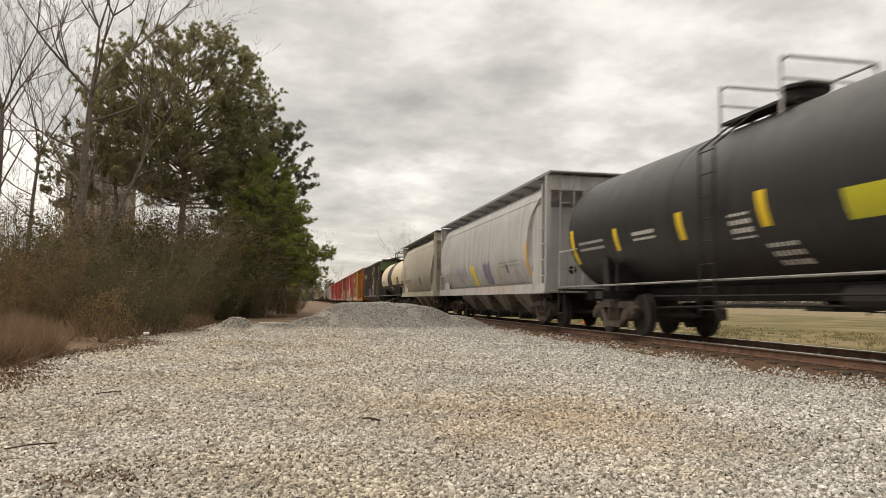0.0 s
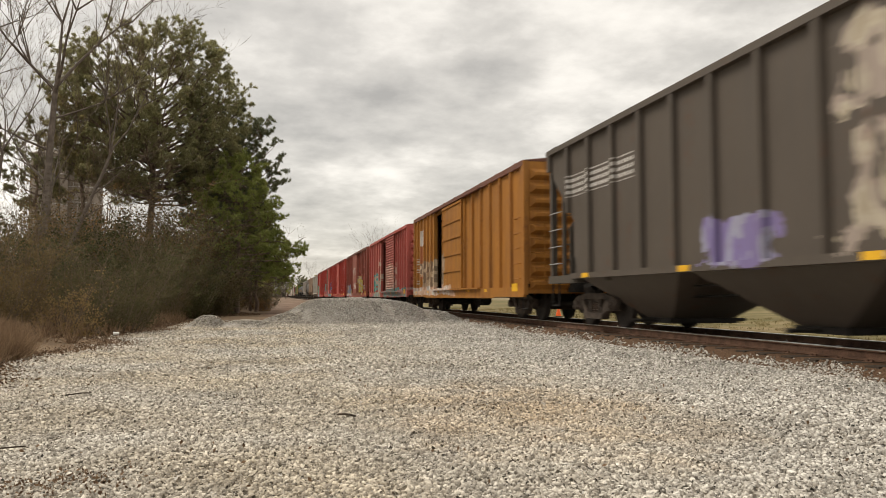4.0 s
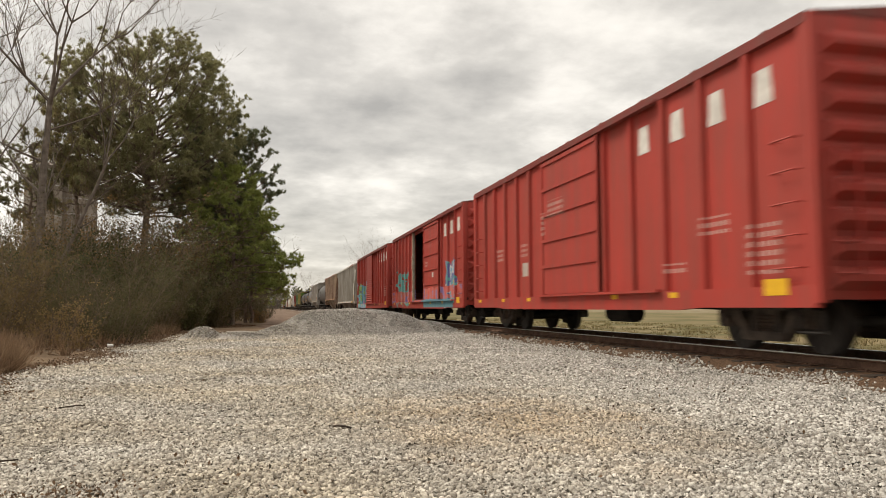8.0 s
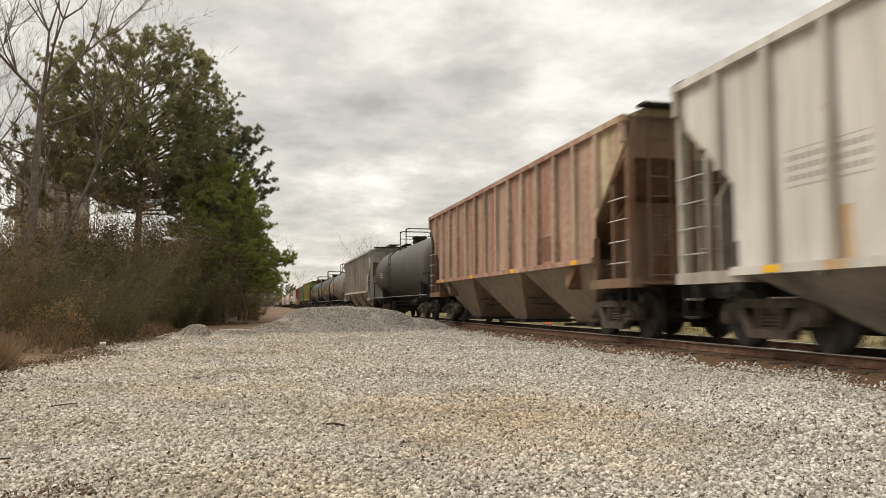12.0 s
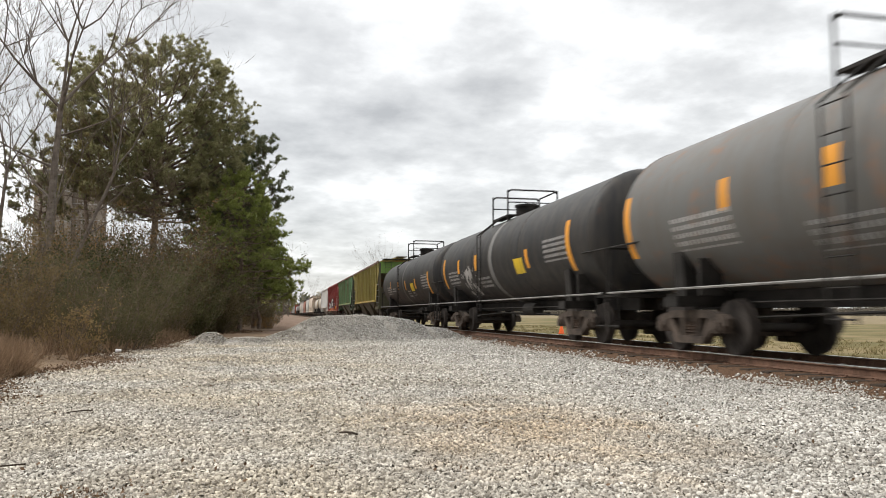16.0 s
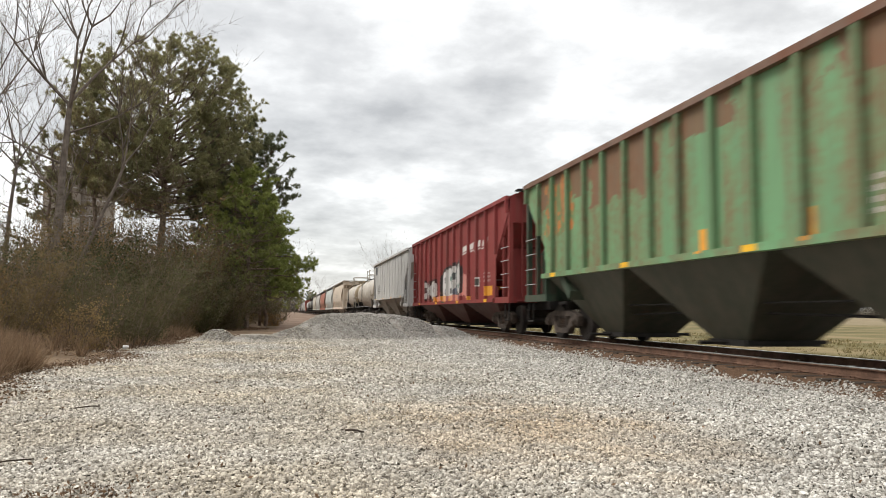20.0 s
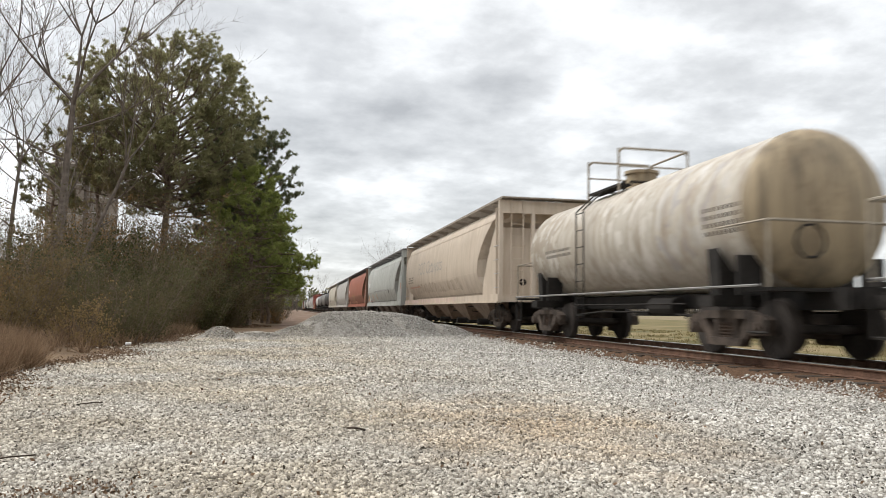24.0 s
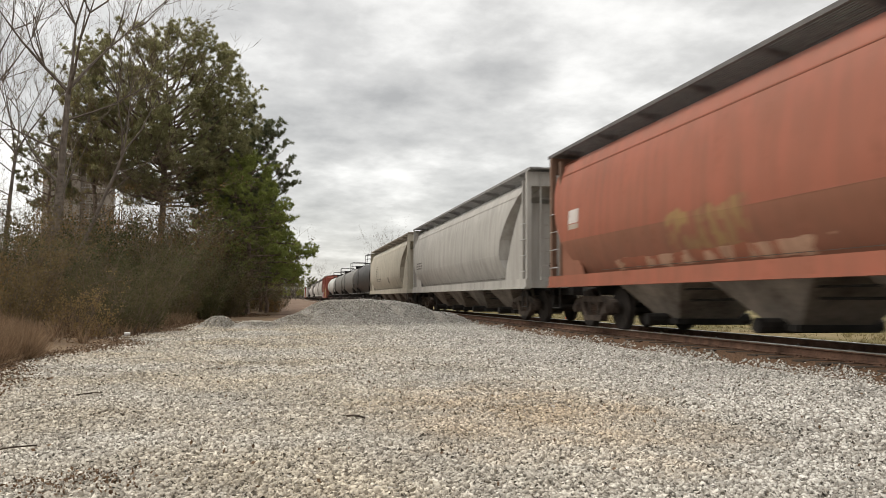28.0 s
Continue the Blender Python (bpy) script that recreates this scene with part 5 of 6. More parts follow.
    add(ribbed_hopper("rust brown ribbed hopper with cream corners and rusty ends", 19.0, paint("rusted_through_paint", (0.46, 0.32, 0.24), 0.60, 0.45, [("text", 7.5, 1.9, 0.4, 0.2, W), ("bar", -4.4, 2.0, 0.3, 0.3, SOOT), ("bar", -7.95, 3.3, 0.72, 1.1, (0.52, 0.44, 0.29)), ("bar", -7.2, 1.9, 0.12, 0.6, (0.48, 0.36, 0.24))], rust_colour=(0.245, 0.105, 0.075), run=0.12),
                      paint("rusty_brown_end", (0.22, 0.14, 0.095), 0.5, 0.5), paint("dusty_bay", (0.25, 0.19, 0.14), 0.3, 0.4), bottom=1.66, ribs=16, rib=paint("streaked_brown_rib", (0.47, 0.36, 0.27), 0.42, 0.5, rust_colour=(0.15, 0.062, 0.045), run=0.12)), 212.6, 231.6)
    add(tank_car("dull dark grey tank car", 16.4, paint("dull_grey_tank", (0.085, 0.082, 0.08), 0.06, 0.35, [("spray", 3.0, 2.6, 0.8, 0.4, (BLACK, SOOT)), ("text", 5.0, 2.4, 0.5, 0.15, W)])), 231.6, 248.0)
    # ribs take a darkened off-white that holds their shading, with dirt streaks over it
    add(ribbed_hopper("off-white ribbed hopper with dusty bays", 18.3, paint("off_white_hopper_paint", (0.50, 0.475, 0.44), 0.16, 0.40, [
        ("text", 6.5, 3.55, 0.6, 0.36, SOOT), ("spray", 7.75, 3.7, 0.25, 0.4, ((0.5, 0.24, 0.16), (0.5, 0.475, 0.44))), ("spray", 2.0, 4.05, 3.0, 0.2, ((0.42, 0.27, 0.2), (0.5, 0.475, 0.44))), ("bar", 6.82, 2.22, 0.2, 0.15, ORANGE), ("bar", 6.75, 1.9, 0.2, 0.16, (0.16, 0.14, 0.13)), ("bar", 4.37, 1.78, 0.3, 0.08, (0.6, 0.24, 0.06)), ("bar", 1.95, 1.73, 0.3, 0.08, (0.5, 0.15, 0.1)), ("spray", 4.5, 3.6, 0.5, 0.35, ((0.4, 0.3, 0.3), (0.5, 0.47, 0.44))), ("bar", -6.9, 2.05, 0.4, 0.2, (0.48, 0.15, 0.06)), ("bar", -6.9, 1.78, 0.36, 0.14, YEL), ("bar", -4.9, 2.0, 0.25, 0.2, (0.1, 0.1, 0.1)), ("bar", -1.0, 1.75, 0.2, 0.08, ORANGE), ("bar", -1.0, 1.92, 0.2, 0.07, BLUE),
        ("text", 4.6, 2.2, 0.6, 0.5, (0.3, 0.28, 0.26)), ("bar", 0.9, 1.78, 0.35, 0.07, (0.5, 0.15, 0.12))], dirt_colour=(0.24, 0.2, 0.17), rust_colour=(0.36, 0.2, 0.15)), paint("white_grime_end", (0.33, 0.31, 0.28), 0.14, 0.4), paint("dusty_bay_grey", (0.30, 0.27, 0.235), 0.14, 0.4), bottom=1.66, ribs=17, rib=paint("shaded_streaked_white_rib", (0.38, 0.355, 0.32), 0.2, 0.5, dirt_colour=(0.2, 0.16, 0.13), run=0.2)), 248.0, 266.3)
    for y0, y1, sk, lab in ((266.3, 282.2, paint("grey_rusty_tank", (0.115, 0.114, 0.110), 0.32, 0.35, [("bar", 3.67, 2.52, 0.13, 0.25, ORANGE), ("bar", 1.34, 2.52, 0.15, 0.26, ORANGE), ("bar", 6.95, 2.35, 0.12, 0.6, ORANGE), ("text", 4.4, 2.05, 0.9, 0.3, (0.34, 0.33, 0.32)), ("text", 1.0, 1.7, 1.0, 0.2, (0.3, 0.3, 0.3)), ("bar", -3.0, 2.1, 0.13, 0.25, ORANGE), ("bar", -5.9, 2.3, 0.12, 0.6, ORANGE), ("text", -4.8, 2.3, 0.7, 0.35, (0.34, 0.33, 0.32)), ("bar", -2.2, 1.95, 0.3, 0.18, (0.4, 0.4, 0.03))], rust_colour=(0.22, 0.10, 0.045)), "grey black tank car with orange stripes and rust stains"),
                            (282.2, 299.5, paint("black_ringed_tank", BLACK, 0.05, 0.25, [("bar", 4.66, 2.45, 0.13, 0.26, ORANGE), ("bar", 2.1, 2.45, 0.15, 0.27, ORANGE), ("bar", 7.2, 2.3, 0.12, 0.6, ORANGE), ("text", 5.6, 2.05, 0.8, 0.28, (0.34, 0.33, 0.32)), ("spray", 3.36, 1.85, 0.9, 0.5, ((0.4, 0.38, 0.36), BLACK, (0.4, 0.38, 0.36))), ("text", 1.4, 1.77, 0.7, 0.2, (0.34, 0.33, 0.32)), ("bar", -2.6, 2.05, 0.4, 0.22, YEL), ("bar", -3.4, 2.2, 0.12, 0.26, ORANGE), ("bar", -6.5, 2.3, 0.12, 0.6, ORANGE), ("text", -5.6, 2.3, 0.8, 0.3, (0.34, 0.33, 0.32))], band=(0.05, 0.42, (0.16, 0.155, 0.15))), "black tank car with pale ring and orange stripes"),
                            (299.5, 317.7, paint("matt_black_tank", BLACK, 0.02, 0.25, [("bar", -2.49, 2.05, 0.45, 0.20, YEL), ("bar", -3.46, 2.18, 0.13, 0.25, ORANGE), ("bar", -0.46, 2.22, 0.12, 0.25, ORANGE), ("bar", 1.97, 2.27, 0.12, 0.22, ORANGE), ("bar", -6.9, 2.0, 0.13, 0.62, ORANGE), ("text", -6.0, 2.2, 0.8, 0.32, (0.34, 0.33, 0.32)), ("text", 5.5, 2.1, 0.9, 0.26, (0.34, 0.33, 0.32)), ("text", -1.2, 1.7, 0.5, 0.2, (0.34, 0.33, 0.32)), ("text", -2.5, 1.72, 0.4, 0.1, (0.34, 0.33, 0.32)), ("text", 3.7, 2.05, 0.6, 0.14, (0.34, 0.33, 0.32)), ("bar", 5.0, 2.4, 0.1, 0.2, ORANGE)], band=(0.1, 0.4, (0.11, 0.105, 0.10))), "matt black tank car with yellow panel and orange stripes")):
        add(tank_car(lab, y1 - y0, sk), y0, y1)
    olive = paint("yellow_olive_hopper_paint", (0.36, 0.29, 0.085), 0.40, 0.40, [("bar", 5.46, 3.45, 0.66, 0.50, (0.62, 0.33, 0.20)), ("bar", 4.95, 3.5, 0.16, 0.45, (0.62, 0.22, 0.08)), ("spray", 5.5, 3.3, 0.4, 0.3, ((0.40, 0.22, 0.12), (0.62, 0.42, 0.3))), ("bar", 5.5, 2.70, 0.75, 0.045, W), ("bar", 5.5, 2.36, 0.75, 0.045, W), ("bar", 5.5, 1.9, 0.75, 0.045, W), ("bar", 6.47, 1.76, 0.22, 0.1, ORANGE), ("bar", 3.9, 1.70, 0.22, 0.09, ORANGE), ("spray", 1.3, 1.7, 0.4, 0.1, (ORANGE, (0.5, 0.2, 0.05))), ("bar", -0.64, 1.68, 0.24, 0.09, ORANGE), ("spray", 0.6, 2.0, 1.6, 0.3, ((0.45, 0.28, 0.1), (0.36, 0.29, 0.085)))],
                  dirt_colour=(0.22, 0.15, 0.05), rust_colour=(0.25, 0.145, 0.05), run=0.14)
    brown_chord = paint("rusted_top_chord", (0.17, 0.10, 0.07), 0.5, 0.4)
    lime = paint("bright_green_end_paint", (0.15, 0.27, 0.055), 0.1, 0.3)
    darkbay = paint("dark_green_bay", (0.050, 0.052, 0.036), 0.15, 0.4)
    # end paint: the green as it looks in shadow, painted dark, with grime and rust
    # rib paint: the mustard toned down for the ribs' shading, and streaked with dirt
    add(ribbed_hopper("mustard yellow ribbed hopper with bright green ends", 19.2, olive, paint("grimy_shaded_olive_end", (0.075, 0.075, 0.042), 0.3, 0.5), darkbay, crest=lime, bottom=1.66, ribs=18, chord=brown_chord, rib=paint("shaded_streaked_olive_rib", (0.29, 0.255, 0.085), 0.22, 0.45, dirt_colour=(0.16, 0.115, 0.045), run=0.15)), 317.7, 336.9)
    green = paint("green_rust_hopper_paint", (0.150, 0.300, 0.150), 0.52, 0.28, [("spray", 5.6, 3.85, 2.0, 0.5, ((0.16, 0.085, 0.05), (0.16, 0.085, 0.05))), ("spray", 2.4, 3.7, 1.7, 0.75, ((0.19, 0.10, 0.06), (0.17, 0.09, 0.055))), ("spray", -0.6, 3.95, 1.0, 0.35, ((0.17, 0.095, 0.055), (0.17, 0.095, 0.055))), ("spray", -5.2, 3.9, 1.6, 0.4, ((0.18, 0.10, 0.06), (0.18, 0.10, 0.06))), ("spray", 5.9, 3.3, 1.0, 0.7, ((0.55, 0.16, 0.03), (0.13, 0.22, 0.09), (0.5, 0.18, 0.05))), ("bar", 2.2, 1.95, 0.1, 0.2, ORANGE), ("bar", -0.66, 1.85, 0.1, 0.2, ORANGE), ("bar", -3.2, 1.85, 0.1, 0.22, ORANGE), ("text", -4.5, 2.1, 0.4, 0.25, W)], rust_colour=(0.180, 0.085, 0.045), run=0.10)
    # rib paint: a duller green with the ribs' shading in it, rust streaks on top
    add(ribbed_hopper("green ribbed hopper with brown rust and orange spray paint", 18.6, green, paint("grimy_green_end", (0.035, 0.06, 0.04), 0.25, 0.45), darkbay, crest=paint("deep_green_end", (0.035, 0.15, 0.07), 0.12, 0.3), bottom=1.72, ribs=17, chord=brown_chord, rib=paint("shaded_streaked_green_rib", (0.13, 0.235, 0.115), 0.42, 0.4, rust_colour=(0.14, 0.075, 0.04), run=0.10)), 336.9, 355.5)
    deep = paint("deep_red_hopper_paint", (0.235, 0.040, 0.038), 0.06, 0.26, [
        ("spray", -2.9, 1.72, 0.55, 0.45, (PINK, (0.58, 0.26, 0.22))), ("spray", -0.4, 1.34, 2.0, 0.22, (ORANGE, (0.5, 0.2, 0.15), (0.10, 0.14, 0.24))),
        *[("blob", y, z, hy, hz, col) for y, z in ((0.62, 1.78), (-0.34, 1.88), (-1.22, 1.92), (-2.05, 1.98)) for hy, hz, col in ((0.62, 0.74, (0.035, 0.04, 0.04)), (0.46, 0.62, (0.62, 0.60, 0.57)))],
        ("blob", 0.60, 2.02, 0.12, 0.13, (0.05, 0.05, 0.05)), ("blob", 0.58, 1.54, 0.12, 0.12, (0.07, 0.09, 0.14)), ("blob", -0.5, 2.05, 0.16, 0.10, (0.10, 0.2, 0.16)), ("blob", -0.5, 1.55, 0.16, 0.12, (0.05, 0.05, 0.05)), ("blob", -1.30, 2.12, 0.12, 0.14, (0.05, 0.06, 0.06)), ("blob", -1.45, 1.45, 0.2, 0.22, (0.08, 0.10, 0.14)), ("blob", -2.25, 2.18, 0.16, 0.09, (0.05, 0.05, 0.05)), ("blob", -1.9, 1.72, 0.16, 0.09, (0.10, 0.2, 0.16)),
        *[("blob", y, 1.68, hy, hz, col) for y in (5.0, 4.15, 3.35, 2.65) for hy, hz, col in ((0.44, 0.50, (0.05, 0.03, 0.03)), (0.32, 0.40, (0.60, 0.58, 0.55)))], *[("blob", y, 1.70, 0.10, 0.14, (0.10, 0.04, 0.04)) for y in (4.9, 4.05, 3.25, 2.6)],
        ("bar", -4.95, 1.75, 0.25, 0.16, W), ("bar", -4.95, 1.75, 0.20, 0.11, (0.06, 0.07, 0.06)), ("text", -6.2, 1.86, 0.4, 0.16, (0.42, 0.30, 0.28)), ("bar", -6.5, 1.40, 0.34, 0.16, (0.75, 0.34, 0.03)), ("bar", -3.6, 1.20, 0.3, 0.07, (0.75, 0.34, 0.03)), ("spray", 0.5, 1.25, 3.0, 0.12, (ORANGE, PINK))])
    hop = ribbed_hopper("deep red ribbed hopper with white spray paint letters", 19.2, deep, under=paint("dark_red_bay", (0.085, 0.03, 0.028), 0.1, 0.4), bottom=1.16, ribs=15, overhang=3.0)
    for i in range(4):
        y = -2.95 - i * 0.98
        part("letter_block", Shape().prism_x([(y + 0.36, 2.95), (y - 0.34, 3.0), (y - 0.42, 3.22), (y + 0.26, 3.16)], -1.538, -1.5315), M_WHITE, hop, "slanted white block")
        part("letter_block", Shape().prism_x([(y + 0.44, 2.86), (y - 0.34, 2.91), (y - 0.35, 2.95), (y + 0.43, 2.90)], -1.538, -1.5315), M_WHITE, hop, "thin white line")
    add(hop, 355.5, 374.7)
    add(ribbed_hopper("clean white ribbed hopper with a dark emblem", 18.6, paint("clean_white_hopper", (0.55, 0.54, 0.52), 0.06, 0.25, [("bar", 6.6, 3.7, 0.55, 0.3, (0.07, 0.08, 0.09)), ("text", 5.0, 2.3, 0.6, 0.3, SOOT)]), under=paint("white_bay", (0.34, 0.32, 0.29), 0.1, 0.4), bottom=1.66, ribs=14, smooth_side=True), 374.7, 393.3)
    for y0, y1 in ((393.3, 409.8), (409.8, 423.7)):
        add(tank_car("dusty beige tank car streaked with brown", y1 - y0, paint("dusty_beige_tank", (0.47, 0.43, 0.37), 0.20, 0.55, [("spray", 4.2, 2.6, 1.3, 1.2, ((0.52, 0.49, 0.44), (0.33, 0.29, 0.24), (0.47, 0.43, 0.37))), ("spray", -3.4, 2.7, 1.4, 1.2, ((0.36, 0.34, 0.33), (0.47, 0.43, 0.37), (0.50, 0.48, 0.45))), ("text", -4.6, 2.2, 0.6, 0.25, SOOT), ("text", 3.0, 2.2, 0.9, 0.15, SOOT), ("spray", -1.0, 2.2, 1.2, 0.9, ((0.54, 0.51, 0.46), (0.42, 0.385, 0.33)))], dirt_colour=(0.24, 0.19, 0.135), rust_colour=(0.24, 0.165, 0.10)), rail_mat=plain("beige_rails", (0.2, 0.17, 0.13), (0.34, 0.3, 0.24)), cap=paint("brown_stained_head", (0.36, 0.285, 0.185), 0.3, 0.6, rust_colour=(0.13, 0.085, 0.05)), R=1.29, mid=2.36, inset=1.35), y0 + 0.25, y1 + 0.25)
    sand = plain("sandy_grating", (0.22, 0.185, 0.15), (0.34, 0.30, 0.25))
    cream_car = barrel_hopper("cream barrel hopper with faded grey lettering", 21.3, paint("cream_hopper_paint", (0.55, 0.465, 0.375), 0.12, 0.30, [("bar", 0.0, 1.09, 20.0, 0.15, (0.55, 0.465, 0.375)), ("spray", 1.0, 1.75, 5.0, 0.22, ((0.36, 0.30, 0.235), (0.47, 0.40, 0.32), (0.42, 0.35, 0.28))), ("text", 7.6, 2.25, 0.8, 0.2, SOOT), ("text", 6.4, 1.85, 1.6, 0.08, (0.5, 0.2, 0.14)), ("spray", 3.0, 1.12, 7.0, 0.1, ((0.6, 0.46, 0.42), (0.56, 0.45, 0.345)))], dirt_colour=(0.27, 0.2, 0.13), rust_colour=(0.3, 0.19, 0.11)), board=sand, under=paint("dusty_cream_bay", (0.33, 0.25, 0.19), 0.25, 0.5))
    letter_barrel(cream_car, "FCC Catalysts", 5.38, 2.46, 0.86, 6.1)
    add(cream_car, 423.7, 444.9)
    ggrate = plain("mid_grey_grating", (0.17, 0.165, 0.16), (0.28, 0.27, 0.26))
    add(barrel_hopper("pale grey green barrel hopper with orange marks", 21.4, paint("pale_grey_green_paint", (0.44, 0.45, 0.42), 0.04, 0.28, [("bar", 7.93, 2.64, 0.42, 0.2, W), ("text", 7.93, 2.3, 0.42, 0.16, (0.27, 0.27, 0.26)), ("text", 7.0, 2.6, 0.2, 0.2, (0.27, 0.27, 0.26)), ("text", 7.4, 1.95, 1.1, 0.1, (0.27, 0.27, 0.26)), ("bar", 9.2, 1.75, 0.11, 0.35, ORANGE), ("bar", 5.9, 1.65, 0.12, 0.2, ORANGE), ("bar", 3.35, 1.65, 0.12, 0.22, ORANGE), ("text", 7.3, 1.42, 0.9, 0.08, (0.5, 0.15, 0.1)), ("bar", -4.0, 1.9, 0.14, 0.12, (0.1, 0.1, 0.1)), ("spray", 0.5, 2.05, 4.5, 0.06, ((0.22, 0.22, 0.21), (0.44, 0.45, 0.42), (0.25, 0.25, 0.24))), ("spray", -5.0, 2.6, 0.45, 0.7, ((0.30, 0.31, 0.29), (0.44, 0.45, 0.42), (0.34, 0.35, 0.33))), ("blob", -4.05, 1.92, 0.22, 0.14, (0.10, 0.10, 0.10)), ("spray", -8.75, 1.9, 0.12, 0.5, ((0.5, 0.26, 0.15), (0.44, 0.38, 0.33)))]), board=ggrate), 444.9, 466.3)
    # lower= paints the underside's shade below the seam; the sill keeps the base red
    add(barrel_hopper("rust red barrel hopper with a pale placard", 21.2, paint("shaded_rust_red_barrel_paint", (0.315, 0.105, 0.066), 0.20, 0.42, [("bar", 0.0, 1.09, 20.0, 0.15, (0.315, 0.105, 0.066)), ("bar", 7.93, 2.6, 0.3, 0.16, W), ("bar", 7.93, 2.36, 0.3, 0.06, (0.4, 0.36, 0.3)), ("spray", 2.5, 1.75, 1.3, 0.45, ((0.30, 0.19, 0.08), (0.25, 0.10, 0.062), (0.27, 0.16, 0.075))), ("spray", 3.0, 1.4, 3.0, 0.12, ((0.5, 0.32, 0.22), (0.33, 0.115, 0.068)))], dirt_colour=(0.16, 0.08, 0.05), lower=(2.05, (0.235, 0.098, 0.062))), paint("brown_end", (0.20, 0.115, 0.08), 0.2, 0.4), plain("dark_roof_grating", (0.075, 0.07, 0.068), (0.15, 0.14, 0.135))), 466.3, 487.5)
    lgrey = paint("light_grey_barrel", (0.42, 0.40, 0.37), 0.05, 0.28, [("text", 7.5, 2.3, 0.8, 0.2, SOOT)])
    add(barrel_hopper("plain light grey barrel hopper", 21.3, lgrey, board=ggrate), 487.5, 508.8)
    add(barrel_hopper("beige barrel hopper with a dark emblem", 21.2, beige, board=sand), 508.8, 530.0)
    gtank = paint("grey_tank_paint", (0.16, 0.155, 0.145), 0.1, 0.4)
    wtank = paint("white_tank_paint", (0.52, 0.51, 0.49), 0.06, 0.35)
    y = 530.0
    for kind, L in (("b", 16.5), ("g", 17.0), ("g", 17.0), ("w", 16.5), ("box", 17.0), ("h", 20.0), ("h", 20.0), ("w", 17.0), ("h", 20.0), ("w", 17.0), ("g", 17.0), ("h", 20.0), ("box", 17.5), ("h", 20.0)):
        if kind == "box":
            car = boxcar("weathered brown red boxcar", L, maroon, brown_roof)
        elif kind == "h":
            car = barrel_hopper("plain light grey barrel hopper", L, lgrey, board=ggrate)
        else:
            car = tank_car({"b": "plain sooty black tank car", "g": "plain dirty grey tank car", "w": "plain dirty white tank car"}[kind], L, {"b": soot, "g": gtank, "w": wtank}[kind])
        add(car, y, y + L)
        y += L


couple_train()


# ---- trees, brush and grass ----
def slivers(points, ways, length, width, rng, per, spread):
    """Triangles that stand out from each point round its way: needles or blades. Returns points and faces."""
    n = len(points)
    p = np.repeat(points, per, 0)
    d = np.repeat(ways, per, 0) + rng.normal(0, spread, (n * per, 3))
    d /= np.linalg.norm(d, axis=1)[:, None] + 1e-9
    side = np.cross(d, rng.normal(0, 1, (n * per, 3)))
    side /= np.linalg.norm(side, axis=1)[:, None] + 1e-9
    k = rng.uniform(0.6, 1.15, (n * per, 1))
    v = np.stack([p - side * width / 2, p + side * width / 2, p + d * length * k], 1).reshape(-1, 3)
    return v, np.arange(len(v)).reshape(-1, 3)


def flakes(points, size, rng):
    """Small leaves, one turned quad at each point."""
    n = len(points)
    a = rng.normal(0, 1, (n, 3))
    a /= np.linalg.norm(a, axis=1)[:, None]
    b = np.cross(a, rng.normal(0, 1, (n, 3)))
    b /= np.linalg.norm(b, axis=1)[:, None]
    s = size * rng.uniform(0.6, 1.3, (n, 1))
    v = np.stack([points - a * s, points + b * s * 0.55, points + a * s, points - b * s * 0.55], 1).reshape(-1, 3)
    return v, np.arange(len(v)).reshape(-1, 4)


def limb(shape, rnd, p, d, length, r, steps=4, lift=0.1, sides=5, bend=0.13):
    """A bending, tapering limb; returns the points along it with the way that it goes there."""
    out = [(p, d)]
    for i in range(steps):
        d = (d + Vector((rnd.gauss(0, bend), rnd.gauss(0, bend), rnd.gauss(lift, 0.7 * bend)))).normalized()
        q = p + d * (length / steps)
        shape.tube(p, q, r * (1 - 0.8 * i / steps), sides, r * (1 - 0.8 * (i + 1) / steps))
        p = q
        out.append((p, d))
    return out


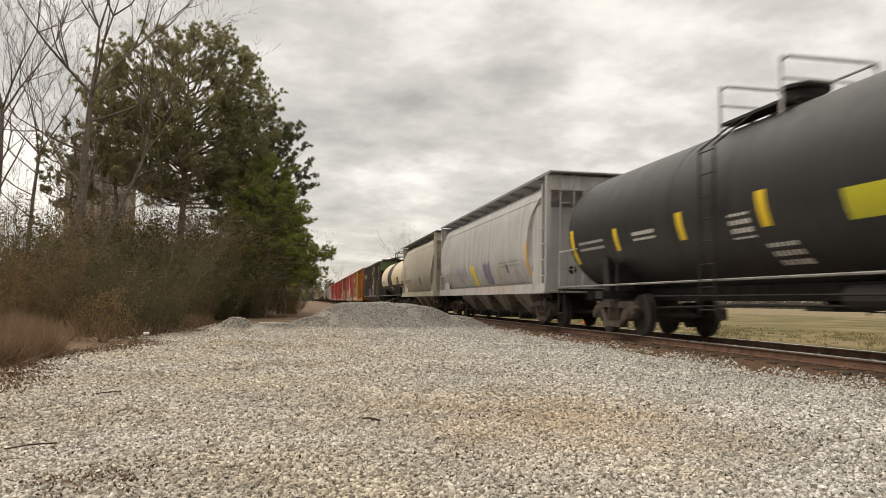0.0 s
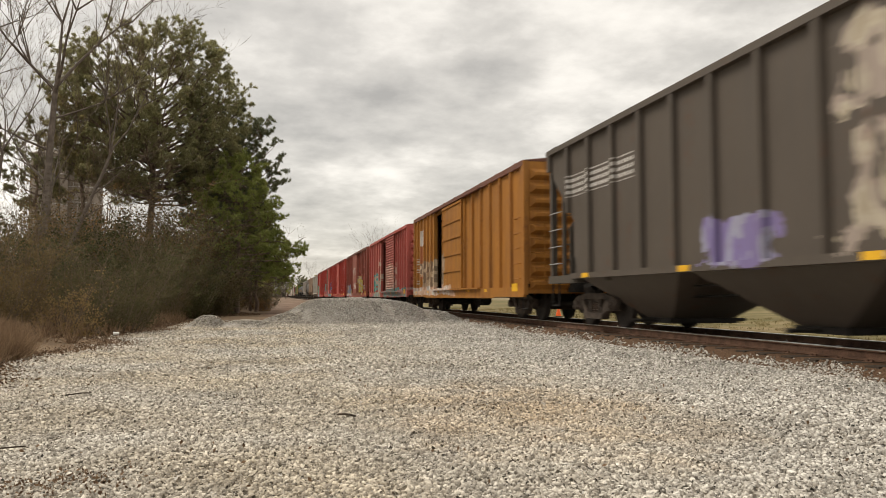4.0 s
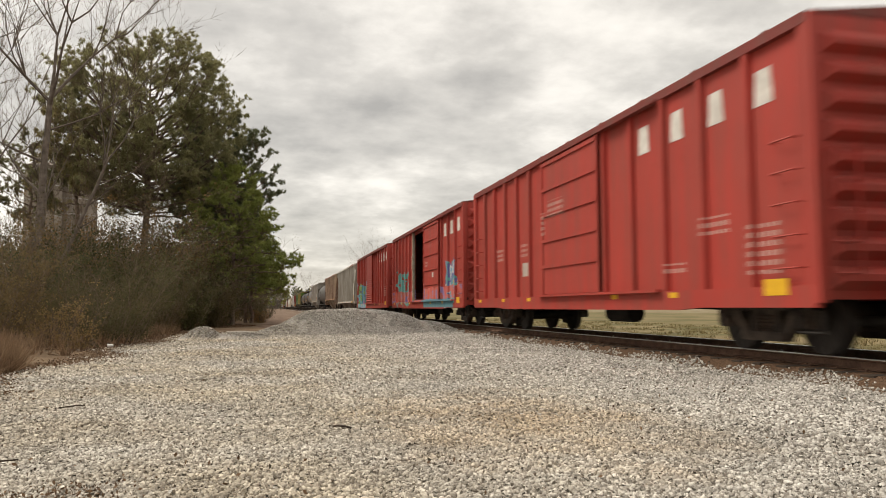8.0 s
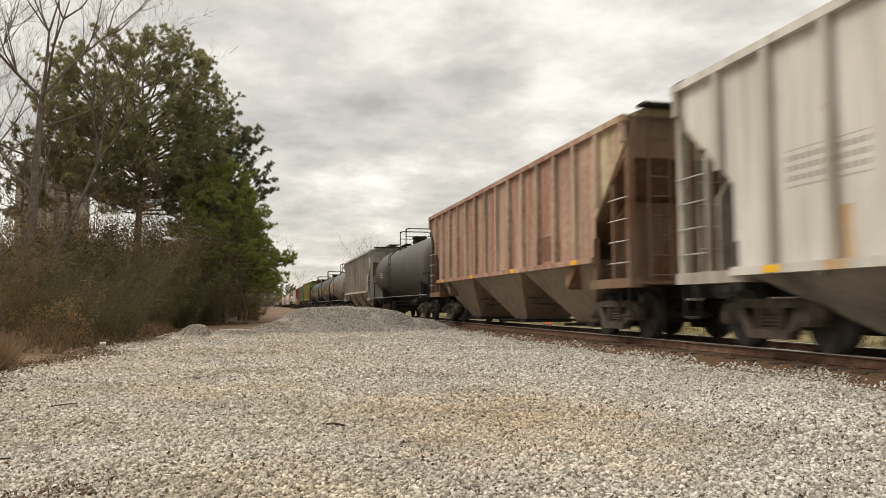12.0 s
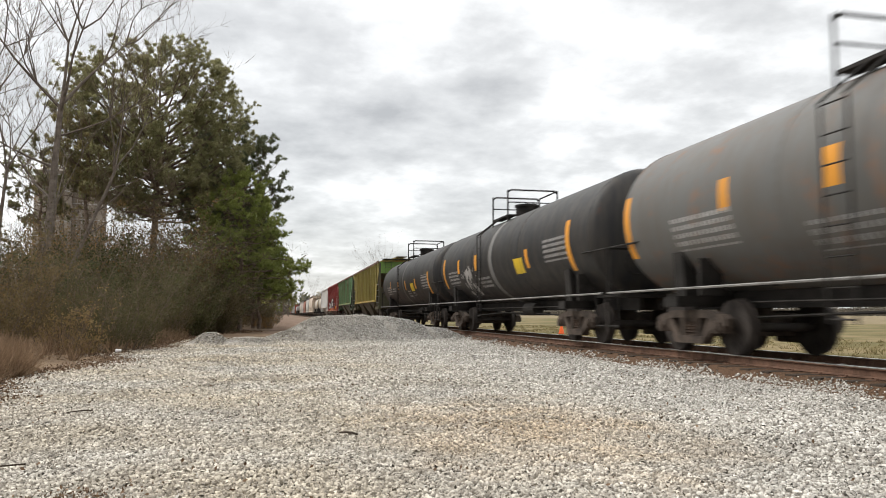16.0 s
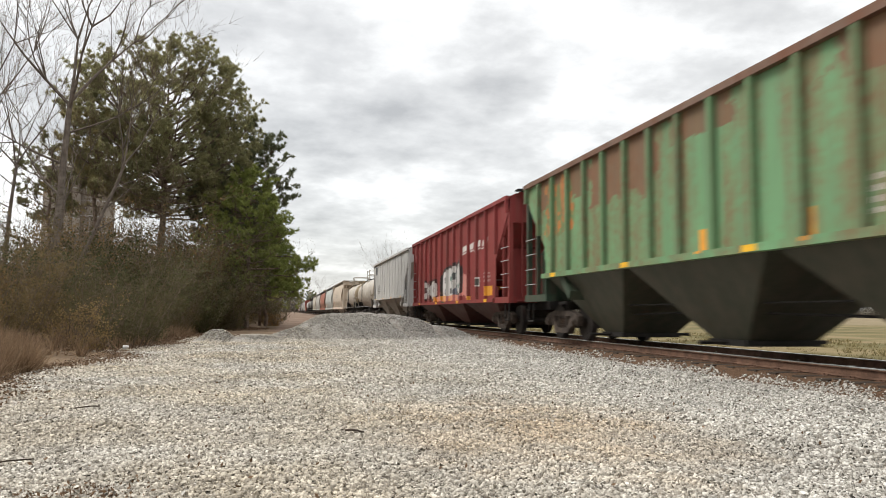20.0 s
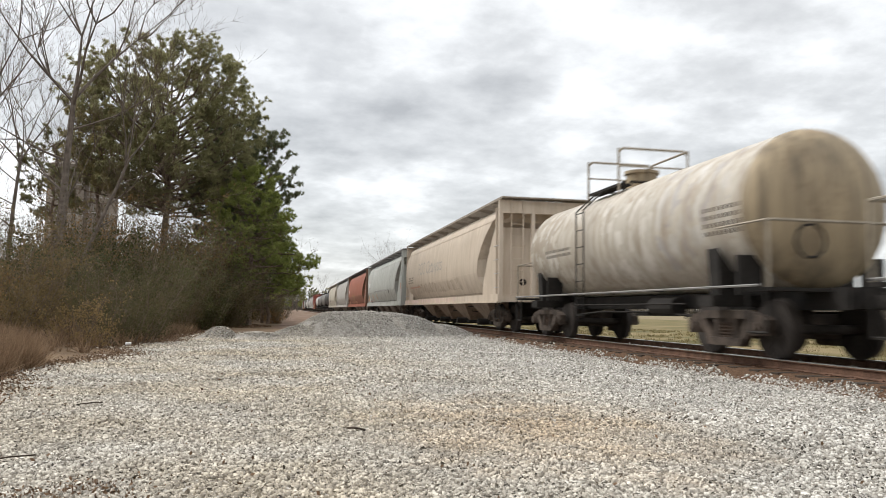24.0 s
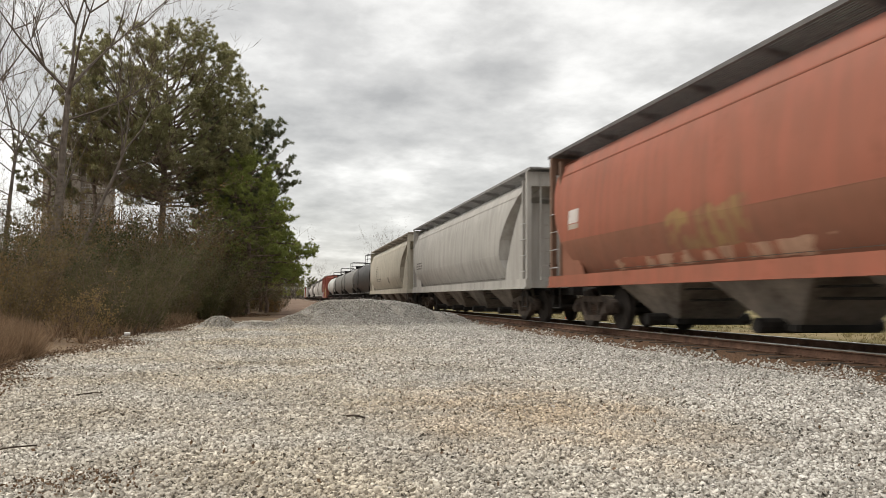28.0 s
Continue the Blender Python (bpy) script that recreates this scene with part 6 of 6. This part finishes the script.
def pine(label, h, radius, first, seed, needles, limbs=44, dome=True, lean=0.0, thick=1.0, dead=8, per=20, long=0.20, broad=0.034):
    """A pine: tapering trunk, limbs that sweep out and up to the edge of the crown, side branches with round tufts of needles at their ends."""
    rnd, rng = random.Random(seed), np.random.default_rng(seed)
    tree = tagged(new("pine_tree"), label, "tree", "pines by the track")
    trunk, wood = Shape(), Shape()
    p, r0 = Vector((0, 0, -0.2)), 0.013 * h + 0.05
    spine = [p]
    for i in range(10):
        q = Vector((lean * (i + 1) / 10 + rnd.gauss(0, 0.07), rnd.gauss(0, 0.07), h * 0.93 * (i + 1) / 10))
        trunk.tube(p, q, r0 * (1 - 0.09 * i), 9, r0 * (1 - 0.09 * (i + 1)))
        p = q
        spine.append(q)

    def on_trunk(z):
        k = max(0.0, min(9.99, z / (h * 0.93) * 10))
        return spine[int(k)].lerp(spine[int(k) + 1], k - int(k))
    anchors, ways = [], []

    def tuft(q, d):
        for _ in range(3):
            anchors.append(tuple(q + Vector((rnd.gauss(0, 0.06), rnd.gauss(0, 0.06), rnd.gauss(0, 0.05)))))
            ways.append(tuple(d * 0.45 + Vector((0, 0, 0.30))))
    for i in range(limbs):
        u = (i + rnd.random()) / limbs
        a = i * 2.399 + rnd.uniform(-0.45, 0.45)
        if dome:
            w = (u - 0.42) / (0.58 if u > 0.42 else 0.42)
            wide = max(0.06, 1 - abs(w) ** 2.9) ** 0.5 if w > 0 else 1 - 0.24 * w * w
            steep = 0.12 + 0.85 * u
        else:
            wide = min(1.0, 0.72 + 2.2 * u) * (1.0 - u) ** 0.72 + 0.05
            steep = -0.06 + 0.30 * u
        reach = radius * wide * rnd.uniform(0.82, 1.04)
        zt = first + (h - first) * u
        base = on_trunk(max(0.8 * first, min(h * 0.90, zt - reach * steep)))
        out = Vector((math.cos(a), math.sin(a), 0))
        tip = Vector((base.x, base.y, zt)) + out * reach
        knee = base + out * reach * 0.55 + Vector((0, 0, 0.30 * (tip.z - base.z) + rnd.gauss(0, 0.15)))
        line = [base]
        for j in range(1, 7):
            k = j / 6
            line.append(base * (1 - k) ** 2 + knee * 2 * k * (1 - k) + tip * k * k + Vector((rnd.gauss(0, 0.06), rnd.gauss(0, 0.06), rnd.gauss(0, 0.05))))
        r = 0.025 + 0.013 * reach
        for j in range(6):
            wood.tube(line[j], line[j + 1], r * (1 - 0.13 * j), 5, r * (1 - 0.13 * (j + 1)))
        side = out.cross(Vector((0, 0, 1)))
        for j in range(max(3, int(thick * (2.6 + 1.9 * reach)))):
            k = 1.0 - 0.66 * rnd.random() ** 1.35
            m = min(5, int(k * 6))
            q = line[m].lerp(line[m + 1], k * 6 - m)
            d = ((line[m + 1] - line[m]).normalized() * 0.7 + side * rnd.choice((-1, 1)) * rnd.uniform(0.15, 1.0) + Vector((0, 0, rnd.gauss(0.18, 0.28)))).normalized()
            twig = limb(wood, rnd, q, d, rnd.uniform(0.45, 0.55 + 0.20 * reach), 0.016, 3, 0.06, 3)
            for e, (t, w2) in enumerate(twig[1:]):
                for _ in range((1, 2, 3)[e]):
                    d2 = (w2 * 0.8 + Vector((rnd.gauss(0, 0.6), rnd.gauss(0, 0.6), rnd.gauss(0.35, 0.35)))).normalized()
                    n = t + d2 * rnd.uniform(0.12, 0.42)
                    wood.tube(t, n, 0.008, 3, 0.005)
                    tuft(n, d2)
    for i in range(dead):
        z = first * rnd.uniform(0.35, 1.05)
        a = rnd.uniform(0, 6.28)
        line = limb(wood, rnd, on_trunk(z), Vector((math.cos(a), math.sin(a), 0.2)), rnd.uniform(0.7, 0.55 * radius + 0.7), 0.030, 4, 0.03, 4)
        for q, w2 in line[2:]:
            for _ in range(3):
                limb(wood, rnd, q, (w2 + Vector((rnd.gauss(0, 0.7), rnd.gauss(0, 0.7), rnd.gauss(0.1, 0.4)))).normalized(), rnd.uniform(0.3, 0.9), 0.010, 2, 0.05, 3)
    part("trunk", trunk, M_PINEBARK, tree)
    tagged(part("branching", wood, M_PINEBARK, tree), kind="stuff")
    v, f = slivers(np.array(anchors), np.array(ways), long, broad, rng, per, 0.62)
    ob = new("crown", big_mesh("crown", v, f, needles))
    ob.parent = tree
    return tree


def bare_tree(label, h, seed, lean=(0, 0), fork=0.48, spread=0.5, r0=None, depth=5, leaders=4):
    """A leafless broadleaf tree: a trunk that forks into rising leaders, with side limbs that divide down to fine twigs."""
    rnd = random.Random(seed)
    tree = tagged(new("bare_tree"), label, "tree", "bare trees")
    trunk, boughs, twigs = Shape(), Shape(), Shape()
    r0 = r0 or 0.012 * h + 0.03
    line, p, d = [], Vector((0, 0, -0.2)), Vector((lean[0], lean[1], 1)).normalized()
    for i in range(7):
        d = (d + Vector((rnd.gauss(0, 0.03), rnd.gauss(0, 0.03), 0.01))).normalized()
        q = p + d * h * fork / 7
        trunk.tube(p, q, r0 * (1 - 0.07 * i), 8, r0 * (1 - 0.07 * (i + 1)))
        p = q
        line.append((p, d, r0 * (1 - 0.07 * (i + 1))))

    def grow(p, d, length, r, level, lift=0.07):
        shape = boughs if level > 2 else twigs
        pts = limb(shape, rnd, p, d, length, r, 4 if level > 2 else 3, lift, 5 if level > 2 else 3, 0.15)
        if level == 0:
            return
        for _ in range(3 if level > 2 else 2 if level > 1 else 3):
            q, w = pts[rnd.choice((1, 2, 2, 3, 3))]
            side = Vector((rnd.gauss(0, 1), rnd.gauss(0, 1), rnd.gauss(0, 0.5)))
            side = (side - w * side.dot(w)).normalized()
            grow(q, (w + side * rnd.uniform(0.45, 0.95) + Vector((0, 0, 0.10))).normalized(), length * rnd.uniform(0.42, 0.68), max(0.0055, r * 0.50), level - 1)
        grow(pts[-1][0], pts[-1][1], length * 0.66, max(0.0055, r * 0.42), level - 1)
    top, way, r = line[-1]
    for k in range(leaders):
        a = (0.1, 3.3, 1.5, 4.9, 0.8)[k] + rnd.uniform(-0.3, 0.3)
        tilt = (0.62, 0.58, 0.12, 0.4, 0.3)[k] * spread * 2
        grow(top - way * 0.1 * k, (way + Vector((math.cos(a), math.sin(a), 0)) * tilt).normalized(), h * rnd.uniform(0.26, 0.33), r * 0.72, depth, 0.10)
    for q, w, r in line[3:6]:
        a = rnd.choice((0.0, 3.14)) + rnd.uniform(-0.6, 0.6)
        grow(q, (w * 0.55 + Vector((math.cos(a), math.sin(a), 0))).normalized(), h * rnd.uniform(0.17, 0.24), r * 0.42, depth - 1, 0.08)
    part("trunk", trunk, M_BARK, tree)
    tagged(part("branching", boughs, M_BARK, tree), kind="stuff")
    tagged(part("twig_mass", twigs, M_TWIG, tree), kind="stuff")
    return tree


def shrub(label, h, radius, seed, leaves, count=1500, stems=34, size=0.042):
    """Tangled brush: many thin stems from the ground, small dull leaves along them."""
    rnd, rng = random.Random(seed), np.random.default_rng(seed)
    bush = tagged(new("shrub"), label, "shrub", "brush along the gravel edge")
    wood, pts = Shape(), []
    for _ in range(stems):
        a, b = rnd.uniform(0, 6.28), rnd.random() ** 0.5
        p = Vector((math.cos(a) * b * radius * 0.6, math.sin(a) * b * radius * 0.6, -0.2))
        d = Vector((math.cos(a) * b * 0.55, math.sin(a) * b * 0.55, 1)).normalized()
        line = limb(wood, rnd, p, d, h * rnd.choice((0.4, 0.55, 0.7, 0.85, 1.0, 1.25)), 0.022, 5, 0.0, 3)
        for q, w in line[1:]:
            for _ in range(3):
                d2 = (w + Vector((rnd.gauss(0, 0.8), rnd.gauss(0, 0.8), rnd.gauss(0, 0.5)))).normalized()
                twig = limb(wood, rnd, q, d2, h * rnd.uniform(0.10, 0.26), 0.009, 2, 0.02, 3)
                pts += [tuple(s) for s, _ in twig]
    part("brushwood", wood, M_TWIG, bush)
    pts = np.array(pts)
    heart = pts[rng.integers(0, len(pts), count // 14)]
    at = heart[rng.integers(0, len(heart), count)] + rng.normal(0, 0.11, (count, 3))
    at[:, 2] = np.maximum(at[:, 2], 0.02)
    at = at[rng.random(count) > 0.6 * np.clip(at[:, 2] / h, 0, 1) ** 1.5]
    v, f = flakes(at, size, rng)
    ob = new("foliage", big_mesh("foliage", v, f, leaves))
    ob.parent = bush
    return bush


def plant(ob, x, y, turn=0.0, size=1.0):
    m = pose(x, y, rise(x, y), 0, 0, turn) @ Matrix.Scale(size, 4)
    ob.matrix_basis = m
    return ob


def again(ob, x, y, turn=0.0, size=1.0):
    c = copy_thing(ob, pose(x, y, rise(x, y), 0, 0, turn))
    c.scale = (size, size, size)
    return c


def grow_wood():
    plant(pine("tall old pine with a broad rounded olive crown", 16.2, 5.1, 6.3, 16, M_NEEDLE, 96, thick=1.2, dead=16), -7.25, 46)
    plant(pine("tall pine with spreading green limbs", 12.2, 3.1, 5.4, 12, M_NEEDLE, 40), -3.1, 47.5)
    low = plant(pine("dense young pine with dark green needles", 8.8, 3.3, 1.9, 13, M_NEEDLE2, 42, False, thick=1.0), -2.2, 43.5)
    plant(pine("dense pine with dark green needles beside the dirt road", 6.0, 2.3, 1.7, 14, M_NEEDLE2, 30, False), -1.3, 48)
    side = plant(pine("slender pine half hidden by the tall one", 11.4, 1.9, 6.0, 15, M_NEEDLE, 20, thick=0.8), -10.6, 44)
    again(side, -13.0, 44.5, 130, 0.86)
    far = plant(pine("distant dark green pine by the dirt road", 9.0, 3.0, 2.0, 17, M_NEEDLE2, 30, False, thick=0.7, per=8, long=0.34, broad=0.09), -3.6, 76)
    tall = plant(pine("distant tall olive green pine", 13.0, 3.2, 5.5, 18, M_NEEDLE, 30, thick=0.7, per=8, long=0.34, broad=0.09), -5.1, 93)
    again(low, -3.6, 56, 70, 1.05)
    again(side, -3.0, 66, 30, 0.95)
    again(side, -3.4, 52, 100, 0.7)
    again(side, -1.7, 50, 300, 0.62)
    for i in range(2, 12):
        again((far, tall)[i % 2], -3.6 - 1.5 * (i % 3) - 0.01 * i, 76 + i * 17, 77 * i, 0.9 + 0.1 * (i % 3))
    first = plant(bare_tree("tall bare grey tree forking into fine twigs", 18.0, 21, (0.02, 0), 0.48, 0.72, 0.19, 5), -8.75, 30.5)
    plant(bare_tree("bare tree leaning from the same root", 12.0, 22, (0.27, 0.0), 0.55, 0.45, 0.095, 4), -8.5, 30.2)
    third = plant(bare_tree("bare thin tree behind the pines", 15.5, 23, (0.03, 0), 0.5, 0.65, 0.13, 4), -13.8, 40)
    again(third, -10.3, 36, 70, 0.72)
    again(third, -12.6, 33, 120, 1.1)
    again(third, 18.5, 150, 40, 0.98)
    again(third, 27, 170, 10, 0.7)
    again(third, 11.8, 260, 200, 0.85)
    again(third, 5.4, 300, 60, 0.65)
    again(third, 2.6, 240, 130, 0.8)
    sapling = plant(bare_tree("thin bare sapling standing in the brush", 6.5, 24, (0.04, 0), 0.45, 0.32, 0.045, 3, 3), -6.6, 33)
    for i, (x, y, k) in enumerate(((-5.4, 35, 0.9), (-7.6, 34, 1.15), (-9.6, 32, 0.95), (-4.6, 38, 0.85), (-6.1, 39, 1.2), (-8.3, 37, 1.3), (-11.0, 30, 0.9), (-7.0, 29, 0.7), (-9.3, 27, 0.75), (-3.9, 40, 0.8), (-5.6, 31, 0.65), (-10.4, 38, 1.3))):
        again(sapling, x, y, 67 * i, k)
    for i, (x, y, s) in enumerate(((1.5, 330, 0.9), (7.0, 380, 0.9), (13, 420, 0.95), (-3.0, 300, 0.8), (22, 440, 1.0), (33, 450, 0.9), (3.5, 360, 0.8), (-1.0, 420, 1.0), (17, 520, 1.1), (9.5, 560, 1.1), (1.0, 520, 1.0), (45, 500, 1.0), (-8, 440, 1.1))):
        again((tall, far)[i % 2], x, y, 50 * i, s)
    kinds = [shrub("tangled olive brown brush", 3.6, 1.7, 31, M_SHRUB, 12000), shrub("dull green brown shrub", 3.2, 1.6, 32, M_SHRUB2, 12000), shrub("low twiggy brown brush", 1.8, 1.4, 33, M_SHRUB, 3600), shrub("tall thin straggling brush", 4.8, 1.6, 34, M_SHRUB2, 7000), shrub("dark evergreen shrub among the brush", 3.0, 1.2, 35, M_SHRUB3, 11000, 30, 0.05)]
    rnd = random.Random(9)
    spots = []
    for y, x0, x1, which, s0, s1 in ((50, -3.4, -0.9, (2, 1), 0.5, 0.8), (57, -3.6, -1.2, (1, 0), 0.5, 0.8), (16.8, -7.6, -5.0, (2, 2, 1), 0.4, 0.75), (19.5, -8.4, -4.5, (2, 1, 0), 0.4, 0.8), (22.5, -9.4, -4.4, (2, 1, 0), 0.45, 0.95), (26, -10.6, -4.6, (0, 1, 2, 3), 0.45, 1.05), (29.5, -12, -4.2, (0, 1, 3, 2), 0.4, 0.95), (33, -13, -3.6, (0, 1, 3), 0.4, 0.95),
                             (37, -15, -3.0, (0, 3, 1), 0.5, 0.95), (41, -16, -2.8, (1, 3), 0.6, 0.95), (46, -15, -3.2, (1, 3), 0.6, 1.0), (54, -12, -3.6, (3, 1), 0.8, 1.2), (64, -10, -3.9, (3, 0), 0.9, 1.3), (80, -9, -3.6, (3, 1), 1.0, 1.4), (100, -9, -3.4, (3, 1), 1.0, 1.4), (130, -9, -3.2, (3, 1), 1.0, 1.5)):
        x = x1
        while x > x0:
            spots.append((x + rnd.uniform(-0.4, 0.4), y + rnd.uniform(-1.5, 1.5), rnd.choice(which), rnd.uniform(s0, s1)))
            x -= rnd.uniform(1.2, 2.2)
    spots += [(-6.8, 40.5, 0, 1.3), (-6.2, 42, 3, 1.35), (-5.7, 38.5, 0, 1.5), (-5.1, 40.5, 3, 1.3), (-4.4, 39, 1, 1.4), (-7.6, 42, 3, 1.5), (-5.4, 44, 0, 1.7), (-9.8, 34, 0, 1.1), (-11.2, 31, 3, 1.2), (-8.6, 36, 1, 1.15)]
    spots += [(-5.2, 27.5, 4, 0.75), (-7.3, 25.5, 4, 0.8), (-4.8, 32.5, 4, 1.0), (-6.4, 35.5, 4, 1.2), (-9.2, 29, 4, 0.9), (-4.0, 37, 4, 0.9), (-8.0, 33, 4, 1.25), (-3.4, 41, 4, 0.9), (-10.8, 26, 4, 0.8)]
    used = set()
    for x, y, k, size in spots:
        if x < -7.2 and k == 1:
            k = 0
        elif x > -5.6 and k == 0:
            k = 4 if y > 30 else 1
        if k == 3 and x < -6.0:
            size *= 0.72
        turn = rnd.uniform(0, 360)
        if k in used:
            again(kinds[k], x, y, turn, size)
        else:
            used.add(k)
            plant(kinds[k], x, y, turn, size)


def grow_grass():
    rng = np.random.default_rng(41)

    def blades(name, label, x0, x1, y0, y1, n, length, width, mat, keep=None, spread=0.35, clump=0):
        q = np.stack([rng.uniform(x0, x1, n), rng.uniform(y0, y1, n), np.zeros(n)], 1)
        if clump:
            q = q[rng.integers(0, n // clump, n)] + rng.normal(0, 0.10, (n, 3)) * (1, 1, 0)
        if keep is not None:
            q = q[keep(q)]
        q[:, 2] = [rise(x, y) - 0.02 for x, y in q[:, :2]]
        v, f = slivers(q, np.tile((0.0, 0.0, 1.0), (len(q), 1)), length, width, rng, 5, spread)
        tagged(new(name, big_mesh(name, v, f, mat)), label, "grass", kind="stuff")
    blades("dry_grass", "tall dry tan grass along the gravel", -6.4, -3.3, 8.5, 16, 7500, 0.58, 0.012, M_DRY, lambda q: (q[:, 0] < -3.75 - 0.22 * np.maximum(q[:, 1] - 11, 0) + 0.4 * np.sin(q[:, 1] * 1.1)) & (q[:, 0] > -0.36 * q[:, 1] - 2), 0.55, 14)
    blades("weeds", "low brown weeds under the brush", -12, -3.0, 16, 42, 5200, 0.50, 0.02, M_DRY, lambda q: q[:, 0] < -3.9 + 0.03 * (q[:, 1] - 18), 0.45, 12)
    blades("field_grass", "straw and green grass tufts in the field", 10.6, 22, 1, 60, 9000, 0.15, 0.012, M_FIELD, None, 0.5, 9)
    n = 8000
    y = rng.uniform(5, 27, n)
    x = -3.62 + 0.4 * np.sin(y * 0.9) + rng.normal(0, 0.30, n)
    pts = np.stack([x, y, [rise(a, b) + 0.02 for a, b in zip(x, y)]], 1)
    v, f = flakes(pts, 0.020, rng)
    tagged(new("leaf_litter", big_mesh("leaf_litter", v, f, M_LITTER)), "fallen brown leaves at the gravel edge", "leaves", kind="stuff")
    n = 7000
    pts = np.stack([rng.uniform(-5.2, -0.6, n), rng.uniform(24.5, 46, n), np.zeros(n)], 1)
    pts = pts[pts[:, 0] < -2.6 + 0.9 * np.sin(pts[:, 1] * 0.5) + 0.05 * (pts[:, 1] - 24)]
    pts[:, 2] = [rise(a, b) + 0.015 for a, b in pts[:, :2]]
    v, f = flakes(pts, 0.045, rng)
    tagged(new("leaf_litter", big_mesh("leaf_litter", v, f, M_LITTER)), "red brown leaf litter under the pines", "leaves", kind="stuff")
    n = 320
    pts = np.stack([rng.normal(-1.02, 0.2, n), rng.normal(4.15, 0.16, n), rng.uniform(0.02, 0.045, n)], 1)
    v, f = flakes(pts, 0.012, rng)
    tagged(new("leaf_litter", big_mesh("leaf_litter", v, f, M_LITTER)), "reddish dead leaves caught on the gravel", "leaves", kind="stuff")
    n = 900
    pts = np.stack([rng.uniform(-3, 6.8, n), rng.uniform(3.5, 20, n), np.zeros(n)], 1)
    pts[:, 2] = [rise(a, b) + 0.035 for a, b in pts[:, :2]]
    v, f = flakes(pts, 0.017, rng)
    tagged(new("leaf_litter", big_mesh("leaf_litter", v, f, M_LITTER)), "scattered leaf bits on the gravel", "leaves", kind="stuff")


def small_things():
    def stick(pts, r, label):
        tagged(new("stick", Shape().path(pts, r).mesh("stick", M_TIE)), label, "stick")
    stick([(0.47, 5.92, 0.042), (0.52, 5.86, 0.052), (0.56, 5.82, 0.052), (0.60, 5.80, 0.042)], 0.008, "short dark curved stick on the gravel")
    stick([(-1.75, 4.95, 0.035), (-1.62, 5.0, 0.05), (-1.50, 5.1, 0.04)], 0.005, "thin dry twig on the gravel")
    stick([(-1.92, 7.62, 0.04), (-1.8, 7.66, 0.05), (-1.72, 7.74, 0.04)], 0.006, "thin broken twig on the gravel")
    cup = tagged(new("paper_cup", None), "crushed white paper cup at the gravel edge", "litter")
    cup.matrix_basis = pose(-3.75, 19.2, rise(-3.75, 19.2) + 0.03)
    part("cup_wall", Shape().tube((-0.06, 0, 0.03), (0.06, 0.02, 0.04), 0.045, 10, 0.032), M_PAPER, cup)
    part("rim", Shape().tube((-0.065, 0, 0.03), (-0.055, 0, 0.03), 0.05, 10), M_PAPER, cup)
    cone = tagged(new("marker_cone"), "orange marker cone in the field", "marker")
    cone.matrix_basis = pose(CONE[0], CONE[1], rise(*CONE))
    part("cone", Shape().tube((0, 0, 0.03), (0, 0, 0.5), 0.15, 12, 0.03), M_ORANGE, cone)
    part("base", Shape().box(-0.19, 0.19, -0.19, 0.19, 0.0, 0.035), M_HOSE, cone)


CONE = (13.77, 35.4)


def far_woods():
    """A low grey-brown belt of leafless woods closing the view along the line."""
    rng = np.random.default_rng(77)
    n = 110000
    x = rng.uniform(-90, 900, n)
    top = 6.0 + 1.8 * np.sin(x * 0.11) + 1.4 * np.sin(x * 0.37 + 1) + 0.8 * np.sin(x * 1.3)
    pts = np.stack([x, rng.uniform(600, 640, n) - 0.3 * np.maximum(x - 100, 0), top * rng.random(n)], 1)
    v, f = flakes(pts, 0.85, rng)
    tagged(new("far_woods", big_mesh("far_woods", v, f, M_FARWOOD)), "distant grey brown leafless woods", "woods", kind="stuff")


def silo(x, y, r, h):
    s = tagged(new("silo"), "stained concrete silo behind the trees", "silo")
    s.matrix_basis = pose(x, y, -0.3)
    part("wall", Shape().tube((0, 0, 0), (0, 0, h), r, 32), M_CONCRETE, s)
    part("roof", Shape().tube((0, 0, h), (0, 0, h + 0.5), r + 0.15, 32, r * 0.6), M_CONCRETE, s)
    for i in range(10):
        part("hoop", Shape().tube((0, 0, 1.2 + i * h / 10), (0, 0, 1.28 + i * h / 10), r + 0.04, 32), M_STEEL, s)
    ladder(s, 0, -r - 0.12, 0.3, h, 0.5, M_STEEL, True)


grow_wood()
grow_grass()
small_things()
far_woods()
silo(-25.0, 90, 1.9, 16.9)
silo(-22.4, 93, 2.3, 17.7)


# ---- what moves ----
def motions():
    """The train runs past at an even speed; wheels turn while they are near."""
    turn = math.degrees(SPEED / WHEEL_R)
    middle = {}
    for car, y in CONSIST:
        middle[car] = y
        walk(car, [(t, pose(TRACK_X, y - SPEED * t, RAIL_TOP)) for t in (0.0, 7.0, 14.0, 21.0, 28.0)])
    for wheel, y, car in WHEELS:
        start = max(0.0, (middle[car] - 42) / SPEED)
        end = min(28.0, (middle[car] + 8) / SPEED)
        if end - start < 0.1:
            continue
        first, last = round(start * FPS), round(end * FPS)
        rows = [(0.0, pose(0, y, WHEEL_R))] if first > 0 else []
        rows += [(k / FPS, pose(0, y, WHEEL_R, turn * (k - first) / FPS)) for k in range(first, last + 1)]
        if last < 28 * FPS:
            rows.append((28.0, pose(0, y, WHEEL_R, turn * (last - first) / FPS)))
        walk(wheel, rows)


motions()
